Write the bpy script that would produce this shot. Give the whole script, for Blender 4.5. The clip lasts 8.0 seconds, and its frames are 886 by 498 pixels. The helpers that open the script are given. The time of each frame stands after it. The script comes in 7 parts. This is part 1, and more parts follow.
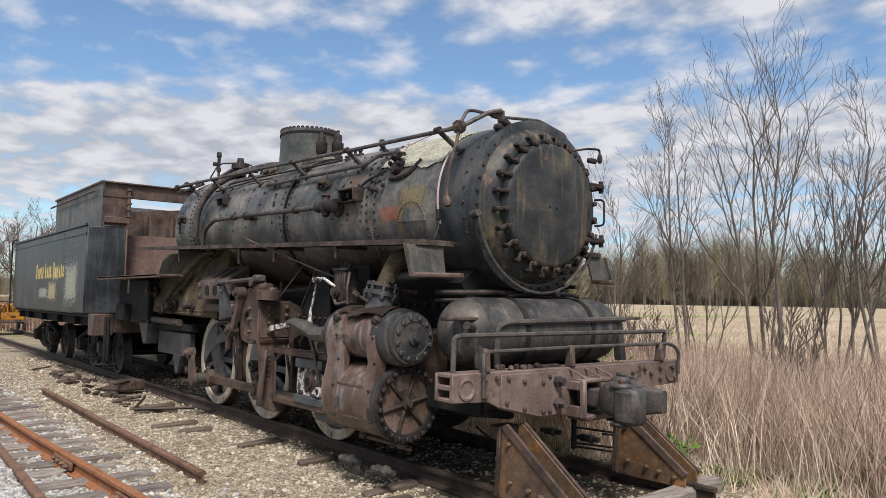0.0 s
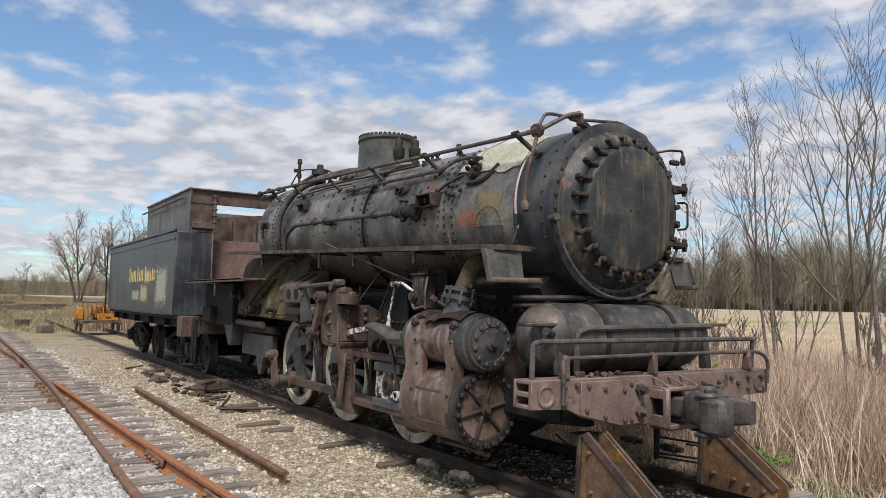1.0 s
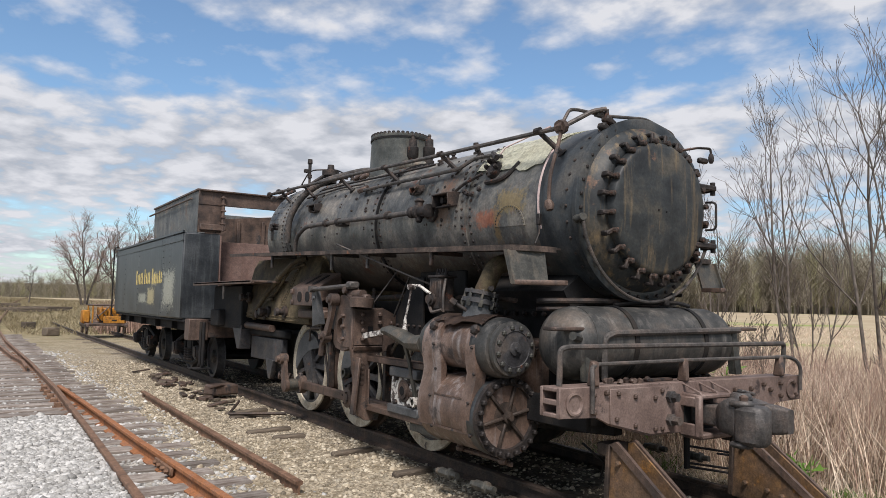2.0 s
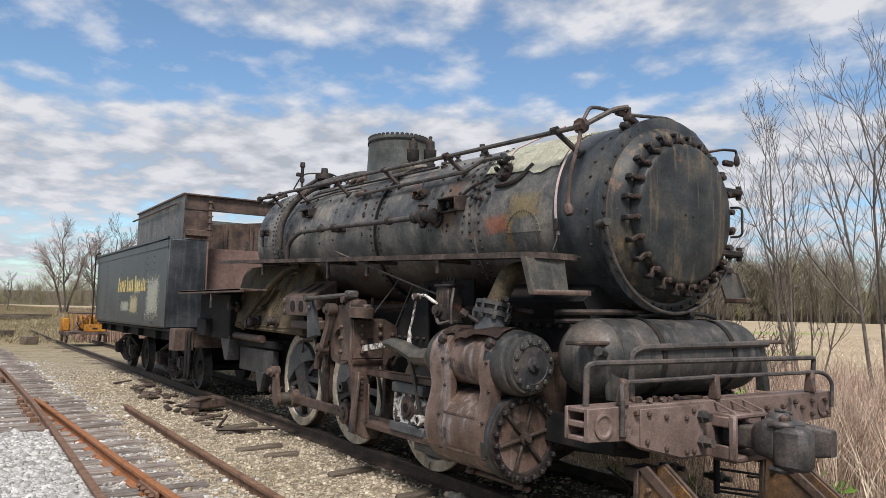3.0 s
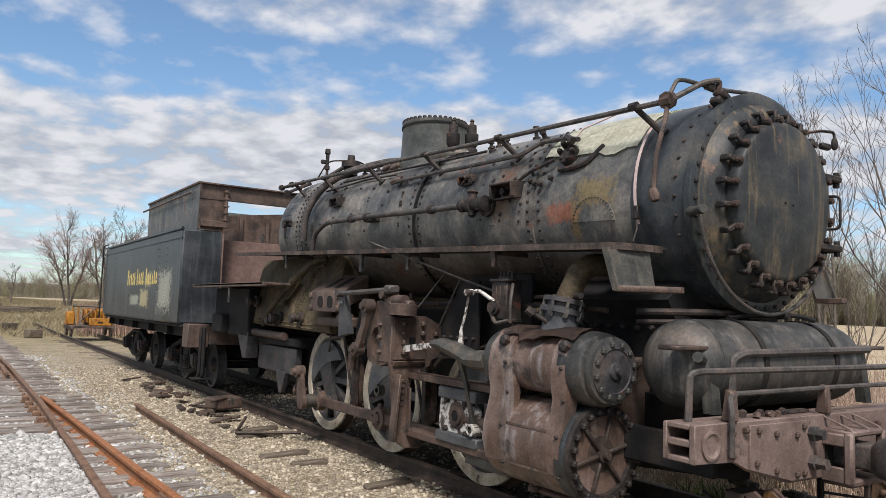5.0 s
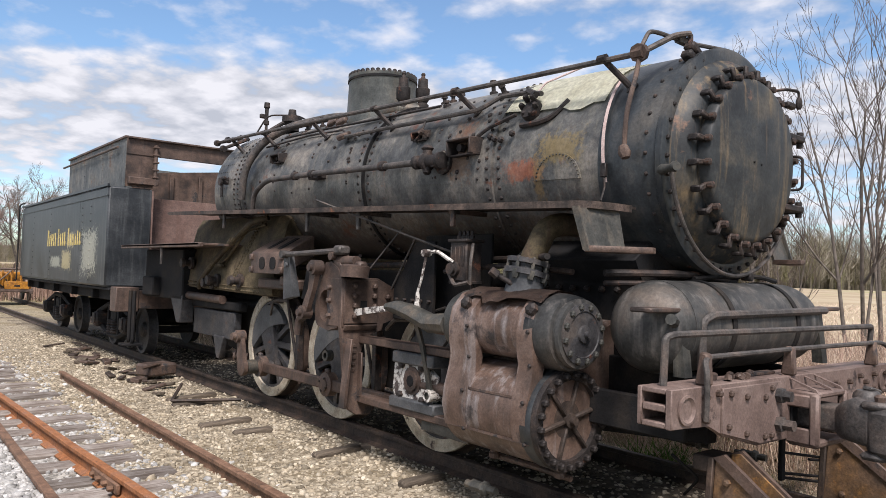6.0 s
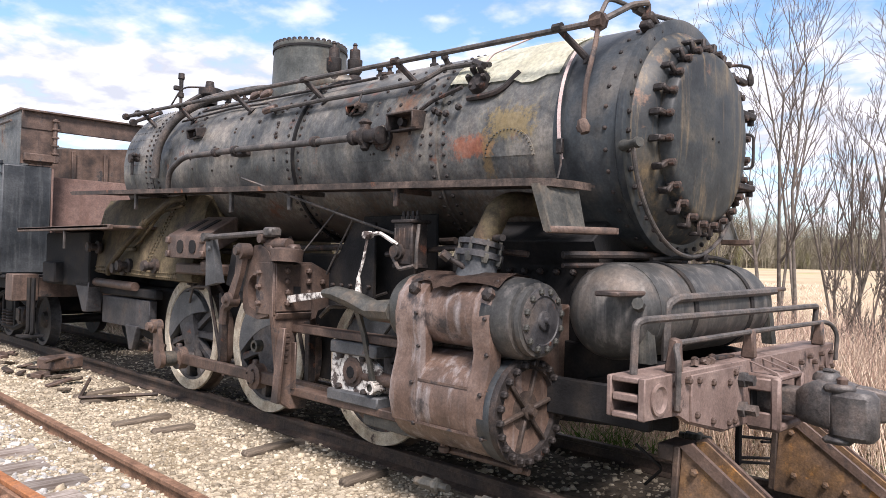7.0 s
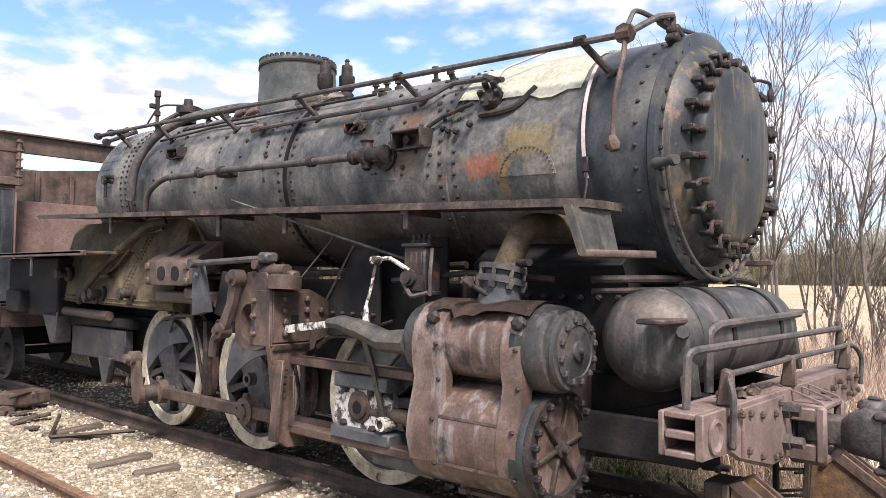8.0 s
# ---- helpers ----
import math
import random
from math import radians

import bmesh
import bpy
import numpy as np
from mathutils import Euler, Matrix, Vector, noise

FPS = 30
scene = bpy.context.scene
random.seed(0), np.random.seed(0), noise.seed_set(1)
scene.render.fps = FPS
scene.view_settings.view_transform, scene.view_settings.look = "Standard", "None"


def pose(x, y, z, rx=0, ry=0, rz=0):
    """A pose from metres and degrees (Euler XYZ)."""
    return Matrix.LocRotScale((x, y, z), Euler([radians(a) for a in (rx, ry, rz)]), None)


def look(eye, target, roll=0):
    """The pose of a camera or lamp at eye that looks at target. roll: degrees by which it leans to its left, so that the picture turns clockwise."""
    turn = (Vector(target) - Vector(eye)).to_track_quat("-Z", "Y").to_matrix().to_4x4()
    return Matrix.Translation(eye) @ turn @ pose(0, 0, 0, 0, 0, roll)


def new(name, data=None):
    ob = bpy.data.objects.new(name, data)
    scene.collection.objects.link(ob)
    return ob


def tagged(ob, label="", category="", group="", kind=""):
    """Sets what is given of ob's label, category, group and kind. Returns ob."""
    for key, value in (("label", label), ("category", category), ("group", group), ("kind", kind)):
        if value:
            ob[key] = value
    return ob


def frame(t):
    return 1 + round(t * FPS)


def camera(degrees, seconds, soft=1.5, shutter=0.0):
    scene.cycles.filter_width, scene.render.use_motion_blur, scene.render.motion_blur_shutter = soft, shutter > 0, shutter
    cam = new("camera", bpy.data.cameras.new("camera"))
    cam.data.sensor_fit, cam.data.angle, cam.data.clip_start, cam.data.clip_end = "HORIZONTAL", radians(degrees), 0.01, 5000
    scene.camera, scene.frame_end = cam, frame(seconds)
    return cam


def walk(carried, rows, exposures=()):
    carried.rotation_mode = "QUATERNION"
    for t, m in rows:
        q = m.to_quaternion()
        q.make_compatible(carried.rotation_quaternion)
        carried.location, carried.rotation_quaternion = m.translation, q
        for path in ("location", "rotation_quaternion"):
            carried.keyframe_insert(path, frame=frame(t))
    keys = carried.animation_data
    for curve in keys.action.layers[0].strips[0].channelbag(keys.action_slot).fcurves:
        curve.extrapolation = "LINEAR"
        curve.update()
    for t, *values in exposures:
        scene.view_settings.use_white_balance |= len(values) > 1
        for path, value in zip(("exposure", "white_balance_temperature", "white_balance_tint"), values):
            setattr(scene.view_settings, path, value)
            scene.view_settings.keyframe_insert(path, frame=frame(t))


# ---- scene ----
cam = camera(61.8, 8.0, soft=0.8)
PATH = [
    (0, (-5.076, -4.622, 1.552), (-3.827, -3.066, 1.69), 0.9),
    (0.5, (-5.082, -4.623, 1.548), (-3.924, -2.998, 1.692), 1.1),
    (1, (-5.088, -4.594, 1.568), (-4.003, -2.92, 1.711), 1.2),
    (1.5, (-5.075, -4.496, 1.558), (-4.013, -2.808, 1.702), 1.2),
    (3, (-4.998, -3.802, 1.597), (-3.89, -2.146, 1.768), 1.3),
    (3.5, (-4.904, -3.564, 1.594), (-3.807, -1.901, 1.776), 1.6),
    (4, (-4.926, -3.363, 1.603), (-3.848, -1.689, 1.797), 1.8),
    (4.2, (-4.971, -3.273, 1.605), (-3.9, -1.595, 1.8), 1.8),
    (5.3, (-4.979, -2.876, 1.579), (-3.846, -1.234, 1.721), 2.0),
    (5.5, (-4.936, -2.822, 1.579), (-3.776, -1.198, 1.703), 2.0),
    (6, (-4.964, -2.599, 1.569), (-3.709, -1.044, 1.639), 1.9),
    (6.5, (-4.99, -2.406, 1.575), (-3.64, -0.93, 1.609), 1.8),
    (7, (-4.876, -2.162, 1.574), (-3.45, -0.76, 1.601), 1.4),
    (7.5, (-4.871, -1.915, 1.588), (-3.398, -0.563, 1.633), 1.0),
    (8, (-4.888, -1.671, 1.611), (-3.394, -0.343, 1.693), 0.7),
]
walk(cam, [(t, look(eye, target, roll)) for t, eye, target, roll in PATH],
     exposures=[(0, 0.0, 6500, 15), (4.0, 0.0, 6500, 14), (5.5, 0.1, 6500, 15), (6.0, 0.25, 6500, 17), (6.5, 0.5, 6500, 19), (7.0, 0.76, 6500, 20), (8.0, 0.82, 6500, 19)])

# ---- sky and sun ----
SUN_EL, SUN_AZ = 52.0, 215.0
world = bpy.data.worlds.new("sky")
scene.world = world
world.use_nodes = True
wt = world.node_tree
wt.nodes.clear()


def wnode(kind, operation=""):
    n = wt.nodes.new(kind)
    if operation:
        n.operation = operation
    return n


w_out = wnode("ShaderNodeOutputWorld")
w_bg = wnode("ShaderNodeBackground")
w_sky = wnode("ShaderNodeTexSky")
w_sky.sky_type, w_sky.sun_disc = "NISHITA", False
w_sky.sun_elevation, w_sky.sun_rotation = radians(SUN_EL), radians(SUN_AZ)
w_sky.air_density, w_sky.dust_density, w_sky.ozone_density = 1.0, 0.6, 1.5
w_co = wnode("ShaderNodeTexCoord")
w_sep = wnode("ShaderNodeSeparateXYZ")
w_h = wnode("ShaderNodeMath", operation="MAXIMUM")
w_h.inputs[1].default_value = 0.0
w_h2 = wnode("ShaderNodeMath", operation="ADD")
w_h2.inputs[1].default_value = 0.16
w_dx = wnode("ShaderNodeMath", operation="DIVIDE")
w_dy = wnode("ShaderNodeMath", operation="DIVIDE")
w_vec = wnode("ShaderNodeCombineXYZ")
w_n1 = wnode("ShaderNodeTexNoise")
w_n1.inputs["Scale"].default_value, w_n1.inputs["Detail"].default_value, w_n1.inputs["Roughness"].default_value = 0.9, 4.0, 0.5
w_n2 = wnode("ShaderNodeTexNoise")
w_n2.inputs["Scale"].default_value, w_n2.inputs["Detail"].default_value, w_n2.inputs["Roughness"].default_value = 6.5, 6.0, 0.52
w_map = wnode("ShaderNodeMapping")
w_map.inputs["Scale"].default_value, w_map.inputs["Rotation"].default_value = (0.92, 0.80, 1.0), (0, 0, radians(-20))
w_map.inputs["Location"].default_value = (0.35, 0.1, 0)
w_sum = wnode("ShaderNodeMix")
w_sum.data_type = "FLOAT"
w_sum.inputs[0].default_value = 0.5
w_ramp = wnode("ShaderNodeValToRGB")
w_ramp.color_ramp.elements[0].position, w_ramp.color_ramp.elements[1].position = 0.42, 0.57
w_grey = wnode("ShaderNodeValToRGB")
w_grey.color_ramp.elements[0].position, w_grey.color_ramp.elements[0].color = 0.40, (4.5, 4.95, 5.5, 1)
w_grey.color_ramp.elements[1].position, w_grey.color_ramp.elements[1].color = 0.62, (7.4, 7.7, 8.0, 1)
w_mix = wnode("ShaderNodeMix")
w_mix.data_type = "RGBA"
w_tint = wnode("ShaderNodeMix")
w_tint.data_type, w_tint.blend_type = "RGBA", "MULTIPLY"
w_tint.inputs[0].default_value = 1.0
w_tint.inputs[7].default_value = (1.19, 1.40, 1.45, 1)
wl = wt.links.new
wl(w_co.outputs["Generated"], w_sep.inputs[0])
wl(w_sep.outputs["Z"], w_h.inputs[0])
wl(w_h.outputs[0], w_h2.inputs[0])
wl(w_sep.outputs["X"], w_dx.inputs[0])
wl(w_sep.outputs["Y"], w_dy.inputs[0])
wl(w_h2.outputs[0], w_dx.inputs[1])
wl(w_h2.outputs[0], w_dy.inputs[1])
wl(w_dx.outputs[0], w_vec.inputs[0])
wl(w_dy.outputs[0], w_vec.inputs[1])
wl(w_vec.outputs[0], w_map.inputs[0])
wl(w_map.outputs[0], w_n1.inputs["Vector"])
wl(w_map.outputs[0], w_n2.inputs["Vector"])
wl(w_n1.outputs["Fac"], w_sum.inputs[2])
wl(w_n2.outputs["Fac"], w_sum.inputs[3])
# a bank of cloud lies low over the horizon
w_b1 = wnode("ShaderNodeMapRange")
w_b1.interpolation_type = "SMOOTHSTEP"
w_b1.inputs[1].default_value, w_b1.inputs[2].default_value, w_b1.inputs[3].default_value, w_b1.inputs[4].default_value = 0.10, 0.19, 0.0, 0.11
w_b2 = wnode("ShaderNodeMapRange")
w_b2.interpolation_type = "SMOOTHSTEP"
w_b2.inputs[1].default_value, w_b2.inputs[2].default_value, w_b2.inputs[3].default_value, w_b2.inputs[4].default_value = 0.22, 0.30, 0.0, -0.15
w_b3 = wnode("ShaderNodeMath", operation="ADD")
w_b4 = wnode("ShaderNodeMath", operation="ADD")
w_b5 = wnode("ShaderNodeMapRange")
w_b5.interpolation_type = "SMOOTHSTEP"
w_b5.inputs[1].default_value, w_b5.inputs[2].default_value, w_b5.inputs[3].default_value, w_b5.inputs[4].default_value = 0.31, 0.42, 0.0, 0.10
w_b6 = wnode("ShaderNodeMath", operation="ADD")
for w_b in (w_b1, w_b2, w_b5):
    wl(w_sep.outputs["Z"], w_b.inputs[0])
wl(w_b1.outputs[0], w_b3.inputs[0])
wl(w_b2.outputs[0], w_b3.inputs[1])
wl(w_b3.outputs[0], w_b6.inputs[0])
wl(w_b5.outputs[0], w_b6.inputs[1])
wl(w_b6.outputs[0], w_b4.inputs[0])
wl(w_sum.outputs[0], w_b4.inputs[1])
wl(w_b4.outputs[0], w_ramp.inputs[0])
wl(w_n2.outputs["Fac"], w_grey.inputs[0])
wl(w_sky.outputs[0], w_tint.inputs[6])
wl(w_ramp.outputs[0], w_mix.inputs[0])
wl(w_tint.outputs[2], w_mix.inputs[6])
wl(w_grey.outputs[0], w_mix.inputs[7])
wl(w_mix.outputs[2], w_bg.inputs["Color"])
w_bg.inputs["Strength"].default_value = 0.099
wl(w_bg.outputs[0], w_out.inputs[0])

sun_data = bpy.data.lights.new("sun", "SUN")
sun_data.energy, sun_data.angle, sun_data.color = 4.7, radians(16), (1.0, 0.95, 0.88)
sun = new("sun", sun_data)
_az, _el = radians(SUN_AZ), radians(SUN_EL)
_to = Vector((math.sin(_az) * math.cos(_el), math.cos(_az) * math.cos(_el), math.sin(_el)))
sun.matrix_world = look(_to * 60, (0, 0, 0))


# ---- materials ----
def mat(name, stops, scale=3.0, rough=(0.6, 0.85), metal=0.0, bump=0.25, fine=60.0, streak=None, spots=None, stretch=(1, 1, 1), rnd=0.0, island=0.0, patches=(), spec=0.35, grime=0.0, ragged=(2.72, 2.25, 0.62)):
    """Weathered surface: stops of colour by a coarse noise, a fine grain, vertical streaks (colour, amount), spots (colour, scale, threshold),
    and patches: (colour, place, half sizes) of old paint or bare rust, with ragged edges."""
    m = bpy.data.materials.new(name)
    m.use_nodes = True
    nt = m.node_tree
    nt.nodes.clear()
    N = nt.nodes.new
    L = nt.links.new
    out = N("ShaderNodeOutputMaterial")
    bs = N("ShaderNodeBsdfPrincipled")
    L(bs.outputs[0], out.inputs[0])
    co = N("ShaderNodeTexCoord")
    mp = N("ShaderNodeMapping")
    mp.inputs["Scale"].default_value = stretch
    L(co.outputs["Object"], mp.inputs[0])

    def noise_at(s, detail=5.0, r=0.6, vec=None):
        n = N("ShaderNodeTexNoise")
        n.inputs["Scale"].default_value, n.inputs["Detail"].default_value, n.inputs["Roughness"].default_value = s, detail, r
        L(vec or mp.outputs[0], n.inputs["Vector"])
        return n.outputs["Fac"]

    big = noise_at(scale)
    small = noise_at(fine, 3.0)
    ramp = N("ShaderNodeValToRGB")
    el = ramp.color_ramp.elements
    while len(el) < len(stops):
        el.new(0.5)
    for i, c in enumerate(stops):
        el[i].position = 0.32 + 0.36 * i / max(1, len(stops) - 1)
        el[i].color = (*c, 1)
    L(big, ramp.inputs[0])
    col = ramp.outputs[0]

    def blend(fac, a, b, kind="MIX"):
        x = N("ShaderNodeMix")
        x.data_type, x.blend_type = "RGBA", kind
        if isinstance(fac, float):
            x.inputs[0].default_value = fac
        else:
            L(fac, x.inputs[0])
        L(a, x.inputs[6])
        if isinstance(b, tuple):
            x.inputs[7].default_value = (*b[:3], 1)
        else:
            L(b, x.inputs[7])
        return x.outputs[2]

    def step(fac, lo, hi, top=1.0):
        r = N("ShaderNodeMapRange")
        r.inputs[1].default_value, r.inputs[2].default_value, r.inputs[3].default_value, r.inputs[4].default_value = lo, hi, 0.0, top
        L(fac, r.inputs[0])
        return r.outputs[0]

    if streak:
        sm = N("ShaderNodeMapping")
        sm.inputs["Scale"].default_value = (9.0, 9.0, 0.55)
        L(co.outputs["Object"], sm.inputs[0])
        col = blend(step(noise_at(1.3, 6.0, 0.65, sm.outputs[0]), 0.52, 0.72, streak[1]), col, streak[0])
    if spots:
        col = blend(step(noise_at(spots[1], 6.0, 0.7), spots[2], spots[2] + 0.07), col, spots[0])
    if grime:
        g1 = step(noise_at(scale * 4.5, 9.0, 0.78), 0.36, 0.60, 1.0)
        col = blend(g1, blend(1.0, col, (1 - grime, 1 - grime, 1 - 0.96 * grime), "MULTIPLY"), col)
        g2 = step(noise_at(scale * 11.0, 8.0, 0.8), 0.60, 0.72, 0.55 * grime)
        col = blend(g2, col, (0.30, 0.25, 0.20))
    for pc, place, half in patches:
        pm = N("ShaderNodeMapping")
        pm.vector_type = "TEXTURE"
        pm.inputs["Location"].default_value, pm.inputs["Scale"].default_value = place, half
        L(co.outputs["Object"], pm.inputs[0])
        ab = N("ShaderNodeVectorMath")
        ab.operation = "ABSOLUTE"
        L(pm.outputs[0], ab.inputs[0])
        sp = N("ShaderNodeSeparateXYZ")
        L(ab.outputs[0], sp.inputs[0])
        m1, m2 = N("ShaderNodeMath"), N("ShaderNodeMath")
        m1.operation = m2.operation = "MAXIMUM"
        L(sp.outputs[0], m1.inputs[0])
        L(sp.outputs[1], m1.inputs[1])
        L(m1.outputs[0], m2.inputs[0])
        L(sp.outputs[2], m2.inputs[1])
        ad = N("ShaderNodeMath")
        ad.operation = "MULTIPLY_ADD"
        ad.inputs[1].default_value = 3.4
        L(noise_at(17.0, 8.0, 0.8), ad.inputs[0])
        L(m2.outputs[0], ad.inputs[2])
        col = blend(step(ad.outputs[0], *ragged), col, pc)
    col = blend(step(small, 0.25, 0.75), blend(1.0, col, (0.72, 0.72, 0.72), "MULTIPLY"), blend(1.0, col, (1.22, 1.22, 1.22), "MULTIPLY"))
    if rnd or island:
        src = N("ShaderNodeObjectInfo").outputs["Random"] if rnd else N("ShaderNodeNewGeometry").outputs["Random Per Island"]
        hv = N("ShaderNodeHueSaturation")
        L(step(src, 0.0, 1.0), hv.inputs["Value"])
        amt = rnd or island
        vr = N("ShaderNodeMapRange")
        vr.inputs[3].default_value, vr.inputs[4].default_value = 1 - amt, 1 + amt
        L(src, vr.inputs[0])
        L(vr.outputs[0], hv.inputs["Value"])
        L(col, hv.inputs["Color"])
        col = hv.outputs[0]
    L(col, bs.inputs["Base Color"])
    rr = N("ShaderNodeMapRange")
    rr.inputs[3].default_value, rr.inputs[4].default_value = rough
    L(big, rr.inputs[0])
    L(rr.outputs[0], bs.inputs["Roughness"])
    bs.inputs["Metallic"].default_value = metal
    bs.inputs["Specular IOR Level"].default_value = spec
    if bump:
        bp = N("ShaderNodeBump")
        bp.inputs["Strength"].default_value, bp.inputs["Distance"].default_value = bump, 0.01
        mixh = N("ShaderNodeMath")
        mixh.operation = "ADD"
        L(big, mixh.inputs[0])
        L(small, mixh.inputs[1])
        L(mixh.outputs[0], bp.inputs["Height"])
        L(bp.outputs[0], bs.inputs["Normal"])
    return m


TAN, RUST, ORANGE = (0.24, 0.18, 0.09), (0.16, 0.07, 0.045), (0.34, 0.12, 0.04)
M_boiler = mat("weathered_boiler_paint", [(0.030, 0.033, 0.034), (0.115, 0.118, 0.114), (0.27, 0.245, 0.21)], 2.0, (0.28, 0.58), 0.15, 0.12, 38, ((0.235, 0.215, 0.17), 0.6), (RUST, 2.4, 0.61),
               grime=0.55, patches=[((0.085, 0.052, 0.036), (0, 4.4, 1.60), (3.0, 3.9, 0.58)), ((0.30, 0.085, 0.035), (-0.8, 1.59, 2.42), (0.5, 0.22, 0.09)), ((0.24, 0.175, 0.07), (-0.8, 1.22, 2.56), (0.5, 0.24, 0.13)), ((0.20, 0.135, 0.06), (-0.8, 1.42, 2.36), (0.5, 0.06, 0.2)), ((0.15, 0.085, 0.05), (-0.8, 2.35, 2.66), (0.6, 0.16, 0.3))])
M_smoke = mat("smokebox_grey", [(0.022, 0.026, 0.029), (0.045, 0.053, 0.059), (0.10, 0.096, 0.088)], 2.4, (0.28, 0.5), 0.25, 0.08, 50, ((0.14, 0.13, 0.11), 0.35), (RUST, 2.2, 0.66), grime=0.22)
M_door = mat("smokebox_door_paint", [(0.015, 0.017, 0.019), (0.036, 0.041, 0.043), (0.085, 0.077, 0.062)], 3.0, (0.44, 0.64), 0.1, 0.08, 45, ((0.23, 0.165, 0.09), 0.85), ((0.15, 0.085, 0.055), 2.5, 0.60), grime=0.25)
M_cast = mat("dark_cast_iron", [(0.016, 0.0145, 0.0145), (0.04, 0.034, 0.032), (0.095, 0.066, 0.052)], 6.0, (0.5, 0.75), 0.2, 0.35, 70, None, (RUST, 5.0, 0.6), grime=0.55)
# black iron, its colour lowered to deepen the shade of underside and gaps
M_black = mat("shade_dark_black_iron", [(0.005, 0.0053, 0.006), (0.0135, 0.0135, 0.0145), (0.032, 0.027, 0.023)], 3.0, (0.6, 0.9), 0.0, 0.3, 60, spec=0.2)
M_rust = mat("brown_rusted_steel", [(0.04, 0.032, 0.029), (0.112, 0.076, 0.06), (0.205, 0.143, 0.112)], 3.0, (0.38, 0.75), 0.15, 0.28, 65, ((0.05, 0.042, 0.04), 0.7), ((0.05, 0.047, 0.048), 3.0, 0.56), grime=0.3)
M_cyl = mat("rusted_cylinder_jacket", [(0.05, 0.04, 0.034), (0.14, 0.093, 0.072), (0.25, 0.185, 0.155)], 2.2, (0.28, 0.62), 0.2, 0.18, 55, ((0.33, 0.305, 0.30), 0.75), ((0.06, 0.053, 0.052), 2.0, 0.56), grime=0.22)
M_beam = mat("red_brown_beam_paint", [(0.10, 0.072, 0.062), (0.18, 0.128, 0.11), (0.25, 0.19, 0.165)], 2.2, (0.45, 0.75), 0.05, 0.2, 60, ((0.10, 0.068, 0.056), 0.5), ((0.06, 0.045, 0.042), 4.0, 0.62), grime=0.28)
M_grey = mat("grey_steel_cover", [(0.034, 0.036, 0.034), (0.080, 0.080, 0.072), (0.15, 0.12, 0.09)], 4.0, (0.4, 0.65), 0.3, 0.2, 60, ((0.25, 0.22, 0.17), 0.4), (RUST, 4.0, 0.62), grime=0.3)
M_res = mat("reservoir_grey_brown", [(0.022, 0.024, 0.025), (0.066, 0.066, 0.063), (0.145, 0.12, 0.10)], 2.6, (0.42, 0.68), 0.25, 0.08, 50, ((0.25, 0.23, 0.21), 0.5), (RUST, 3.0, 0.66), grime=0.25)
M_olive = mat("mossy_firebox_plate", [(0.034, 0.026, 0.018), (0.095, 0.075, 0.040), (0.16, 0.125, 0.075)], 2.5, (0.65, 0.9), 0.0, 0.35, 60, ((0.085, 0.048, 0.034), 0.7), ((0.05, 0.03, 0.022), 3.0, 0.6), grime=0.6)
M_white = mat("chipped_white_paint", [(0.52, 0.50, 0.46), (0.62, 0.60, 0.56), (0.40, 0.36, 0.32)], 7.0, (0.5, 0.75), 0.0, 0.3, 80, None, ((0.07, 0.055, 0.05), 11.0, 0.47))
M_tyre = mat("worn_white_tyre_paint", [(0.24, 0.19, 0.14), (0.46, 0.41, 0.32), (0.56, 0.52, 0.43)], 5.0, (0.5, 0.75), 0.1, 0.25, 70, None, ((0.07, 0.05, 0.045), 6.0, 0.61), grime=0.3)
M_weight = mat("grey_counterweight_paint", [(0.045, 0.049, 0.053), (0.085, 0.09, 0.095), (0.15, 0.145, 0.138)], 3.0, (0.4, 0.65), 0.1, 0.25, 60, None, (RUST, 5.0, 0.66), grime=0.22)
M_edge = mat("chipped_board_edge", [(0.030, 0.026, 0.024), (0.075, 0.057, 0.047), (0.15, 0.11, 0.09)], 5.0, (0.5, 0.8), 0.1, 0.4, 60, None, ((0.27, 0.105, 0.05), 3.0, 0.61), grime=0.6)
M_coupler = mat("worn_coupler_steel", [(0.05, 0.048, 0.048), (0.10, 0.094, 0.09), (0.155, 0.125, 0.108)], 5.0, (0.4, 0.65), 0.3, 0.3, 70, ((0.17, 0.13, 0.11), 0.4), (RUST, 6.0, 0.66), grime=0.5)
M_wheel = mat("black_wheel_centre", [(0.03, 0.03, 0.033), (0.06, 0.06, 0.063), (0.10, 0.085, 0.075)], 4.0, (0.45, 0.7), 0.1, 0.25, 60, None, (RUST, 5.0, 0.62), grime=0.5)
M_sheet = mat("cream_cover_sheet", [(0.60, 0.60, 0.48), (0.68, 0.68, 0.56), (0.55, 0.54, 0.42)], 2.0, (0.5, 0.7), 0.0, 0.1, 30, ((0.45, 0.42, 0.32), 0.4))
M_strap = mat("faded_pink_strap", [(0.42, 0.30, 0.28), (0.52, 0.42, 0.40), (0.38, 0.26, 0.24)], 9.0, (0.7, 0.9), 0.0, 0.1, 90)
M_pipe = mat("grey_brown_pipe", [(0.045, 0.042, 0.04), (0.105, 0.096, 0.089), (0.16, 0.125, 0.105)], 5.0, (0.45, 0.7), 0.25, 0.2, 70, grime=0.5)
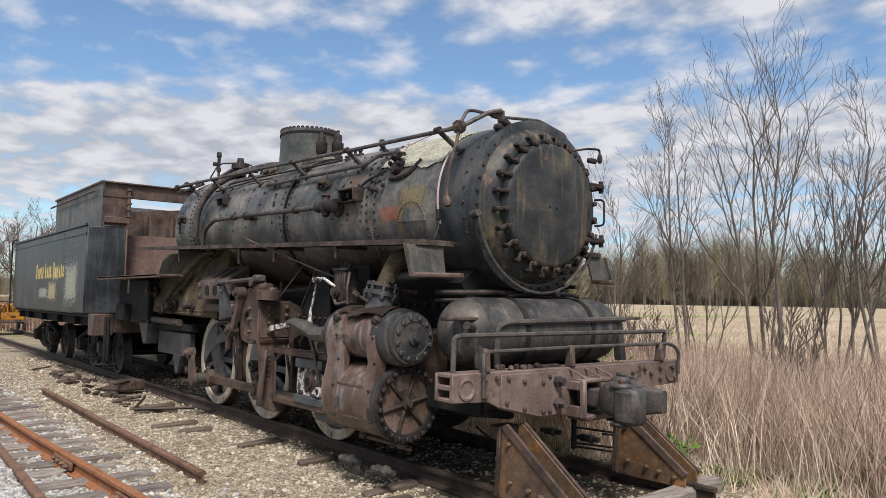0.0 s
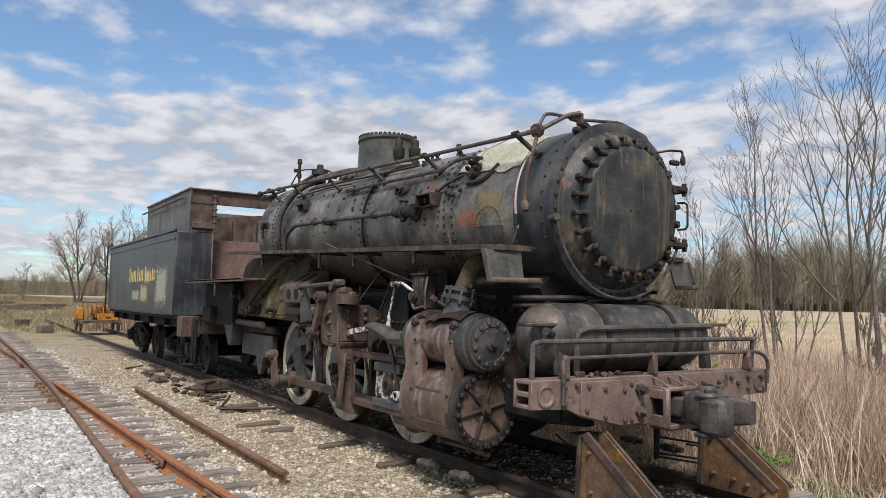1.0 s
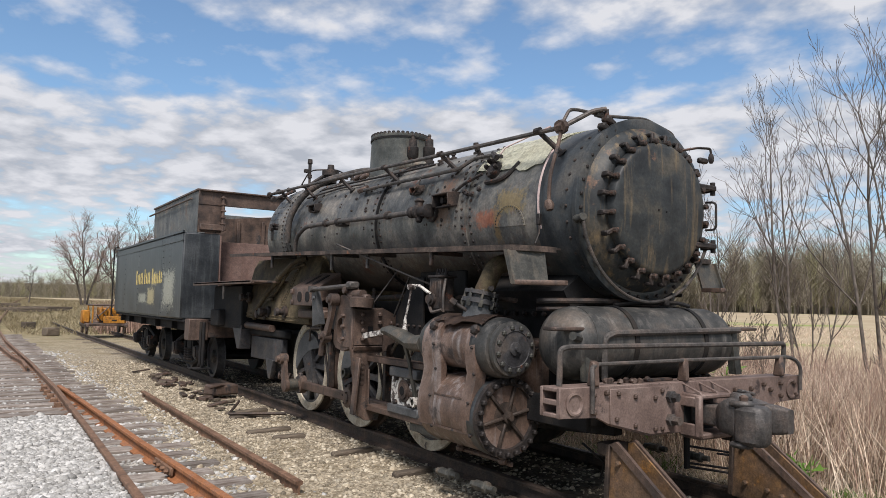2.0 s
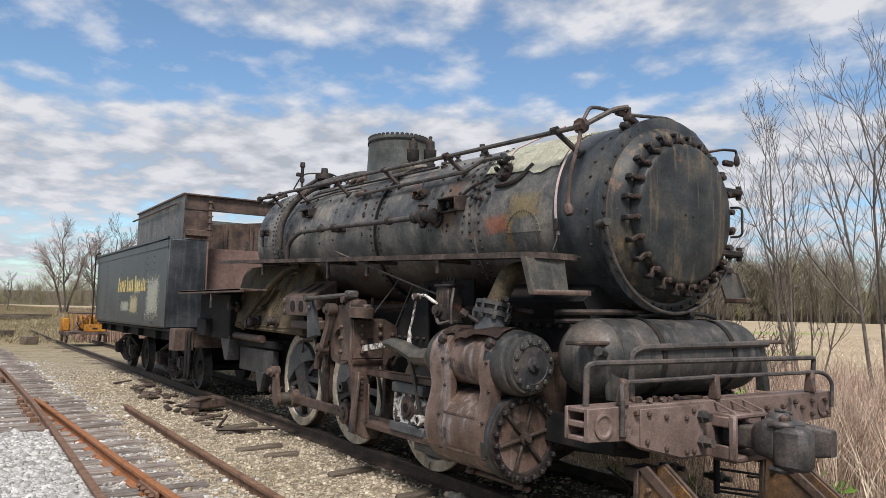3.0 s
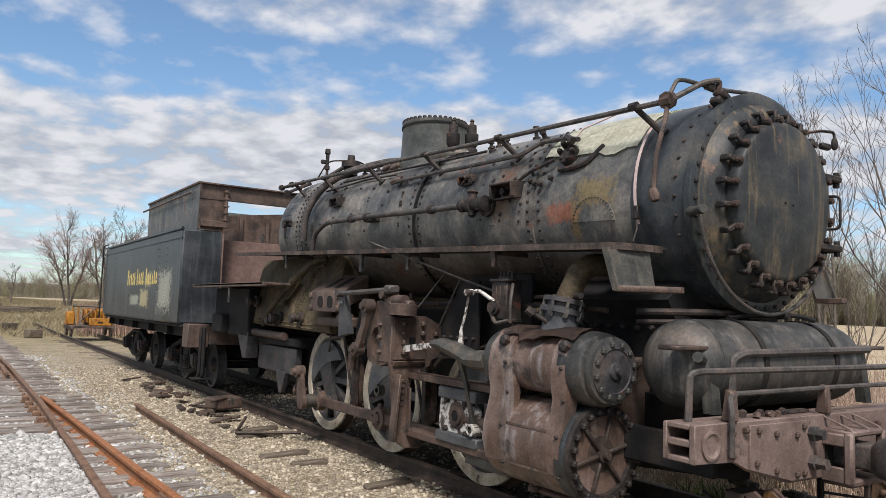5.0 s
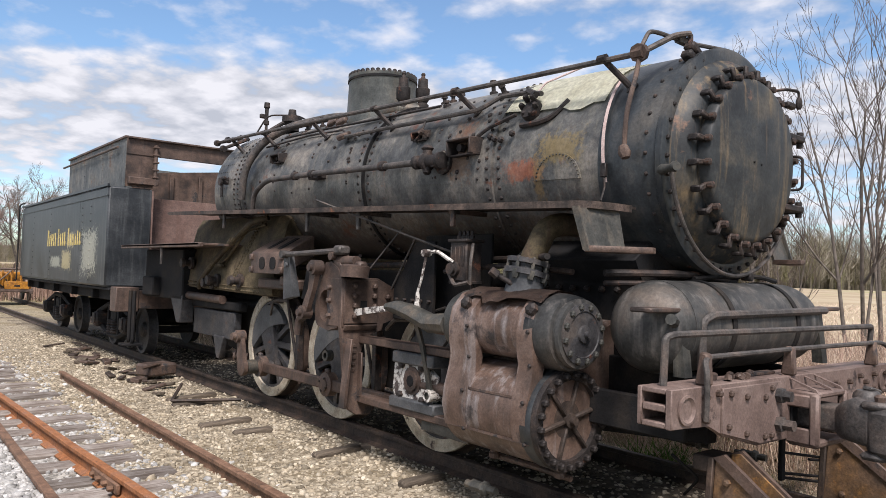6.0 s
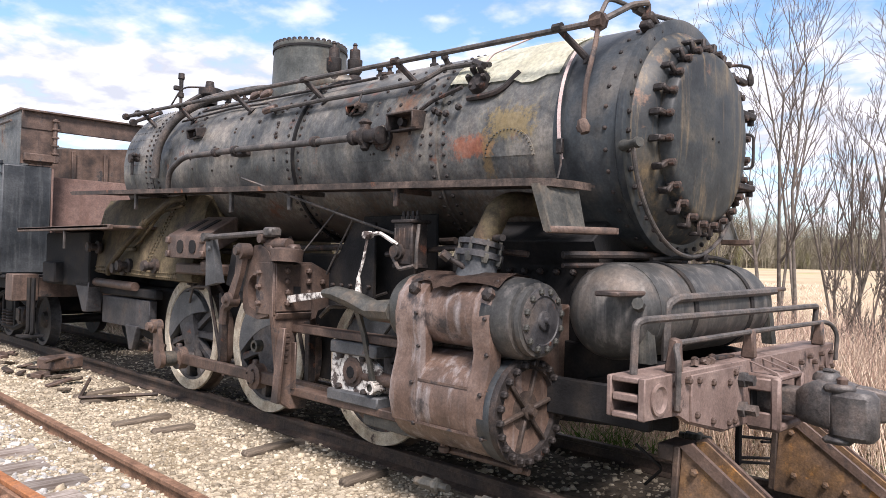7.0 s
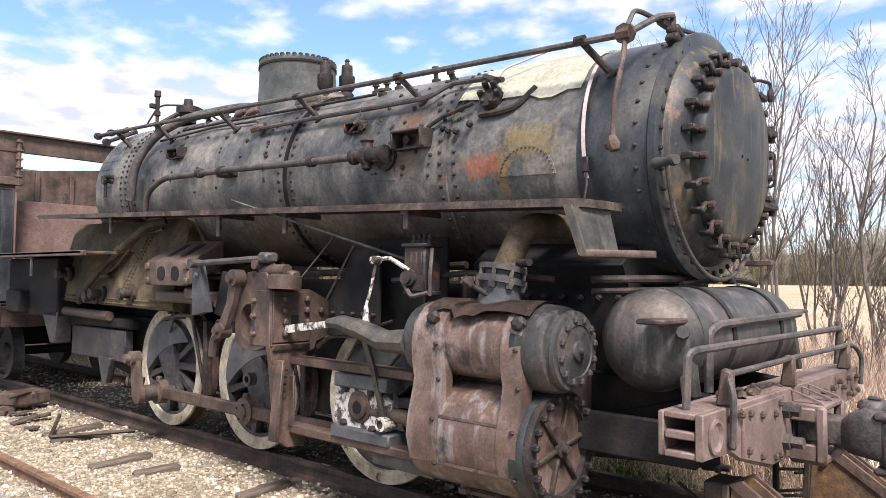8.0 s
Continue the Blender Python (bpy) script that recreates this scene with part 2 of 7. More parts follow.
M_tender = mat("tender_black_paint", [(0.015, 0.018, 0.021), (0.034, 0.039, 0.044), (0.07, 0.077, 0.082)], 1.6, (0.32, 0.5), 0.1, 0.12, 40, ((0.13, 0.14, 0.14), 0.5), ((0.13, 0.08, 0.05), 2.0, 0.68),
               grime=0.2, ragged=(2.56, 2.44, 0.85), patches=[((0.42, 0.36, 0.20), (-1.6, 13.3, 1.62), (0.3, 0.42, 0.2)), ((0.34, 0.34, 0.28), (-1.6, 11.6, 1.78), (0.3, 0.55, 0.42)), ((0.33, 0.34, 0.28), (-1.6, 14.2, 1.58), (0.3, 0.5, 0.12)), ((0.38, 0.33, 0.2), (-1.6, 13.0, 2.0), (0.3, 0.3, 0.16))])
M_bunk = mat("bunker_grey_plate", [(0.06, 0.065, 0.068), (0.12, 0.13, 0.13), (0.20, 0.18, 0.15)], 2.4, (0.45, 0.7), 0.1, 0.2, 50, ((0.28, 0.27, 0.25), 0.6), (RUST, 2.4, 0.6), grime=0.5)
M_pink = mat("faded_red_oxide_plate", [(0.11, 0.07, 0.058), (0.165, 0.105, 0.088), (0.21, 0.142, 0.12)], 1.8, (0.6, 0.85), 0.0, 0.15, 50, ((0.14, 0.07, 0.05), 0.4), grime=0.35)
M_letter = mat("worn_gold_lettering", [(0.50, 0.40, 0.13), (0.58, 0.47, 0.18), (0.35, 0.29, 0.13)], 8.0, (0.5, 0.7), 0.0, 0.1, 60, None, ((0.05, 0.055, 0.06), 9.0, 0.58))
M_railrust = mat("orange_rusted_rail", [(0.24, 0.095, 0.04), (0.36, 0.15, 0.06), (0.30, 0.15, 0.09)], 6.0, (0.6, 0.85), 0.1, 0.2, 70, None, ((0.10, 0.055, 0.035), 5.0, 0.6), grime=0.4)
M_railbrown = mat("brown_rusted_rail", [(0.12, 0.068, 0.043), (0.21, 0.12, 0.075), (0.28, 0.165, 0.105)], 5.0, (0.6, 0.85), 0.1, 0.25, 70, grime=0.5)
M_raildark = mat("dark_old_rail", [(0.035, 0.028, 0.025), (0.07, 0.052, 0.042), (0.11, 0.075, 0.055)], 5.0, (0.55, 0.8), 0.2, 0.25, 70, grime=0.5)
M_tie = mat("silvered_tie_timber", [(0.11, 0.085, 0.07), (0.21, 0.18, 0.158), (0.33, 0.305, 0.28)], 3.0, (0.8, 0.95), 0.0, 0.5, 40, None, ((0.09, 0.07, 0.055), 4.0, 0.6), stretch=(1.2, 12, 12), rnd=0.3)
M_tiedark = mat("buried_dark_tie_timber", [(0.05, 0.038, 0.028), (0.10, 0.08, 0.06), (0.16, 0.13, 0.10)], 3.0, (0.8, 0.95), 0.0, 0.5, 40, stretch=(1.2, 12, 12), rnd=0.3)
M_stop = mat("rusted_stop_plate", [(0.09, 0.065, 0.05), (0.16, 0.10, 0.06), (0.26, 0.14, 0.05)], 3.0, (0.55, 0.8), 0.1, 0.3, 60, ((0.09, 0.06, 0.05), 0.5), ((0.40, 0.19, 0.05), 3.2, 0.57), grime=0.5)
M_yellow = mat("rusted_yellow_paint", [(0.30, 0.115, 0.012), (0.46, 0.20, 0.02), (0.20, 0.08, 0.02)], 4.0, (0.5, 0.75), 0.0, 0.2, 60, None, ((0.12, 0.06, 0.035), 4.5, 0.56), grime=0.4)
M_stoneW = mat("pale_ballast_stone", [(0.22, 0.215, 0.20), (0.37, 0.365, 0.35), (0.50, 0.495, 0.48)], 9.0, (0.75, 0.95), 0.0, 0.3, 90, island=0.35)
M_stoneT = mat("tan_gravel_stone", [(0.17, 0.14, 0.10), (0.31, 0.265, 0.195), (0.48, 0.43, 0.34)], 9.0, (0.75, 0.95), 0.0, 0.3, 90, island=0.45)
M_bark = mat("grey_brown_bark", [(0.07, 0.06, 0.05), (0.12, 0.102, 0.087), (0.18, 0.157, 0.135)], 8.0, (0.8, 0.95), 0.0, 0.3, 60)
M_twig = mat("bare_twigs", [(0.085, 0.068, 0.056), (0.13, 0.105, 0.088), (0.18, 0.145, 0.125)], 3.0, (0.8, 0.95), 0.0, 0.0, 60, island=0.3)
M_reed = mat("dry_reed_stalk", [(0.42, 0.31, 0.235), (0.60, 0.47, 0.36), (0.74, 0.63, 0.51)], 1.5, (0.7, 0.95), 0.0, 0.0, 40, island=0.4)
M_brush = mat("brown_weed_stem", [(0.22, 0.14, 0.105), (0.36, 0.245, 0.19), (0.48, 0.35, 0.28)], 1.5, (0.7, 0.95), 0.0, 0.0, 40, island=0.35)
M_green = mat("spring_green_leaf", [(0.06, 0.12, 0.02), (0.11, 0.20, 0.035), (0.17, 0.27, 0.06)], 3.0, (0.6, 0.85), 0.0, 0.0, 40, island=0.35)
M_wood = mat("far_bare_wood", [(0.15, 0.132, 0.10), (0.21, 0.187, 0.142), (0.28, 0.25, 0.195)], 0.05, (0.85, 1.0), 0.0, 0.0, 2, island=0.4)
M_woodgreen = mat("far_budding_wood", [(0.15, 0.145, 0.078), (0.21, 0.20, 0.11), (0.27, 0.26, 0.14)], 0.05, (0.85, 1.0), 0.0, 0.0, 2, island=0.4)
M_roughgrass = mat("rough_olive_grass", [(0.18, 0.15, 0.082), (0.255, 0.21, 0.125), (0.33, 0.275, 0.18)], 0.6, (0.8, 0.95), 0.0, 0.0, 20, island=0.35)
M_bud = mat("reddish_budding_twigs", [(0.19, 0.14, 0.12), (0.27, 0.20, 0.175), (0.34, 0.265, 0.235)], 3.0, (0.8, 0.95), 0.0, 0.0, 60, island=0.3)
M_timber = mat("weathered_timber", [(0.15, 0.13, 0.11), (0.25, 0.22, 0.19), (0.34, 0.31, 0.27)], 3.0, (0.8, 0.95), 0.0, 0.5, 40, stretch=(1.2, 12, 12))
M_offwhite = mat("off_white_paint", [(0.55, 0.55, 0.53), (0.68, 0.68, 0.66), (0.45, 0.44, 0.42)], 3.0, (0.4, 0.6), 0.0, 0.1, 40)


# ---- mesh helpers ----
def part(name, bm, material, parent=None, label="", smooth=38):
    me = bpy.data.meshes.new(name)
    if bm.faces:
        bmesh.ops.recalc_face_normals(bm, faces=bm.faces)
    bm.to_mesh(me)
    bm.free()
    me.materials.append(material)
    if smooth:
        me.shade_smooth()
        me.set_sharp_from_angle(angle=radians(smooth))
    ob = new(name, me)
    if parent:
        ob.parent = parent
    if label:
        ob["label"] = label
    return ob


def thing(name, label, category, group="", kind="", at=(0, 0, 0)):
    ob = new(name)
    ob.empty_display_size = 0.2
    ob.location = at
    return tagged(ob, label, category, group, kind)


def single(name, bm, material, label, category="", group="", kind="", smooth=38):
    return tagged(part(name, bm, material, None, "", smooth), label, category, group, kind)


def B():
    return bmesh.new()


def box(bm, c, s, rot=None, bev=0.006):
    m = Matrix.Translation(c) @ (rot.to_4x4() if rot else Matrix()) @ Matrix.Diagonal((*s, 1))
    g = bmesh.ops.create_cube(bm, size=1, matrix=m)
    if bev:
        es = {e for v in g["verts"] for e in v.link_edges}
        bmesh.ops.bevel(bm, geom=list(es), offset=min(bev, min(s) * 0.3), segments=1, affect="EDGES")
    return bm


def basis(d):
    d = Vector(d).normalized()
    a = Vector((0, 0, 1)) if abs(d.z) < 0.9 else Vector((1, 0, 0))
    u = d.cross(a).normalized()
    return d, u, u.cross(d).normalized()


def loops(bm, rings, cap0=True, cap1=True, closed=True):
    """Skin rings of points, each ring a list of the same length."""
    vs = [[bm.verts.new(p) for p in r] for r in rings]
    n = len(vs[0])
    for a, b in zip(vs, vs[1:]):
        for i in range(n if closed else n - 1):
            j = (i + 1) % n
            bm.faces.new((a[i], a[j], b[j], b[i]))
    if cap0:
        bm.faces.new(vs[0][::-1])
    if cap1:
        bm.faces.new(vs[-1])
    return vs


def lathe(bm, prof, p, axis, seg=24, cap0=True, cap1=True):
    """prof: (distance along the axis, radius)."""
    d, u, w = basis(axis)
    p = Vector(p)
    rings = []
    for a, r in prof:
        r = max(r, 0.0005)
        rings.append([p + d * a + (u * math.cos(2 * math.pi * i / seg) + w * math.sin(2 * math.pi * i / seg)) * r for i in range(seg)])
    loops(bm, rings, cap0, cap1)
    return bm


def cyl(bm, p0, p1, r0, r1=None, seg=14):
    d = Vector(p1) - Vector(p0)
    return lathe(bm, [(0, r0), (d.length, r0 if r1 is None else r1)], p0, d, seg)


def rounded(pts, rad=0.06, n=4):
    pts = [Vector(p) for p in pts]
    out = [pts[0]]
    for a, b, c in zip(pts, pts[1:], pts[2:]):
        k = min(rad, (b - a).length * 0.45, (c - b).length * 0.45)
        s, e = b + (a - b).normalized() * k, b + (c - b).normalized() * k
        for i in range(n + 1):
            t = i / n
            out.append(s * (1 - t) ** 2 + b * 2 * t * (1 - t) + e * t * t)
    return out + [pts[-1]]


def tube(bm, pts, r, seg=8, rad=0.06, r1=None):
    pts = rounded(pts, rad) if rad and len(pts) > 2 else [Vector(p) for p in pts]
    d, u, w = basis(pts[1] - pts[0])
    rings = []
    for i, p in enumerate(pts):
        t = (pts[min(i + 1, len(pts) - 1)] - pts[max(i - 1, 0)]).normalized()
        u = (u - t * u.dot(t)).normalized()
        w = t.cross(u)
        k = r if r1 is None else r + (r1 - r) * i / (len(pts) - 1)
        rings.append([p + (u * math.cos(2 * math.pi * j / seg) + w * math.sin(2 * math.pi * j / seg)) * k for j in range(seg)])
    loops(bm, rings)
    return bm


def prism(bm, poly, axis, lo, hi, bev=0.0):
    """Extrude a polygon of 2D points along x, y or z. Points are (y, z), (x, z) or (x, y)."""
    put = {"x": lambda a, b, c: (c, a, b), "y": lambda a, b, c: (a, c, b), "z": lambda a, b, c: (a, b, c)}[axis]
    v0 = [bm.verts.new(put(a, b, lo)) for a, b in poly]
    v1 = [bm.verts.new(put(a, b, hi)) for a, b in poly]
    fs = [bm.faces.new(v0[::-1]), bm.faces.new(v1)]
    for i in range(len(poly)):
        j = (i + 1) % len(poly)
        fs.append(bm.faces.new((v0[i], v0[j], v1[j], v1[i])))
    if bev:
        es = {e for f in fs for e in f.edges}
        bmesh.ops.bevel(bm, geom=list(es), offset=bev, segments=1, affect="EDGES")
    return bm


def bolt(bm, p, n, r=0.018, h=0.02, seg=6):
    return lathe(bm, [(-0.004, r), (h, r), (h + r * 0.35, r * 0.55)], p, n, seg, False, True)


def dome_rivet(bm, p, n, r=0.012):
    return lathe(bm, [(-0.003, r), (r * 0.45, r * 0.85), (r * 0.8, r * 0.35)], p, n, 6, False, True)


def studs(name, items, r, h, material, parent):
    """Hexagon bolt heads, each an object of its own on one shared mesh; items: (place, way)."""
    me = None
    for p, n in items:
        if me is None:
            ob = part(name, bolt(B(), (0, 0, 0), (0, 0, 1), r, h), material, parent)
            me = ob.data
        else:
            ob = new(name, me)
            ob.parent = parent
        q = Vector((0, 0, 1)).rotation_difference(Vector(n).normalized())
        ob.matrix_basis = Matrix.LocRotScale(Vector(p), q, None)


def ring_pts(c, r, n, a0=0.0, axis="y"):
    out = []
    for i in range(n):
        a = a0 + 2 * math.pi * i / n
        k = Vector((math.cos(a) * r, 0, math.sin(a) * r)) if axis == "y" else Vector((0, math.cos(a) * r, math.sin(a) * r))
        out.append((Vector(c) + k, k.normalized()))
    return out


def soup(name, verts, faces, material, smooth=False):
    me = bpy.data.meshes.new(name)
    me.from_pydata(verts, [], faces)
    me.materials.append(material)
    if smooth:
        me.shade_smooth()
    return new(name, me)


def tris(name, v, f, material):
    """A mesh from arrays: v (n, 3), f (m, 3)."""
    me = bpy.data.meshes.new(name)
    me.vertices.add(len(v))
    me.vertices.foreach_set("co", np.ascontiguousarray(v, dtype=np.float32).ravel())
    me.loops.add(len(f) * 3)
    me.loops.foreach_set("vertex_index", np.ascontiguousarray(f, dtype=np.int32).ravel())
    me.polygons.add(len(f))
    me.polygons.foreach_set("loop_start", np.arange(0, len(f) * 3, 3, dtype=np.int32))
    me.update(calc_edges=True)
    me.validate()
    me.materials.append(material)
    return new(name, me)


# ---- the locomotive ----
def ZB(y):
    return 2.44 + 0.03 * y


def on_boiler(y, ang, r):
    """A point round the boiler's axis; ang in degrees from the near side (0) up over the top (90)."""
    a = radians(ang)
    return Vector((-math.cos(a) * r, y, ZB(y) + math.sin(a) * r))


def RB(y):
    return 0.80 if y < 1.93 else 0.82 if y < 3.87 else 0.85


loco = thing("steam_locomotive", "derelict black and rust-brown steam switching locomotive standing on old track", "locomotive")
AX = (0, 1, 0.03)


def at_boiler(y):
    return Vector((0, y, ZB(y)))


def oval(y, z, ry, rz, e, n=32):
    """Rounded oblong outline."""
    out = []
    for k in range(n):
        t = 2 * math.pi * (k + 0.5) / n
        u, v = math.cos(t), math.sin(t)
        s = (abs(u) ** e + abs(v) ** e) ** (-1 / e)
        out.append((y + ry * u * s, z + rz * v * s))
    return out


# barrel, in courses that lap one another
boiler = part("boiler", lathe(B(), [(0, 0.80), (1.14, 0.80), (1.14, 0.822), (3.08, 0.822), (3.08, 0.848), (6.06, 0.852), (6.06, 0.875), (6.95, 0.87), (7.0, 0.80), (7.0, 0.02)], at_boiler(0.8), AX, 72), M_boiler, loco, "weathered grey-black boiler barrel")
bm = B()
for y, r, n in ((1.87, 0.80, 60), (1.99, 0.822, 60), (3.80, 0.822, 64), (3.95, 0.848, 64), (6.78, 0.852, 80), (6.93, 0.875, 80), (7.05, 0.875, 80)):
    for i in range(n):
        a = 360 * i / n
        if a > 215 and a < 325:
            continue
        p = on_boiler(y, a - 50, r)
        dome_rivet(bm, p, p - at_boiler(y), 0.019)
tagged(part("rivets", bm, M_cast, boiler), kind="stuff")
bm = B()
random.seed(4)
for k in range(95):
    y, a = random.choice((2.1, 2.25, 2.4, 2.55, 2.7, 4.2, 4.6, 5.0, 5.4, 5.9, 6.3)) + random.uniform(-0.03, 0.03), random.uniform(-8, 62)
    p = on_boiler(y, a, RB(y) + 0.002)
    dome_rivet(bm, p, p - at_boiler(y), random.uniform(0.012, 0.024))
tagged(part("stay_bolts", bm, M_cast, boiler), kind="stuff")
bm = B()
for i in range(14):
    for j in range(9):
        p = on_boiler(7.12 + 0.07 * j, -6 + i * 7.5, 0.875)
        dome_rivet(bm, p, p - at_boiler(7.4), 0.007)
tagged(part("stay_heads", bm, M_boiler, boiler), kind="stuff")
for y, r in ((3.86, 0.853), (6.86, 0.88)):
    part("lap_edge", lathe(B(), [(0, r - 0.03), (0, r), (0.022, r), (0.022, r - 0.03)], at_boiler(y), AX, 72, False, False), M_black, boiler)
# reinforcing liner round the check valve, curved front edge
bm = B()
g = [[on_boiler(2.62 - 0.16 * math.cos(radians(t * 9)), -9 + 3.6 * t, 0.827)] + [on_boiler(3.02, -9 + 3.6 * t, 0.827)] for t in range(11)]
loops(bm, [[a, b, b * 1.0 + Vector((0.01, 0, 0)), a * 1.0 + Vector((0.01, 0, 0))] for a, b in g])
part("liner_plate", bm, M_boiler, boiler)

# smokebox
smk = part("smokebox", lathe(B(), [(0, 0.79), (0.02, 0.805), (0.46, 0.805), (0.50, 0.80), (0.50, 0.6)], at_boiler(0.33), AX, 72, False, False), M_smoke, loco, "grey-black smokebox shell with bolted front")
ring = part("front_ring", lathe(B(), [(0.06, 0.70), (0.0, 0.715), (-0.005, 0.80), (0.005, 0.825), (0.05, 0.825), (0.07, 0.80)], at_boiler(0.28), AX, 80, False, False), M_smoke, loco, "bolted ring round the smokebox front")
studs("ring_bolt", [(p, (0, -1, 0)) for p, n in ring_pts(at_boiler(0.275), 0.775, 40, 0.05)], 0.017, 0.014, M_cast, ring)
bm = B()
for p, n in ring_pts(at_boiler(0.42), 0.805, 36, 0.02):
    dome_rivet(bm, p, n, 0.017)
tagged(part("rivets", bm, M_cast, smk), kind="stuff")
front = part("front_plate", lathe(B(), [(0.05, 0.76), (-0.008, 0.725), (-0.045, 0.695), (-0.085, 0.655), (-0.108, 0.615), (-0.11, 0.585), (-0.09, 0.55)], at_boiler(0.27), AX, 80, False, False), M_door, loco, "dished front plate round the smokebox door")
door = part("smokebox_door", lathe(B(), [(0.06, 0.588), (-0.06, 0.586), (-0.108, 0.580), (-0.124, 0.566), (-0.134, 0.535), (-0.158, 0.30), (-0.172, 0.0)], at_boiler(0.205), AX, 80, False, False), M_door, loco, "dark door with tan rust streaks and clamps round it")
for dx, dz in ((-0.084, -0.015), (0.01, -0.025)):
    part("bolt_hole", cyl(B(), (dx, 0.08, ZB(0) + dz), (dx, 0.031, ZB(0) + dz), 0.009), M_black, door)
random.seed(9)
lug0 = None
for i in range(24):
    a = radians(15 * i + 7)
    rad = Vector((math.cos(a), 0, math.sin(a)))
    rot = Matrix.Rotation(-a, 3, "Y") @ Matrix.Rotation(radians(random.uniform(-9, 9)), 3, "Y")
    if lug0 is None:
        bm = B()
        box(bm, (0, 0, 0), (0.12, 0.03, 0.04), None, 0.01)
        box(bm, (0.045, 0.035, 0), (0.03, 0.07, 0.045), None, 0.008)
        lathe(bm, [(-0.03, 0.017), (0.022, 0.017), (0.024, 0.026), (0.055, 0.024), (0.06, 0.014)], (-0.02, 0, 0), (0, -1, 0), 8)
        lug0 = part("door_clamp", bm, M_cast, door)
        lug = lug0
    else:
        lug = new("door_clamp", lug0.data)
        lug.parent = door
    lug.matrix_basis = Matrix.LocRotScale(at_boiler(0.118) + rad * 0.618, rot.to_quaternion(), None)
for dz in (0.26, -0.28):
    bm = B()
    box(bm, (0.60, 0.095, ZB(0) + dz), (0.30, 0.04, 0.05), None, 0.01)
    cyl(bm, (0.745, 0.12, ZB(0) + dz - 0.06), (0.745, 0.12, ZB(0) + dz + 0.06), 0.024)
    box(bm, (0.745, 0.18, ZB(0) + dz), (0.05, 0.14, 0.06), None, 0.01)
    part("hinge", bm, M_cast, door)
bm = B()
tube(bm, [(0.74, 0.2, ZB(0) + 0.14), (0.78, 0.11, ZB(0) + 0.14), (0.78, 0.11, ZB(0) - 0.12), (0.74, 0.2, ZB(0) - 0.12)], 0.011)
part("grab_iron", bm, M_cast, door)
# grab rail round the lower front, with its end stub
bm = B()
tube(bm, [at_boiler(0.215) + Vector((math.cos(radians(a)) * 0.815, 0, math.sin(radians(a)) * 0.815)) for a in range(190, 346, 5)], 0.015, 8, 0)
part("arc_rail", bm, M_pipe, loco)
bm = B()
lathe(bm, [(0, 0.02), (0.05, 0.022), (0.06, 0.036), (0.09, 0.036), (0.11, 0.028), (0.19, 0.026), (0.21, 0.036), (0.24, 0.03)], (-0.78, 0.34, 2.31), (-0.42, -0.9, 0), 10)
part("rail_stub", bm, M_grey, loco)
# bracket and stub pipe on the far shoulder of the front
bm = B()
tube(bm, [(0.42, 0.25, 3.04), (0.56, 0.14, 3.07), (0.72, 0.12, 3.08), (0.725, 0.12, 2.99)], 0.012, 6, 0.03)
lathe(bm, [(0, 0.018), (0.03, 0.026), (0.07, 0.026), (0.09, 0.014)], (0.725, 0.12, 3.03), (0, 0, -1), 8)
box(bm, (0.64, 0.15, 2.96), (0.12, 0.05, 0.05), None, 0.012)
part("lamp_bracket", bm, M_cast, loco)

# cover sheet over the open chimney hole, torn lower edge
bm = B()
random.seed(2)
rows = []
ny, na = 14, 9
for i in range(ny + 1):
    y = 0.86 + (2.30 - 0.86) * i / ny
    low = 29 + (9 * ((i / ny) ** 2)) + random.uniform(-2.0, 2.0) + (16 if i == ny else 0)
    row = []
    for j in range(na + 1):
        a = low + (142 - low) * j / na
        lift = 0.016 + 0.06 * math.sin(math.pi * i / ny) * (j / na) * (1 - 0.3 * j / na) + 0.012 * noise.noise(Vector((y * 3, j * 0.7, 1)))
        row.append(on_boiler(y, a, 0.80 + lift))
    rows.append(row)
vs = [[bm.verts.new(p) for p in r] for r in rows]
for a, b in zip(vs, vs[1:]):
    for i in range(na):
        bm.faces.new((a[i], a[i + 1], b[i + 1], b[i]))
bmesh.ops.solidify(bm, geom=bm.faces[:], thickness=0.006)
part("cover_sheet", bm, M_sheet, loco, "cream sheet strapped over the chimney hole", 60)
bm = B()
for y, lo in ((0.80, -14),):
    pts = [on_boiler(y - 0.05 * (1 - k / 14), lo + 4.2 * k, 0.825) for k in range(15)]
    loops(bm, [[p + Vector((0, -0.013, 0)), p + Vector((0, 0.013, 0)), p + (p - at_boiler(y)).normalized() * 0.004 + Vector((0, 0.013, 0)), p + (p - at_boiler(y)).normalized() * 0.004 + Vector((0, -0.013, 0))] for p in pts])
strap = part("tie_strap", bm, M_strap, loco, "faded pink tie-down strap")
bm = B()
box(bm, on_boiler(0.745, -8, 0.84), (0.03, 0.05, 0.1), None, 0.006)
tube(bm, [on_boiler(0.74, -11, 0.85), on_boiler(0.73, -16, 0.87), (-0.9, 0.71, 2.12)], 0.008, 5, 0.02)
part("buckle", bm, M_cast, strap)
bm = B()
tube(bm, [on_boiler(1.62, 36, 0.86), on_boiler(1.55, 48, 0.90), on_boiler(1.12, 66, 0.93)], 0.008, 4, 0.03)
part("tie_cord", bm, M_strap, loco)

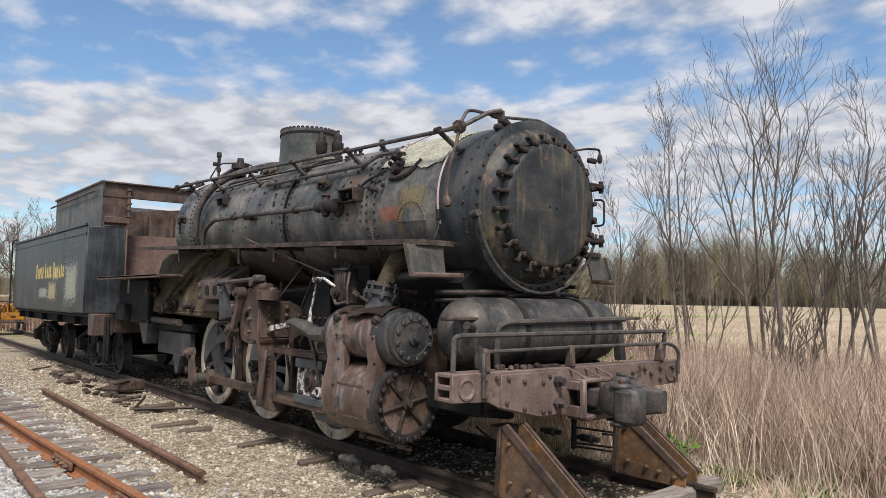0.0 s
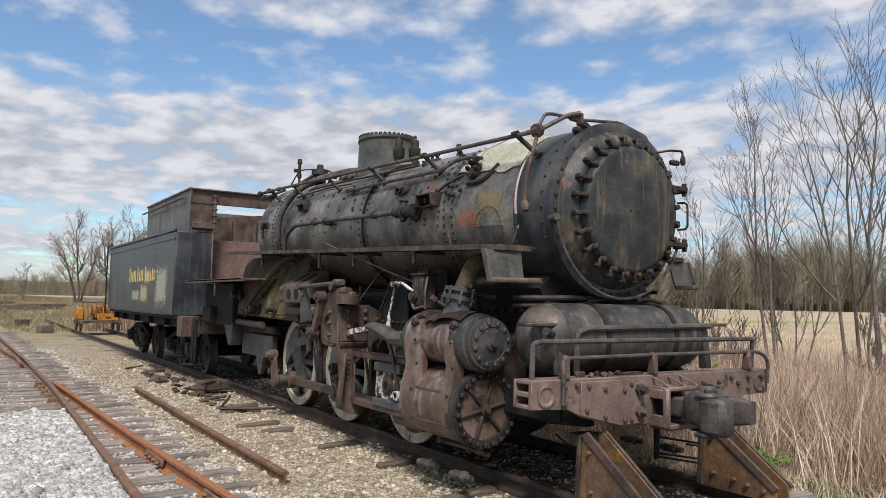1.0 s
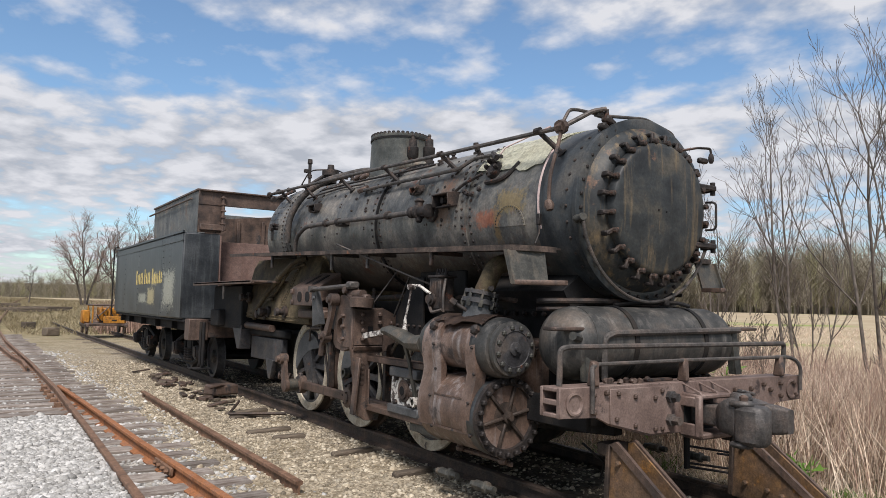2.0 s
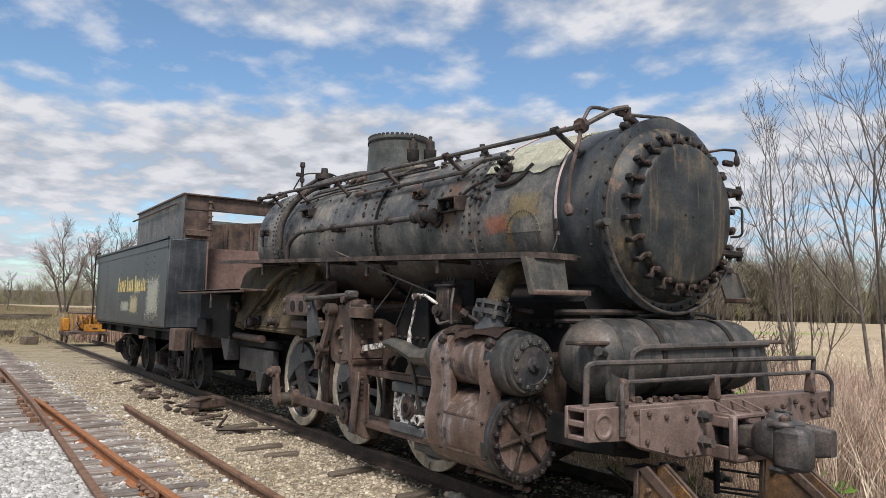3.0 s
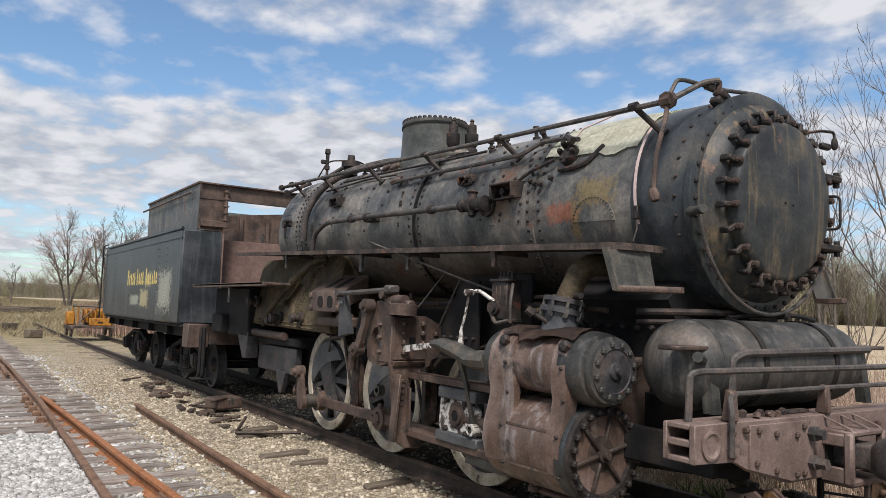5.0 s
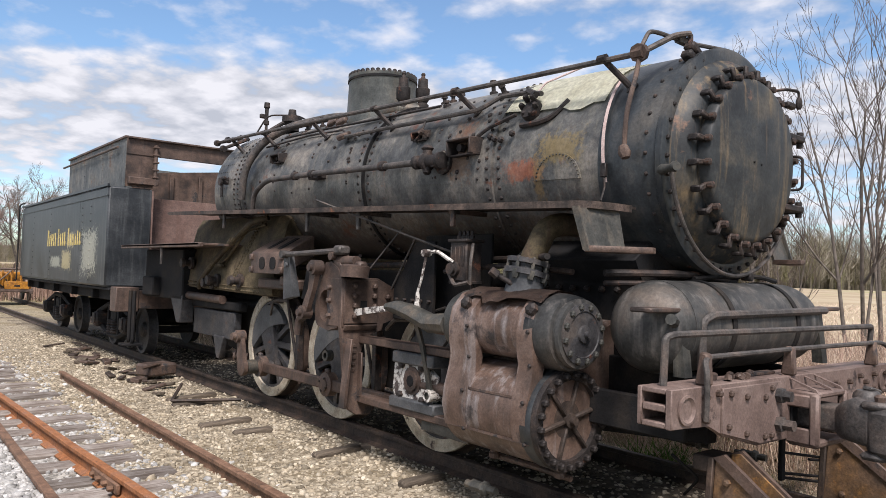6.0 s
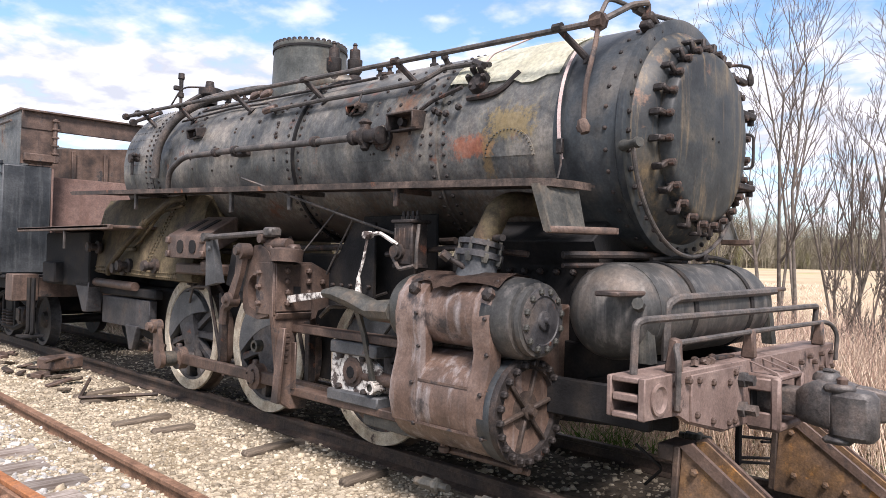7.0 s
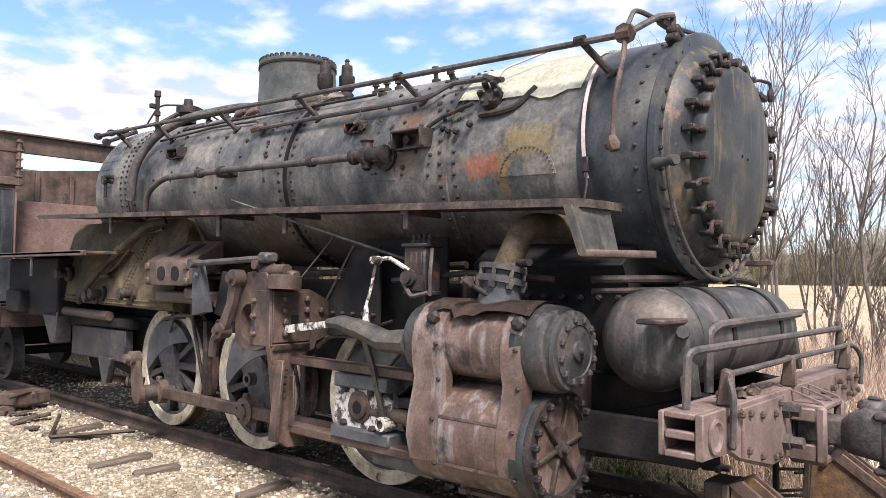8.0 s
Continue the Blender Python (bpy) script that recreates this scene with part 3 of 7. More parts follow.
# dome with toothed rim, and the pair of safety valves
M_dome = mat("grey_green_dome_plate", [(0.045, 0.050, 0.048), (0.095, 0.102, 0.096), (0.16, 0.155, 0.135)], 2.4, (0.35, 0.6), 0.15, 0.12, 50, ((0.16, 0.125, 0.09), 0.4), (RUST, 3.0, 0.68), grime=0.3)
dome = part("steam_dome", lathe(B(), [(-0.25, 0.47), (0.0, 0.44), (0.10, 0.425), (0.51, 0.405), (0.525, 0.413), (0.555, 0.413), (0.56, 0.38), (0.56, 0.02)], (0, 4.80, 3.35), (0, 0.03, 1), 48), M_dome, loco, "grey cylindrical steam dome with a bolted rim")
studs("rim_stud", [((math.cos(k * 0.16535) * 0.392, 4.815 + math.sin(k * 0.16535) * 0.392, 3.905), (0, 0, 1)) for k in range(38)], 0.024, 0.03, M_cast, dome)
part("rim_band", lathe(B(), [(0.49, 0.40), (0.49, 0.419), (0.515, 0.419), (0.515, 0.40)], (0, 4.80, 3.35), (0, 0.03, 1), 48, False, False), M_black, dome)
for dx, dy in ((-0.20, 4.10), (-0.02, 3.98)):
    bm = B()
    lathe(bm, [(-0.1, 0.045), (0.04, 0.045), (0.05, 0.07), (0.10, 0.072), (0.12, 0.05), (0.16, 0.078), (0.28, 0.08), (0.29, 0.058), (0.39, 0.054), (0.40, 0.025), (0.43, 0.02), (0.44, 0.028), (0.46, 0.016)], (dx, dy, 3.36), (0, 0, 1), 14)
    part("safety_valve", bm, M_cast, loco)
bm = B()
tube(bm, [(-0.22, 4.45, 3.38), (-0.24, 4.14, 3.40), (-0.02, 4.0, 3.40)], 0.085, 10, 0.05)
part("valve_elbow", bm, M_grey, loco)

# main upper rail with its posts and cross fitting
bm = B()
tube(bm, [(-0.40, 0.36, 3.33), (-0.52, 0.40, 3.30), (-0.80, 0.48, 3.13), (-0.80, 2.45, 3.20), (-0.82, 4.6, 3.28), (-0.82, 7.6, 3.38)], 0.021, 8, 0.05)
rail = part("boiler_rail", bm, M_pipe, loco, "long pipe rail along the boiler")
for y in (0.80, 2.45, 3.75, 5.05, 6.35, 7.35):
    base = on_boiler(y - 0.13, 38, RB(y) - 0.01)
    top = Vector((-0.81, y, 3.145 + 0.033 * (y - 0.48)))
    bm = B()
    cyl(bm, base, top, 0.026, 0.024, 8)
    lathe(bm, [(-0.035, 0.03), (0.035, 0.03)], top, (0, 1, 0), 8)
    lathe(bm, [(0, 0.055), (0.015, 0.055), (0.03, 0.03)], base, top - base, 8)
    part("rail_post", bm, M_cast, rail)
bm = B()
lathe(bm, [(-0.04, 0.05), (0.04, 0.05)], (-0.81, 0.48, 3.13), (0, 1, 0), 8)
lathe(bm, [(-0.03, 0.065), (-0.02, 0.064), (0.02, 0.064), (0.03, 0.052)], (-0.81, 0.48, 3.13), (1, 0.2, 0.3), 8)
part("cross_fitting", bm, M_rust, rail)
bm = B()
tube(bm, [(-0.81, 0.48, 3.11), (-0.86, 0.47, 2.95), (-0.93, 0.49, 2.7), (-0.93, 0.50, 2.45)], 0.017, 8, 0.12)
lathe(bm, [(-0.03, 0.03), (0.02, 0.044), (0.06, 0.03)], (-0.93, 0.50, 2.45), (0, -0.3, -1), 8)
lathe(bm, [(0, 0.035), (0.06, 0.035), (0.075, 0.02)], (-0.88, 0.55, 2.44), (-0.5, -0.8, 0), 8)
part("drain_pipe", bm, M_rust, loco)
bm = B()
tube(bm, [(-0.81, 0.48, 3.15), (-0.74, 0.46, 3.29), (-0.66, 0.45, 3.30), (-0.36, 0.40, 3.28), (0.10, 0.36, 3.315), (0.46, 0.34, 3.22), (0.50, 0.35, 3.10)], 0.016, 8, 0.06)
lathe(bm, [(-0.05, 0.03), (0.05, 0.035)], (-0.42, 0.41, 3.285), (1, -0.1, -0.05), 8)
part("over_rail", bm, M_pipe, loco, "pipe rail looped over the smokebox")
bm = B()
for p in ((-0.36, 0.36, 3.22), (-0.44, 0.33, 3.14)):
    box(bm, p, (0.13, 0.09, 0.06), Matrix.Rotation(radians(30), 3, "Y"), 0.015)
lathe(bm, [(0, 0.03), (0.08, 0.022), (0.13, 0.02)], (-0.38, 0.37, 3.2), (0, 0, 1), 8)
part("lamp_lug", bm, M_cast, loco)

# lower rail pipe on the boiler's shoulder
bm = B()
pts = [on_boiler(1.52, 40, 0.88), on_boiler(1.75, 45, 0.87), on_boiler(2.05, 45, 0.88), on_boiler(2.2, 35, 0.89), on_boiler(2.9, 34, 0.89), on_boiler(3.6, 33, 0.90), on_boiler(4.35, 31, 0.91)]
tube(bm, pts, 0.021, 8, 0.05)
part("sand_pipe", bm, M_pipe, loco)
def pipe(name, pts, r, seg=6, rad=0.05, m=None):
    return part(name, tube(B(), pts, r, seg, rad), m or M_cast, loco)


pipe("small_pipe", [on_boiler(3.0, 52, 0.86), on_boiler(3.9, 50, 0.87), on_boiler(5.0, 48, 0.89), on_boiler(6.1, 46, 0.89)], 0.014)
pipe("small_pipe", [on_boiler(4.3, 30, 0.88), on_boiler(4.6, 42, 0.88), on_boiler(5.4, 44, 0.88), on_boiler(6.4, 36, 0.9)], 0.012)
pipe("small_pipe", [on_boiler(2.95, 35, 0.90), on_boiler(2.95, 25, 0.88), on_boiler(3.02, 20, 0.87)], 0.01, 5, 0.02)

for y, a in ((4.42, 33), (5.2, 60), (4.9, 56)):
    c = on_boiler(y, a, 0.90)
    bm = box(B(), c, (0.10, 0.16, 0.06), Matrix.Rotation(radians(-a), 3, "Y") @ Matrix.Rotation(radians(25), 3, "Z"), 0.015)
    part("pipe_clamp", bm, M_rust, loco)
# feed pipe along the side, with check valve
bm = B()
tube(bm, [on_boiler(2.7, 4, 0.93), on_boiler(3.3, 3.5, 0.95), on_boiler(4.6, 4, 0.95), on_boiler(5.9, 3, 0.95), on_boiler(6.22, -6, 0.97), on_boiler(6.32, -22, 1.0)], 0.031, 10, 0.16)
feed = part("feed_pipe", bm, M_pipe, loco, "feed water pipe along the boiler side")
for y in (3.35, 4.75, 5.15):
    part("pipe_collar", lathe(B(), [(-0.035, 0.04), (-0.03, 0.05), (0.03, 0.05), (0.035, 0.04)], on_boiler(y, 3.8, 0.95), AX, 10), M_cast, feed)
bm = B()
box(bm, on_boiler(4.72, 2, 0.90), (0.12, 0.22, 0.05), None, 0.01)
part("pipe_bracket", bm, M_cast, feed)
bm = B()
c = on_boiler(2.62, 4, 0.93)
lathe(bm, [(-0.17, 0.04), (-0.16, 0.075), (-0.12, 0.075), (-0.11, 0.055), (0.02, 0.06), (0.03, 0.085), (0.07, 0.085), (0.08, 0.05), (0.17, 0.045), (0.18, 0.065), (0.22, 0.065), (0.23, 0.03)], c, AX, 12)
lathe(bm, [(-0.12, 0.02), (-0.1, 0.04), (0.0, 0.05), (0.1, 0.045), (0.12, 0.06), (0.15, 0.03)], c + Vector((0, 0.05, 0)), (0, 0, 1), 10)
lathe(bm, [(0, 0.11), (0.03, 0.11), (0.05, 0.07), (0.14, 0.06)], on_boiler(2.55, 4, 0.82), (-1, 0, 0.05), 12)
chk = part("check_valve", bm, M_cast, loco)
studs("flange_bolt", [(p, (-1, 0, 0)) for p, n in ring_pts(on_boiler(2.55, 4, 0.845), 0.085, 8, 0.2, "x")], 0.018, 0.015, M_grey, chk)
# steam pipe over the firebox shoulder
bm = B()
tube(bm, [(-0.1, 5.35, 3.52), (-0.15, 5.7, 3.56), on_boiler(6.15, 55, 0.98), on_boiler(6.45, 36, 0.98), on_boiler(6.62, 14, 0.96), on_boiler(6.7, -10, 0.93)], 0.05, 10, 0.2)
lathe(bm, [(-0.10, 0.06), (0.06, 0.06)], (-0.11, 5.4, 3.52), (0, 1, 0.1), 10)
part("bent_pipe", bm, M_pipe, loco, "rust-stained bent steam pipe")
# box brackets on the barrel side
for y, a, s in ((2.24, 11, 1.0), (2.98, 24, 0.6), (5.85, 22, 0.75)):
    bm = B()
    c = on_boiler(y, a, RB(y) + 0.055 * s)
    R3 = Matrix.Rotation(radians(-a * 0.4), 3, "Y")
    box(bm, c + Vector((0, 0, 0.065 * s)), (0.17 * s, 0.32 * s, 0.018), R3, 0.005)
    box(bm, c + Vector((0, 0.15 * s, 0)), (0.16 * s, 0.02, 0.13 * s), R3, 0.005)
    box(bm, c + Vector((0, -0.15 * s, 0)), (0.16 * s, 0.02, 0.13 * s), R3, 0.005)
    box(bm, c + Vector((0.03 * s, 0, -0.065 * s)), (0.14 * s, 0.32 * s, 0.018), R3, 0.005)
    lathe(bm, [(0, 0.035 * s), (0.05 * s, 0.035 * s)], c + Vector((0.03, 0.05 * s, 0)), (-1, 0, 0), 8)
    part("side_bracket", bm, M_cast, loco)
# curved support under the sheet with fittings
bm = B()
tube(bm, [on_boiler(1.66, 22, 0.82), on_boiler(1.45, 22, 0.83), on_boiler(1.34, 25, 0.815), on_boiler(1.24, 36, 0.815)], 0.022, 6, 0.1)
part("curved_rib", bm, M_cast, loco)
bm = B()
for p, n in ring_pts(on_boiler(1.60, 32, 0.86), 0.075, 6, 0.1, "x"):
    lathe(bm, [(-0.03, 0.022), (0.03, 0.026), (0.05, 0.014)], p, (-0.8, -0.3, 0.4), 7)
lathe(bm, [(-0.05, 0.095), (0.02, 0.095), (0.045, 0.05)], on_boiler(1.60, 32, 0.83), (-0.8, 0, 0.5), 12)
tube(bm, [on_boiler(1.72, 28, 0.86), on_boiler(2.0, 22, 0.86), on_boiler(2.12, 17, 0.86)], 0.016, 6, 0.05)
tube(bm, [on_boiler(1.55, 38, 0.9), on_boiler(1.72, 45, 0.88)], 0.03, 6, 0)
part("cluster_fitting", bm, M_cast, loco, "rusty valve cluster")
studs("stud_bolt", [(on_boiler(y, a, 0.825), on_boiler(y, a, 1.0) - at_boiler(y)) for y, a in ((1.98, 17), (1.92, 15), (1.84, 14), (1.72, 17))], 0.026, 0.025, M_cast, boiler)
# round patch low on the barrel
bm = B()
pl = [on_boiler(1.22 + 0.23 * math.cos(radians(t)), -11 + 14.5 * math.sin(radians(t)), 0.808) for t in range(0, 181, 12)]
loops(bm, [[p, p + Vector((0.012, 0, 0))] for p in pl], False, False, False)
bm.faces.new(list(bm.verts)[0::2])
patch = part("round_patch", bm, M_boiler, loco, "round-topped riveted patch")
bm = B()
for t in range(0, 181, 9):
    dome_rivet(bm, on_boiler(1.22 + 0.215 * math.cos(radians(t)), -11 + 13.6 * math.sin(radians(t)), 0.81), (-1, 0, 0.1), 0.008)
tagged(part("rivets", bm, M_grey, patch), kind="stuff")
# small fittings on top
for x, y, h in ((-0.25, 3.15, 0.10), (-0.2, 3.35, 0.10), (-0.3, 2.95, 0.08), (-0.45, 3.0, 0.06), (-0.25, 2.55, 0.13), (-0.35, 6.0, 0.12), (-0.3, 5.7, 0.12)):
    z = ZB(y) + math.sqrt(RB(y) ** 2 - x * x)
    bm = lathe(B(), [(-0.02, 0.04), (0.02, 0.04), (0.03, 0.02), (h * 0.6, 0.02), (h * 0.62, 0.035), (h, 0.03)], (x, y, z), (x * 0.5, 0, 1), 8)
    part("top_plug", bm, M_cast, loco)
for y, a in ((2.9, 24), (2.15, 55), (7.3, 9)):
    bm = B()
    p = on_boiler(y, a, RB(y))
    lathe(bm, [(0, 0.04), (0.03, 0.04), (0.035, 0.025), (0.08, 0.025), (0.085, 0.035), (0.11, 0.03)], p, p - at_boiler(y), 7)
    part("boiler_plug", bm, M_cast, loco)
# whistle turret at the back
bm = B()
lathe(bm, [(0, 0.10), (0.10, 0.10), (0.12, 0.14), (0.20, 0.14), (0.22, 0.06), (0.30, 0.05)], (-0.20, 6.75, 3.50), (0, 0, 1), 12)
tube(bm, [(-0.55, 6.9, 3.42), (-0.3, 6.75, 3.62), (0.1, 6.75, 3.62)], 0.03, 8, 0.05)
tube(bm, [(-0.6, 7.0, 3.45), (-0.5, 6.9, 3.7), (-0.1, 6.75, 3.74), (0.2, 6.7, 3.6)], 0.012, 5, 0.1)
part("turret", bm, M_cast, loco)
bm = B()
lathe(bm, [(0, 0.022), (0.18, 0.022), (0.19, 0.04), (0.24, 0.04), (0.25, 0.026), (0.42, 0.03), (0.43, 0.045), (0.5, 0.04)], (-0.42, 7.1, 3.42), (0, 0, 1), 8)
box(bm, (-0.47, 7.1, 3.72), (0.10, 0.05, 0.06), None, 0.01)
part("whistle", bm, M_cast, loco)
for p, q in (((-0.82, 7.2, 3.36), (-0.72, 7.7, 3.42)), ((-0.7, 7.3, 3.42), (-0.5, 7.8, 3.48)), ((-0.78, 7.5, 3.38), (-0.86, 7.75, 3.36)), ((-0.6, 7.25, 3.4), (-0.95, 7.3, 3.22))):
    bm = cyl(B(), p, q, 0.028, 0.022, 7)
    lathe(bm, [(-0.03, 0.045), (0.03, 0.045)], q, (0, 1, 0.2), 8)
    part("stub_valve", bm, M_cast, loco)
bm = B()
p = on_boiler(7.28, 6, 0.88)
lathe(bm, [(0, 0.03), (0.08, 0.03), (0.09, 0.05), (0.12, 0.05)], p, (-1, 0, 0), 8)
cyl(bm, p + Vector((-0.08, 0, 0.02)), p + Vector((-0.08, 0.0, -0.2)), 0.022, 0.018, 7)
box(bm, p + Vector((-0.08, 0, 0.05)), (0.05, 0.18, 0.05), None, 0.015)
part("gauge_cock", bm, M_cast, loco)

# running boards, both sides
def ZR(y):
    return 2.055 + 0.036 * (y - 0.5)


for sx in (-1, 1):
    bm = B()
    pl = [(-1.27, 0.62), (-1.22, 0.53), (-1.05, 0.485), (-0.80, 0.485), (-0.80, 8.0), (-1.26, 8.55)]
    v0 = [bm.verts.new((-sx * x, y, ZR(y))) for x, y in pl]
    v1 = [bm.verts.new((-sx * x, y, ZR(y) + 0.018)) for x, y in pl]
    bm.faces.new(v0)
    bm.faces.new(v1)
    for i in range(6):
        bm.faces.new((v0[i], v0[(i + 1) % 6], v1[(i + 1) % 6], v1[i]))
    board = part("running_board", bm, M_edge, loco, "rust-brown running board plate with chipped edge")
    bm = B()
    edge = [(sx * 1.27, 8.45), (sx * 1.27, 0.62), (sx * 1.22, 0.53), (sx * 1.05, 0.485), (sx * 0.85, 0.485)]
    rr = []
    for x, y in edge:
        rr.append([(x, y, ZR(y) - 0.024), (x + sx * 0.012, y - 0.012, ZR(y) - 0.024), (x + sx * 0.012, y - 0.012, ZR(y) + 0.024), (x, y, ZR(y) + 0.024)])
    loops(bm, rr)
    part("edge_strip", bm, M_edge, board)
    for y, h in ((1.95, 0.15), (3.35, 0.19), (4.35, 0.22), (6.55, 0.2)):
        bm = B()
        box(bm, (sx * 1.2, y, ZR(y) - h / 2), (0.03, 0.05, h), None, 0.005)
        box(bm, (sx * 1.0, y + 0.05, ZR(y) - 0.024), (0.4, 0.04, 0.04), None, 0.005)
        part("hanger", bm, M_pipe if y > 2 else M_rust, board)
    # drop plate and step at the front end
    bm = B()
    loops(bm, [[(sx * 1.34, 0.56, 2.03), (sx * 1.34, 0.46, 1.755), (sx * 1.345, 0.48, 1.755), (sx * 1.345, 0.58, 2.03)], [(sx * 0.97, 0.50, 2.05), (sx * 0.99, 0.42, 1.755), (sx * 0.99, 0.44, 1.755), (sx * 0.97, 0.52, 2.05)]])
    loops(bm, [[(sx * 1.345, 0.58, 2.04), (sx * 1.345, 0.47, 1.75), (sx * 1.345, 0.43, 1.75), (sx * 1.345, 0.53, 2.04)], [(sx * 1.325, 0.58, 2.04), (sx * 1.325, 0.47, 1.75), (sx * 1.325, 0.43, 1.75), (sx * 1.325, 0.53, 2.04)]])
    plate = part("step_plate", bm, M_grey, board, "chipped grey drop plate", 20)
    bm = B()
    prism(bm, [(sx * 1.345, 0.47), (sx * 1.33, 0.41), (sx * 1.02, 0.19), (sx * 0.97, 0.20), (sx * 0.98, 0.44)], "z", 1.745, 1.785, 0.004)
    part("step_tread", bm, M_rust, board)

# saddle and frame; the frame plates also block light under the boiler
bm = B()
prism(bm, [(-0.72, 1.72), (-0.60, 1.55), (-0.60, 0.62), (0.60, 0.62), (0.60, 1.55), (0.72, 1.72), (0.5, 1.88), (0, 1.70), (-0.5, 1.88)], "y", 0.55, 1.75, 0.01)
part("smokebox_saddle", bm, M_black, loco, "cast smokebox saddle, near-black with shade in its colour")
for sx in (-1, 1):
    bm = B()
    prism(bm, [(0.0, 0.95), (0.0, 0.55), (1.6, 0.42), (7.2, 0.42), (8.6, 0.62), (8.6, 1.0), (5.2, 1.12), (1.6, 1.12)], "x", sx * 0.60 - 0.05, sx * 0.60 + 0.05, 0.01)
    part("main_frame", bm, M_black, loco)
# ash pan, with a long near-black box that keeps the underside dark
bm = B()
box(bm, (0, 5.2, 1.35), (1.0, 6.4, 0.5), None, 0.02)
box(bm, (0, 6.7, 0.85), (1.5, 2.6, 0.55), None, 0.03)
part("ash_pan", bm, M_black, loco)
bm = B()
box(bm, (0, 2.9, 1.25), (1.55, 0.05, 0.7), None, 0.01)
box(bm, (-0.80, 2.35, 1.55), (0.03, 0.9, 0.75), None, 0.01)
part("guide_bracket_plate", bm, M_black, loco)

# firebox below the boiler
bm = B()
rings = []
for y, f in ((5.55, 0.93), (5.70, 1.0), (8.30, 1.0), (8.40, 0.97)):
    dz = 0.03 * (y - 6)
    half = [(0.80, 2.24), (0.88, 2.10), (0.93, 1.9), (0.99, 1.7), (1.04, 1.5), (1.06, 1.30), (1.05, 1.26), (0.95, 1.24)]
    rings.append([(-x * f, y, z + dz * 0.4) for x, z in half] + [(x * f, y, z + dz * 0.4) for x, z in half[::-1]])
loops(bm, rings)
fbx = part("firebox", bm, M_olive, loco, "mossy olive-brown firebox side")
bm = B()
def fire_x(z):
    return -float(np.interp(z, [1.30, 1.5, 1.7, 1.9, 2.1, 2.24], [1.06, 1.04, 0.99, 0.93, 0.88, 0.80]))


for k in range(22):
    t = k / 21
    z = 1.33 + 0.82 * t
    for dy in (0.0, 0.075):
        y = 6.62 - 0.46 * t ** 0.7 + dy
        dome_rivet(bm, (fire_x(z - 0.01) - 0.003, y, z), (-1, 0, 0.25), 0.015)
for k in range(52):
    y = 5.75 + 2.55 * k / 51
    for dz in (0.0, 0.05):
        dome_rivet(bm, (-1.062, y + dz * 0.5, 1.285 + dz + 0.012 * (y - 6)), (-1, 0, 0), 0.014)
for k in range(14):
    dome_rivet(bm, (fire_x(1.35 + 0.06 * k) - 0.003, 8.26, 1.35 + 0.06 * k), (-1, 0, 0.2), 0.014)
tagged(part("rivets", bm, M_olive, fbx), kind="stuff")
bm = B()
tube(bm, [(-0.95, 5.80, 2.20), (-1.08, 5.95, 2.15), (-1.09, 6.5, 1.93), (-1.12, 7.0, 1.66), (-1.13, 7.5, 1.36), (-1.10, 7.56, 1.28)], 0.038, 8, 0.1)
lathe(bm, [(-0.05, 0.05), (0.05, 0.05)], (-1.09, 6.55, 1.905), (0, 0.88, -0.47), 10)
tube(bm, [(-0.93, 5.9, 2.12), (-1.0, 6.3, 2.05), (-1.05, 6.75, 1.70), (-1.07, 6.95, 1.62)], 0.02, 6, 0.1)
box(bm, (-1.08, 6.95, 1.60), (0.06, 0.24, 0.05), None, 0.012)
part("blowoff_pipe", bm, M_olive, loco)
for y, z in ((7.17, 1.36), (7.02, 1.40), (6.29, 1.41), (8.0, 1.62)):
    bm = B()
    lathe(bm, [(0, 0.09), (0.04, 0.09), (0.05, 0.05), (0.12, 0.05), (0.13, 0.07), (0.17, 0.06)], (-1.05, y, z), (-1, 0, 0), 10)
    part("washout_plug", bm, M_cast, loco)
bm = B()
tube(bm, [(-1.03, 6.9, 1.14), (-1.06, 8.92, 1.17)], 0.055, 12, 0)
part("mud_ring_pipe", bm, M_rust, loco)
part("mud_ring_beam", box(B(), (-0.93, 7.3, 1.06), (0.12, 1.7, 0.12), None, 0.02), M_black, loco)
bm = B()
box(bm, (-0.92, 7.35, 0.80), (0.10, 1.45, 0.36), None, 0.01)
prism(bm, [(6.9, 0.65), (7.25, 0.65), (7.12, 0.35), (7.02, 0.35)], "x", -1.0, -0.92, 0.008)
prism(bm, [(8.1, 1.15), (8.6, 1.15), (8.3, 0.75), (8.15, 0.75)], "x", -1.15, -0.95, 0.01)
part("cradle_casting", bm, M_wheel, loco)
bm = B()
loops(bm, [[(-1.19, 4.90, 1.51), (-1.19, 5.72, 1.51), (-1.19, 5.72, 1.765), (-1.19, 4.90, 1.75)], [(-0.80, 4.90, 1.72), (-0.80, 5.72, 1.72), (-0.80, 5.72, 1.99), (-0.80, 4.90, 1.975)]])
bmesh.ops.bevel(bm, geom=bm.edges[:], offset=0.012, segments=1, affect="EDGES")
for yy in (4.93, 5.69):
    for zz in (1.56, 1.71):
        box(bm, (-1.195, yy, zz), (0.04, 0.08, 0.075), None, 0.012)
brk = part("spring_bracket", bm, M_rust, loco, "rust-red bracket with two round holes")
for y in (5.14, 5.415):
    part("round_hole", prism(B(), oval(y, 1.638, 0.075, 0.07, 2.6, 18), "x", -1.197, -1.185), M_black, brk)
    part("slot", box(B(), (-0.99, y + 0.02, 1.872), (0.26, 0.10, 0.014), Matrix.Rotation(radians(-30), 3, "Y"), 0.004), M_black, brk)
bm = B()
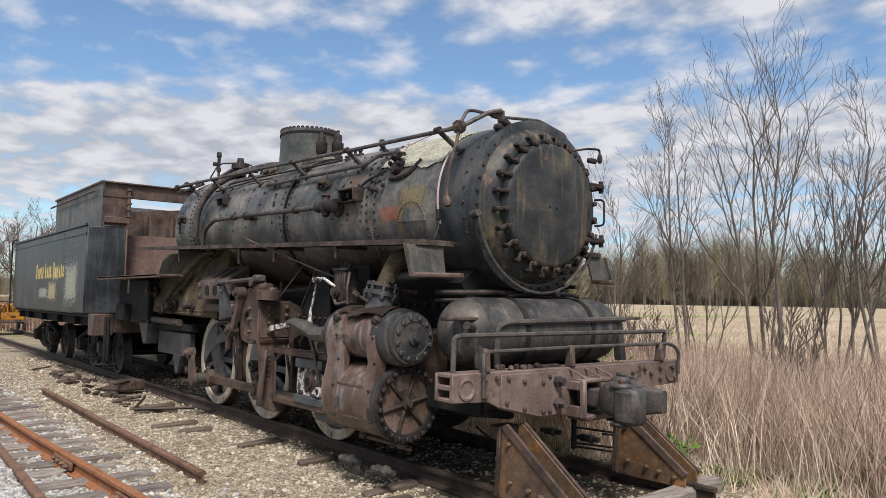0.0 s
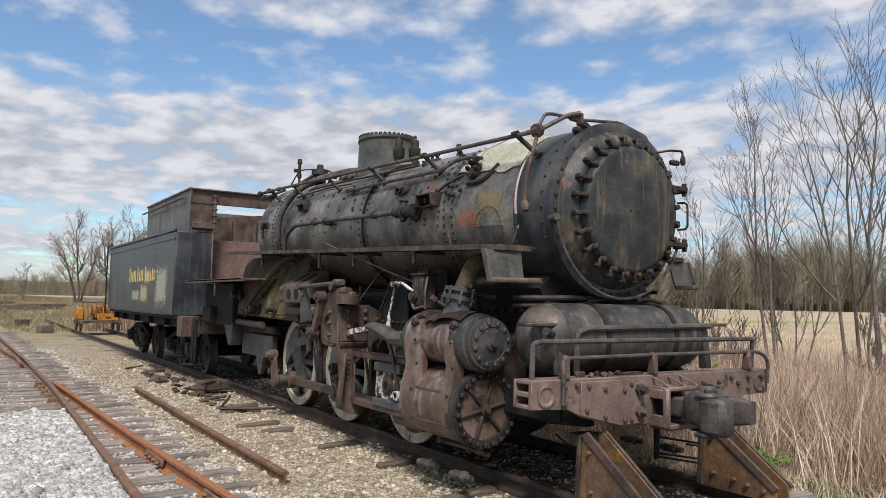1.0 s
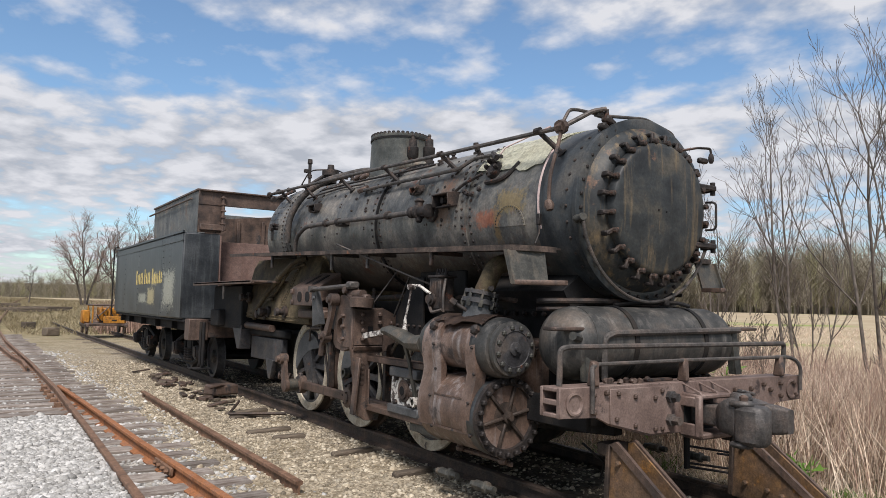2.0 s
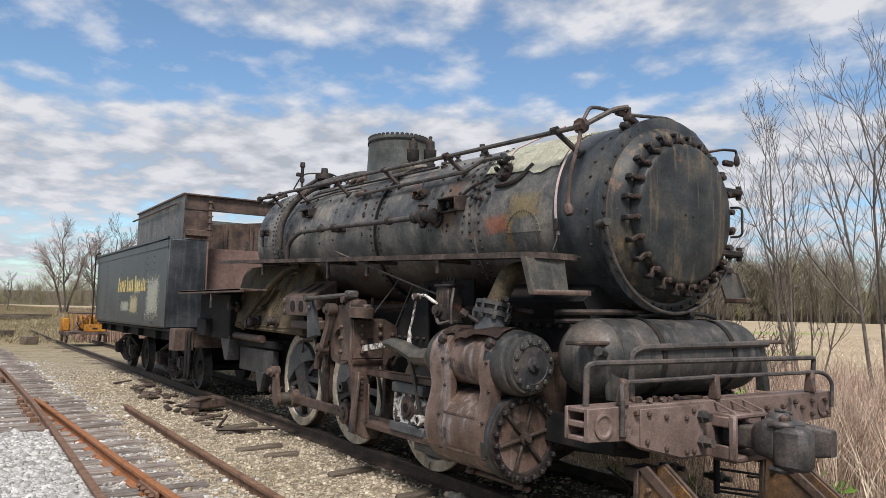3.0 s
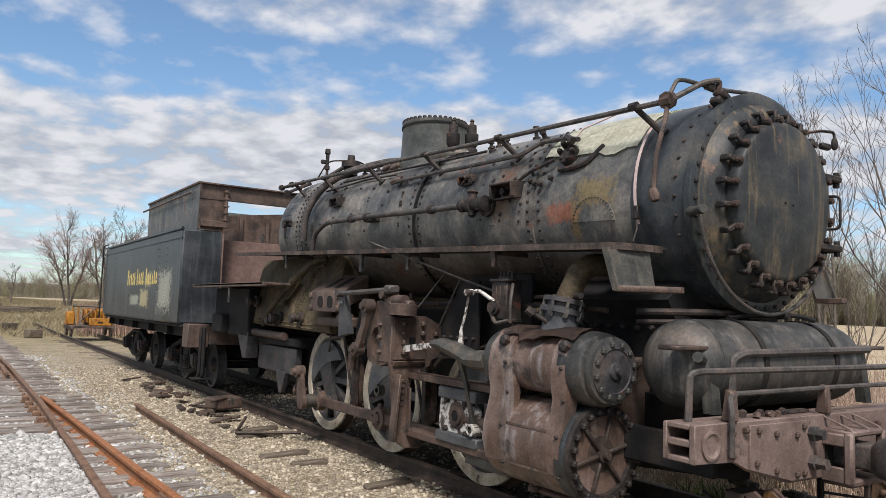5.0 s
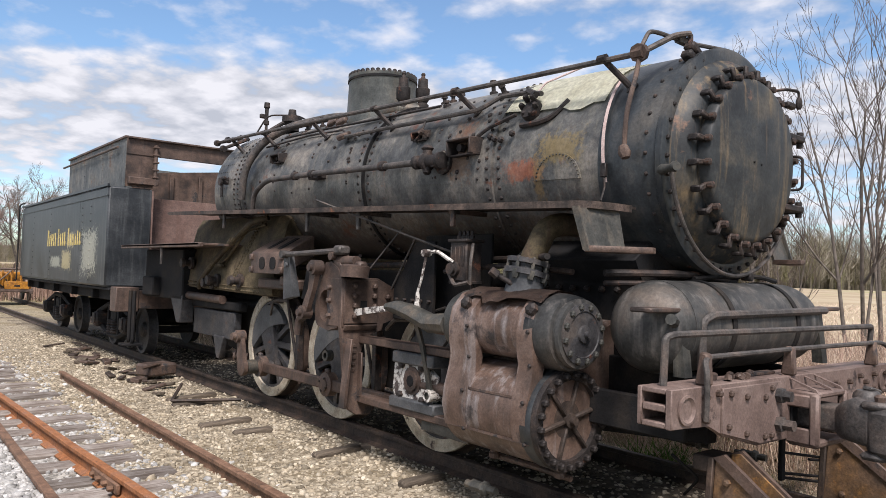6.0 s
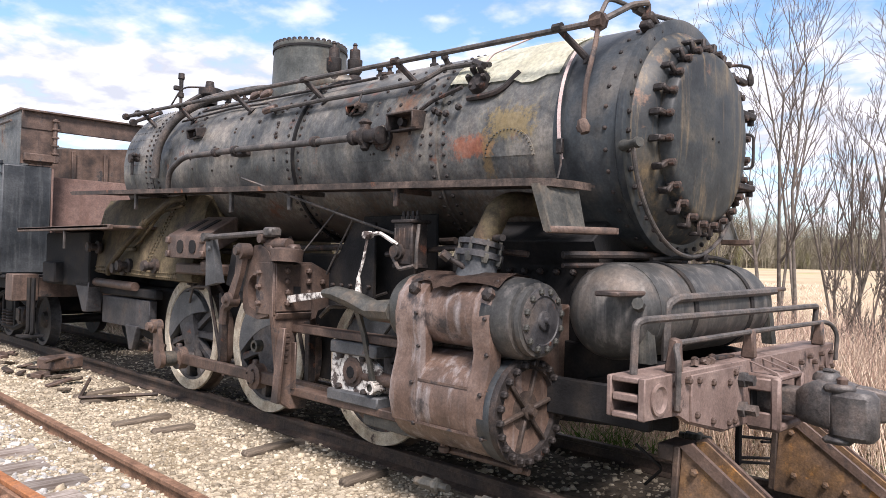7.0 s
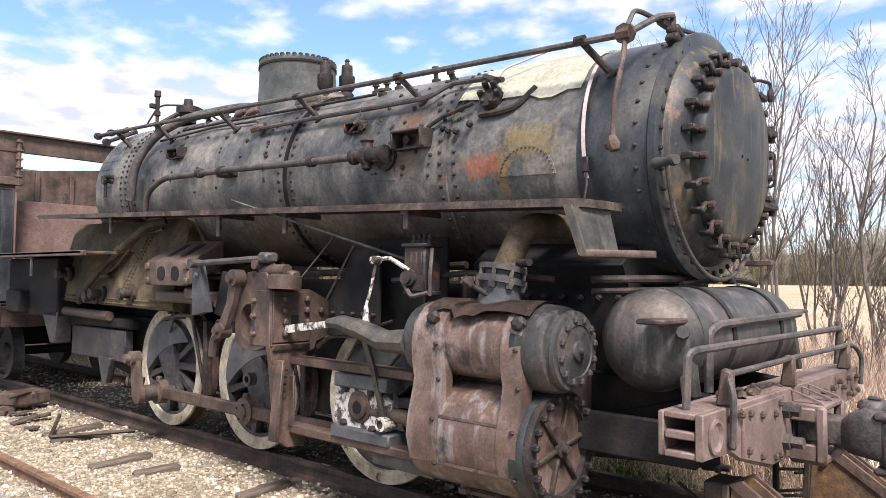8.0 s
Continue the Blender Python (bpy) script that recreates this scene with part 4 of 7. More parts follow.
box(bm, (-0.90, 5.30, 1.40), (0.36, 0.9, 0.12), None, 0.02)
box(bm, (-1.05, 5.0, 1.44), (0.14, 0.22, 0.12), None, 0.02)
part("bracket_seat", bm, M_rust, loco)

# cylinders, both sides
def cylinder_group(sx):
    cx, cz, vx, vz = sx * 1.20, 0.64, sx * 1.235, 1.215
    main = part("cylinder", lathe(B(), [(0, 0.30), (0.02, 0.325), (0.90, 0.325), (0.92, 0.26)], (cx, 0.70, cz), (0, 1, 0), 44), M_cyl, loco, "rusted main cylinder in its jacket")
    part("cylinder_band", lathe(B(), [(0.0, 0.30), (0.0, 0.334), (0.10, 0.334), (0.12, 0.32)], (cx, 0.71, cz), (0, 1, 0), 44, False, False), M_smoke, main)
    bm = B()
    lathe(bm, [(0.06, 0.26), (0.0, 0.265), (0.0, 0.335), (0.03, 0.34), (0.06, 0.33)], (cx, 0.665, cz), (0, 1, 0), 44, False, False)
    head = part("cylinder_head", bm, M_cast, loco, "dished cylinder head with radial ribs")
    bm = B()
    lathe(bm, [(0, 0.27), (-0.012, 0.20), (-0.02, 0.0)], (cx, 0.715, cz), (0, 1, 0), 32, False, False)
    part("dish", bm, M_black if sx > 0 else M_raildark, head)
    bm = B()
    for i in range(6):
        a = radians(60 * i + 12)
        d = Vector((math.cos(a), 0, math.sin(a)))
        box(bm, Vector((cx, 0.692, cz)) + d * 0.15, (0.24, 0.04, 0.028), Matrix.Rotation(-a, 3, "Y"), 0.008)
    lathe(bm, [(0, 0.05), (-0.03, 0.05), (-0.035, 0.028), (-0.07, 0.026)], (cx, 0.69, cz), (0, 1, 0), 12)
    part("rib_spider", bm, M_raildark, head)
    studs("head_bolt", [(p, (0, -1, 0)) for p, n in ring_pts((cx, 0.665, cz), 0.302, 22, 0.1)], 0.023, 0.032, M_cast, head)
    vc = part("valve_chest", lathe(B(), [(0.0, 0.215), (0.9, 0.215)], (vx, 0.70, vz), (0, 1, 0), 40), M_cyl, loco, "rusted piston valve chest")
    part("valve_cover_front", lathe(B(), [(-0.12, 0.20), (-0.115, 0.225), (-0.09, 0.23), (-0.085, 0.222), (-0.06, 0.222), (-0.055, 0.245), (0.0, 0.255), (0.16, 0.26), (0.20, 0.235)], (vx, 0.68, vz), (0, 1, 0), 40), M_res, vc, "grey valve chest end cover")
    part("valve_cover_back", lathe(B(), [(0, 0.22), (0.02, 0.25), (0.2, 0.25), (0.25, 0.23), (0.27, 0.12)], (vx, 1.46, vz), (0, 1, 0), 40), M_grey, vc, "grey valve chest end cover")
    vh = part("valve_head", lathe(B(), [(0.03, 0.20), (-0.01, 0.20), (-0.02, 0.15), (-0.012, 0.145), (-0.015, 0.06), (-0.03, 0.055), (-0.035, 0.022), (-0.06, 0.02)], (vx, 0.56, vz), (0, 1, 0), 36), M_wheel, vc)
    studs("head_bolt", [(p, (0, -1, 0)) for p, n in ring_pts((vx, 0.553, vz), 0.178, 12, 0.2)], 0.022, 0.02, M_grey, vc)
    # casting between the two, and jacket straps that wrap both
    bm = B()
    prism(bm, [(sx * 0.55, 0.6), (sx * 1.05, 0.75), (sx * 1.15, 0.93), (sx * 1.05, 1.1), (sx * 0.55, 1.3)], "y", 0.80, 1.58, 0.01)
    part("cylinder_saddle", bm, M_cyl, loco)
    for y0, y1, m in ((1.36, 1.60, M_cyl), (0.76, 0.90, M_cyl)):
        pr = [(vx + sx * 0.02, vz + 0.262), (vx + sx * 0.14, vz + 0.225), (vx + sx * 0.235, vz + 0.12), (vx + sx * 0.262, vz), (vx + sx * 0.255, vz - 0.12), (vx + sx * 0.235, vz - 0.22), (cx + sx * 0.285, cz + 0.27), (cx + sx * 0.325, cz + 0.12), (cx + sx * 0.338, cz), (cx + sx * 0.30, cz - 0.15)]
        bm = B()
        rr = []
        for (x, z) in pr:
            rr.append([(x, y0, z), (x, y1, z), (x - sx * 0.10, y1, z - 0.005), (x - sx * 0.10, y0, z - 0.005)])
        loops(bm, rr)
        st = part("jacket_strap", bm, m, main, "", 60)
        studs("strap_bolt", [((x, y0 + 0.03, z), (sx, 0, 0.1)) for x, z in pr[1::2]], 0.015, 0.012, M_cast, main)
    studs("strap_nut", [((vx + sx * 0.225, 1.44, vz + 0.155), (sx, 0, 0.5)), ((vx + sx * 0.225, 0.79, vz + 0.145), (sx, 0, 0.5))], 0.045, 0.03, M_cast, main)
    # torn jacket sheet on top of the valve chest
    bm = B()
    random.seed(12)
    vs = []
    for i in range(13):
        y = 0.74 + 0.80 * i / 12
        e = random.uniform(10, 42)
        vs.append([bm.verts.new((vx + sx * math.sin(radians(a)) * (0.275 + 0.012 * random.random()), y, vz + math.cos(radians(a)) * 0.28)) for a in (-50, -20, 5, 22 + e * 0.2, 34 + e * 0.5)])
    for a, b in zip(vs, vs[1:]):
        for i in range(4):
            bm.faces.new((a[i], a[i + 1], b[i + 1], b[i]))
    bmesh.ops.solidify(bm, geom=bm.faces[:], thickness=0.005)
    part("torn_jacket_sheet", bm, M_rust, main, "torn rusty jacket sheet", 60)
    bm = B()
    for z in (0.50, 0.78):
        loops(bm, [[(cx + sx * (math.sqrt(0.328 ** 2 - (z - cz) ** 2)), y, z - 0.008), (cx + sx * (math.sqrt(0.328 ** 2 - (z - cz) ** 2) + 0.006), y, z - 0.008), (cx + sx * (math.sqrt(0.328 ** 2 - (z - cz) ** 2) + 0.006), y, z + 0.008), (cx + sx * (math.sqrt(0.328 ** 2 - (z - cz) ** 2)), y, z + 0.008)] for y in (0.75, 1.55)])
    part("jacket_seam", bm, M_rust, main)
    # steam pipe with flanges
    bm = B()
    lathe(bm, [(0, 0.15), (0.10, 0.13), (0.18, 0.14)], (sx * 1.21, 1.13, 1.42), (-sx * 0.12, 0, 1), 24)
    sp = part("steam_pipe_base", bm, M_weight, loco)
    bm = B()
    lathe(bm, [(0, 0.09), (0, 0.165), (0.04, 0.165), (0.045, 0.125), (0.075, 0.125), (0.08, 0.155), (0.115, 0.155), (0.12, 0.09)], (sx * 1.19, 1.13, 1.58), (-sx * 0.2, -0.05, 1), 28)
    part("pipe_flange", bm, M_wheel, sp)
    bm = B()
    for i in range(8):
        a = radians(45 * i + 15)
        lathe(bm, [(-0.03, 0.02), (0.0, 0.028), (0.03, 0.028), (0.04, 0.016), (0.13, 0.012)], (sx * 1.19 + math.cos(a) * 0.142, 1.13 + math.sin(a) * 0.142, 1.57 + sx * 0.2 * math.cos(a) * 0.142), (-sx * 0.2, -0.05, 1), 6)
    part("flange_studs", bm, M_grey, sp)
    bm = B()
    tube(bm, [(sx * 1.17, 1.12, 1.66), (sx * 1.09, 1.04, 1.92), (sx * 0.98, 1.02, 1.96), (sx * 0.60, 1.0, 1.97)], 0.085, 16, 0.08)
    part("steam_pipe", bm, M_olive, loco, "olive-stained steam pipe to the cylinder")
    bm = B()
    cyl(bm, (sx * 1.14, 1.05, 1.72), (sx * 1.24, 0.88, 1.72), 0.022)
    cyl(bm, (sx * 1.28, 1.1, 1.49), (sx * 1.42, 1.22, 1.60), 0.018)
    lathe(bm, [(0, 0.035), (0.06, 0.03)], (sx * 1.40, 1.20, 1.58), (sx, 0.6, 0.8), 7)
    part("oil_fitting", bm, M_cast, loco)
    # drain cocks below
    for y in (0.85, 1.4):
        bm = lathe(B(), [(0, 0.03), (0.05, 0.03), (0.06, 0.045), (0.16, 0.04), (0.17, 0.055), (0.2, 0.05), (0.21, 0.03), (0.28, 0.03)], (cx + sx * 0.16, y + 0.1, 0.06), (0.1, -1, 0), 8)
        part("drain_cock", bm, M_grey, loco)


for side in (-1, 1):
    cylinder_group(side)

# wheels
AXLES = (2.57, 4.28, 5.89)


def driver(sx, yc, cw):
    """A spoked driving wheel; cw: direction in degrees of its counterweight."""
    zc, R = 0.648, 0.648
    o = Vector((sx * 0.80, yc, zc))
    ax = (sx, 0, 0)
    w = part("driving_wheel", lathe(B(), [(-0.13, 0.52), (-0.13, 0.555), (0.0, 0.555), (0.0, 0.50), (-0.13, 0.50)], o + Vector((-sx * 0.01, 0, 0)), ax, 56, False, False), M_wheel, loco, "spoked driving wheel with white tyre edge")
    part("tyre", lathe(B(), [(-0.165, 0.55), (-0.165, 0.668), (-0.15, 0.676), (-0.135, 0.66), (-0.125, R), (-0.004, R - 0.006), (0.0, R - 0.012), (-0.002, 0.555), (-0.008, 0.54)], o, ax, 72, False, False), M_raildark, w, "dark steel tyre")
    part("rim_paint", lathe(B(), [(-0.012, 0.644), (0.012, 0.638), (0.012, 0.540), (-0.006, 0.530)], o, ax, 72, False, False), M_tyre, w, "worn cream-white paint on the tyre face")
    bm = B()
    for i in range(11):
        a = 2 * math.pi * (i + 0.5) / 11
        d = Vector((0, math.cos(a), math.sin(a)))
        t = Vector((0, -math.sin(a), math.cos(a)))
        rr = []
        for r, wd, th in ((0.12, 0.085, 0.05), (0.3, 0.066, 0.045), (0.53, 0.10, 0.045)):
            c = o + d * r - Vector((sx * 0.06, 0, 0))
            rr.append([c + t * wd * k + Vector((th * j, 0, 0)) for j, k in ((-1, -0.4), (0, -0.55), (1, -0.4), (1, 0.4), (0, 0.55), (-1, 0.4))])
        loops(bm, rr)
    part("spokes", bm, M_wheel, w)
    bm = B()
    lathe(bm, [(-0.14, 0.15), (0.02, 0.15), (0.03, 0.13), (0.035, 0.08)], o, ax, 24)
    part("hub", bm, M_wheel, w)
    bm = B()
    a0 = radians(cw)
    arc = [(math.cos(a0 + radians(k)) * 0.478, math.sin(a0 + radians(k)) * 0.478) for k in range(-75, 76, 5)]
    inner = []
    for k in range(9):
        s = 0.46 - 0.92 * k / 8
        h = 0.07 + 0.12 * (1 - (s / 0.49) ** 2)
        inner.append((math.cos(a0) * h - math.sin(a0) * s, math.sin(a0) * h + math.cos(a0) * s))
    prism(bm, [(yc + y, zc + z) for y, z in arc + inner], "x", sx * 0.80 - (0.06 if sx > 0 else 0.034), sx * 0.80 + (0.034 if sx > 0 else 0.06), 0.012)
    part("counterweight", bm, M_weight, w)
    # crank boss and pin
    d = Vector((0, -math.cos(a0), -math.sin(a0)))
    bm = B()
    pp = o + d * 0.28
    loops(bm, [[o - d * 0.24 + Vector((0, -d.z, d.y)) * k * 0.18 + Vector((x, 0, 0)) for k, x in ((-1, -sx * 0.05), (1, -sx * 0.05), (1, sx * 0.03), (-1, sx * 0.03))], [pp + Vector((0, -d.z, d.y)) * k * 0.10 + Vector((x, 0, 0)) for k, x in ((-1, -sx * 0.05), (1, -sx * 0.05), (1, sx * 0.03), (-1, sx * 0.03))]])
    lathe(bm, [(-0.05, 0.10), (0.035, 0.10), (0.035, 0.06), (0.2, 0.06)], pp, ax, 16)
    part("crank_boss", bm, M_wheel, w)


CW = 66
for yc in AXLES:
    driver(-1, yc, CW)
    driver(1, yc, CW + 90)
    part("axle", cyl(B(), (-0.7, yc, 0.648), (0.7, yc, 0.648), 0.09, None, 14), M_black, loco)

PINS = [(y - math.cos(radians(CW)) * 0.28, 0.648 - math.sin(radians(CW)) * 0.28) for y in AXLES]
bm = B()
for (ya, za), (yb, zb) in zip(PINS, PINS[1:]):
    box(bm, (-0.98, (ya + yb) / 2, za), (0.055, yb - ya, 0.115), None, 0.012)
rod = part("side_rod", bm, M_rust, loco, "rust-brown coupling rod")
for y, z in PINS:
    bm = B()
    lathe(bm, [(-0.05, 0.10), (-0.05, 0.125), (0.045, 0.125), (0.05, 0.09), (0.06, 0.07), (0.07, 0.07), (0.075, 0.03)], (-0.98, y, z), (-1, 0, 0), 20)
    box(bm, (-0.98, y + 0.02, z + 0.13), (0.05, 0.07, 0.06), None, 0.012)
    part("rod_bush", bm, M_rust, rod)
    studs("bush_bolt", [(p, (-1, 0, 0)) for p, n in ring_pts((-1.045, y, z), 0.07, 4, 0.4, "x")], 0.013, 0.012, M_cast, rod)
# return crank, eccentric end and crank pin on the rear wheel
bm = B()
y, z = PINS[2]
lathe(bm, [(0, 0.07), (0.13, 0.07), (0.135, 0.10), (0.19, 0.10), (0.2, 0.05)], (-1.05, y, z), (-1, 0, 0), 14)
loops(bm, [[(-1.19, y - 0.09, z), (-1.24, y - 0.09, z), (-1.24, y + 0.10, z - 0.02), (-1.19, y + 0.10, z - 0.02)], [(-1.19, y + 0.02, z + 0.34), (-1.24, y + 0.02, z + 0.34), (-1.24, y + 0.14, z + 0.34), (-1.19, y + 0.14, z + 0.34)]])
lathe(bm, [(-0.03, 0.075), (0.08, 0.075), (0.085, 0.05), (0.13, 0.045)], (-1.2, y + 0.09, z + 0.36), (-1, 0, 0), 12)
lathe(bm, [(-0.02, 0.05), (0.12, 0.05), (0.125, 0.065), (0.15, 0.06)], (-1.1, y + 0.16, z + 0.1), (-0.6, 0.5, 0.1), 10)
part("return_crank", bm, M_rust, loco, "rusted return crank with brass-tinted pin")
bm = B()
lathe(bm, [(-0.02, 0.082), (0.0, 0.085), (0.10, 0.085), (0.11, 0.06)], (-1.07, y + 0.0, z), (-1, 0, 0), 14)
part("brass_bush", bm, M_grey, loco)

# guides, crosshead, piston rod
bm = B()
box(bm, (-1.21, 2.55, 0.955), (0.13, 1.5, 0.065), None, 0.008)
part("guide_bar", bm, M_rust, loco, "rusted upper guide bar")
bm = B()
box(bm, (-1.21, 2.55, 0.42), (0.13, 1.5, 0.065), None, 0.008)
part("guide_bar", bm, M_rust, loco, "rusted lower guide bar")
bm = B()
prism(bm, [(1.62, 0.40), (2.2, 0.40), (2.2, 0.31), (1.62, 0.30)], "x", -1.26, -1.14, 0.006)
part("guide_foot", bm, M_grey, loco)
bm = B()
box(bm, (-1.235, 2.42, 0.865), (0.20, 0.56, 0.10), None, 0.012)
box(bm, (-1.235, 2.42, 0.485), (0.20, 0.62, 0.09), None, 0.012)
box(bm, (-1.20, 2.46, 0.68), (0.09, 0.44, 0.32), None, 0.01)
xh = part("crosshead", bm, M_weight, loco, "crosshead with chipped white paint")
xh.location = (0.045, -0.10, 0)
bm = B()
prism(bm, [(2.70, 0.46), (2.75, 0.58), (2.73, 0.80), (2.66, 0.90), (2.34, 0.90), (2.27, 0.80), (2.15, 0.75), (2.11, 0.58), (2.21, 0.53), (2.24, 0.46)], "x", -1.285, -1.24, 0.008)
part("white_cheek", bm, M_white, xh, "chipped white cheek plate")
bm = B()
lathe(bm, [(0, 0.12), (0.012, 0.12), (0.014, 0.09), (0.03, 0.085)], (-1.283, 2.46, 0.68), (-1, 0, 0), 10)
part("wrist_pin", bm, M_rust, xh)
part("pin_hole", lathe(B(), [(0, 0.05), (0.004, 0.045)], (-1.313, 2.46, 0.68), (-1, 0, 0), 8), M_black, xh)
studs("cheek_bolt", [((-1.283, yy, zz), (-1, 0, 0)) for yy, zz in ((2.60, 0.80), (2.33, 0.80), (2.62, 0.55), (2.31, 0.54), (2.22, 0.67))], 0.03, 0.03, M_cast, xh)
part("piston_rod", cyl(B(), (-1.2, 1.6, 0.65), (-1.2, 2.25, 0.66), 0.05, None, 14), M_rust, loco)
part("rod_gland", lathe(B(), [(0, 0.16), (0.05, 0.16), (0.06, 0.09), (0.12, 0.085)], (-1.2, 1.6, 0.65), (0, 1, 0), 16), M_rust, loco)
# combination lever, union link, radius rod
bm = B()
loops(bm, [[(-1.34, 2.20, 1.26), (-1.37, 2.20, 1.26), (-1.37, 2.255, 1.26), (-1.34, 2.255, 1.26)], [(-1.285, 2.15, 1.0), (-1.31, 2.15, 1.0), (-1.31, 2.195, 1.0), (-1.285, 2.195, 1.0)], [(-1.25, 2.055, 0.60), (-1.275, 2.055, 0.60), (-1.275, 2.10, 0.60), (-1.25, 2.10, 0.60)]])
lathe(bm, [(-0.03, 0.05), (0.03, 0.05)], (-1.262, 2.08, 0.60), (-1, 0, 0), 12)
part("combination_lever", bm, M_grey, loco)
part("lever_eye", lathe(B(), [(-0.04, 0.03), (-0.04, 0.05), (0.045, 0.05), (0.045, 0.03)], (-1.262, 2.08, 0.60), (-1, 0, 0), 14, False, False), M_white, loco)
bm = B()
loops(bm, [[(-1.31, 3.20, 1.16), (-1.345, 3.20, 1.16), (-1.345, 3.20, 1.225), (-1.31, 3.20, 1.225)], [(-1.325, 2.9, 1.205), (-1.365, 2.9, 1.205), (-1.365, 2.9, 1.262), (-1.325, 2.9, 1.262)], [(-1.345, 2.25, 1.29), (-1.38, 2.25, 1.29), (-1.38, 2.25, 1.33), (-1.345, 2.25, 1.33)]])
part("radius_rod", bm, M_white, loco, "radius rod with peeling white paint")
bm = B()
rr = []
for y, hw, hh, zc in ((1.70, 0.13, 0.09, 1.2), (1.95, 0.10, 0.075, 1.19), (2.15, 0.09, 0.07, 1.25), (2.35, 0.07, 0.06, 1.29), (2.50, 0.03, 0.03, 1.29)):
    rr.append([(-1.37 - 0.08 * (y - 1.7) + math.cos(a) * hw, y, zc + math.sin(a) * hh) for a in (math.pi * k / 5 for k in range(10))])
loops(bm, rr)
part("valve_stem_guide", bm, M_grey, loco, "grey pointed valve stem guide")
# guide yoke: a plate across the engine that carries the guides and the link
bm = B()
prism(bm, [(-1.475, 1.515), (-1.475, 1.06), (-1.445, 0.95), (-1.40, 0.44), (-1.37, 0.33), (-1.28, 0.27), (-1.12, 0.26), (-1.10, 0.34), (-1.20, 0.38), (-1.25, 0.47), (-1.255, 0.84), (-1.22, 0.95), (-1.15, 1.01), (-1.03, 1.03), (-1.02, 1.10), (-0.90, 1.14), (-0.55, 1.16), (-0.55, 1.40), (-0.90, 1.42), (-1.085, 1.515)], "y", 3.15, 3.20, 0.006)
yoke = part("guide_yoke", bm, M_rust, loco, "rust-brown guide yoke plate with a row of bolts")
bm = B()
prism(bm, [(-1.47, 1.51), (-1.47, 1.07), (-1.43, 1.07), (-1.43, 1.51)], "y", 3.14, 3.42, 0.006)
box(bm, (-1.43, 3.10, 0.66), (0.03, 0.10, 0.62), Matrix.Rotation(radians(5), 3, "Y"), 0.006)
box(bm, (-1.27, 3.12, 0.64), (0.022, 0.06, 0.40), None, 0.006)
prism(bm, [(3.11, 1.09), (3.20, 1.09), (3.20, 1.03), (3.13, 1.04)], "x", -1.45, -1.10, 0.006)
part("yoke_rib", bm, M_rust, yoke)
part("backing_plate", box(B(), (-1.28, 3.138, 1.30), (0.36, 0.026, 0.40), None, 0.005), M_rust, yoke)
studs("frame_bolt", [((x, 3.125, z), (0, -1, 0)) for x, z in ((-1.36, 1.445), (-1.36, 1.355), (-1.355, 1.265), (-1.355, 1.17), (-1.145, 1.44), (-1.145, 1.35), (-1.14, 1.255))] + [((x, 3.15, 1.345), (0, -1, 0)) for x in (-0.98, -0.86, -0.74)] + [((-1.475, 3.36, z), (-1, 0, 0)) for z in (1.42, 1.30, 1.16)], 0.026, 0.026, M_rust, yoke)
part("yoke_slot", box(B(), (-1.255, 3.123, 1.25), (0.07, 0.012, 0.12), None, 0.003), M_black, yoke)
for k in range(5):
    part("raised_mark", box(B(), (-1.335 + 0.004 * k, 3.148, 0.68 + 0.055 * k), (0.045, 0.012, 0.032), None, 0.004), M_rust, yoke)
# link support: a tall plate with a long slot, beside the yoke
bm = B()
oo = [(3.64, 1.10), (3.60, 1.055), (3.40, 1.02), (3.24, 1.06), (3.20, 1.12), (3.20, 1.30), (3.20, 1.52), (3.26, 1.60), (3.38, 1.66), (3.48, 1.65), (3.57, 1.53), (3.63, 1.40), (3.645, 1.30), (3.65, 1.20)]
ii = [(3.56, 1.16), (3.53, 1.12), (3.45, 1.10), (3.37, 1.12), (3.345, 1.16), (3.34, 1.26), (3.345, 1.34), (3.365, 1.38), (3.42, 1.395), (3.49, 1.395), (3.54, 1.36), (3.565, 1.31), (3.57, 1.26), (3.57, 1.21)]
rr = []
for (a, b), (c, d) in zip(oo + oo[:1], ii + ii[:1]):
    rr.append([(-1.46, a, b), (-1.35, a, b), (-1.35, c, d), (-1.46, c, d)])
loops(bm, rr, False, False)
bmesh.ops.remove_doubles(bm, verts=bm.verts, dist=0.001)
part("link_support", bm, M_rust, yoke, "link support plate with a long slot")
part("link_block", box(B(), (-1.37, 3.45, 1.25), (0.05, 0.10, 0.34), Matrix.Rotation(radians(6), 3, "X"), 0.02), M_black, yoke)
bm = B()
lathe(bm, [(0, 0.13), (0.10, 0.135), (0.115, 0.10)], (-1.40, 3.07, 1.52), (0.04, 0, 1), 18)
lathe(bm, [(-0.16, 0.05), (0.16, 0.05)], (-1.40, 3.20, 1.665), (0, 1, 0), 10)
lathe(bm, [(-0.09, 0.04), (0.09, 0.04)], (-1.40, 3.36, 1.71), (1, 0, 0), 10)
box(bm, (-1.38, 3.00, 1.62), (0.10, 0.10, 0.09), None, 0.02)
prism(bm, [(3.20, 1.56), (3.44, 1.60), (3.42, 1.66), (3.24, 1.66)], "x", -1.45, -1.32, 0.012)
part("trunnion", bm, M_rust, yoke)
bm = B()
tube(bm, [(-1.44, 3.24, 1.762), (-1.46, 4.28, 1.725)], 0.026, 8, 0)
lathe(bm, [(-0.05, 0.042), (0.05, 0.042)], (-1.46, 4.31, 1.725), (1, 0, 0), 10)
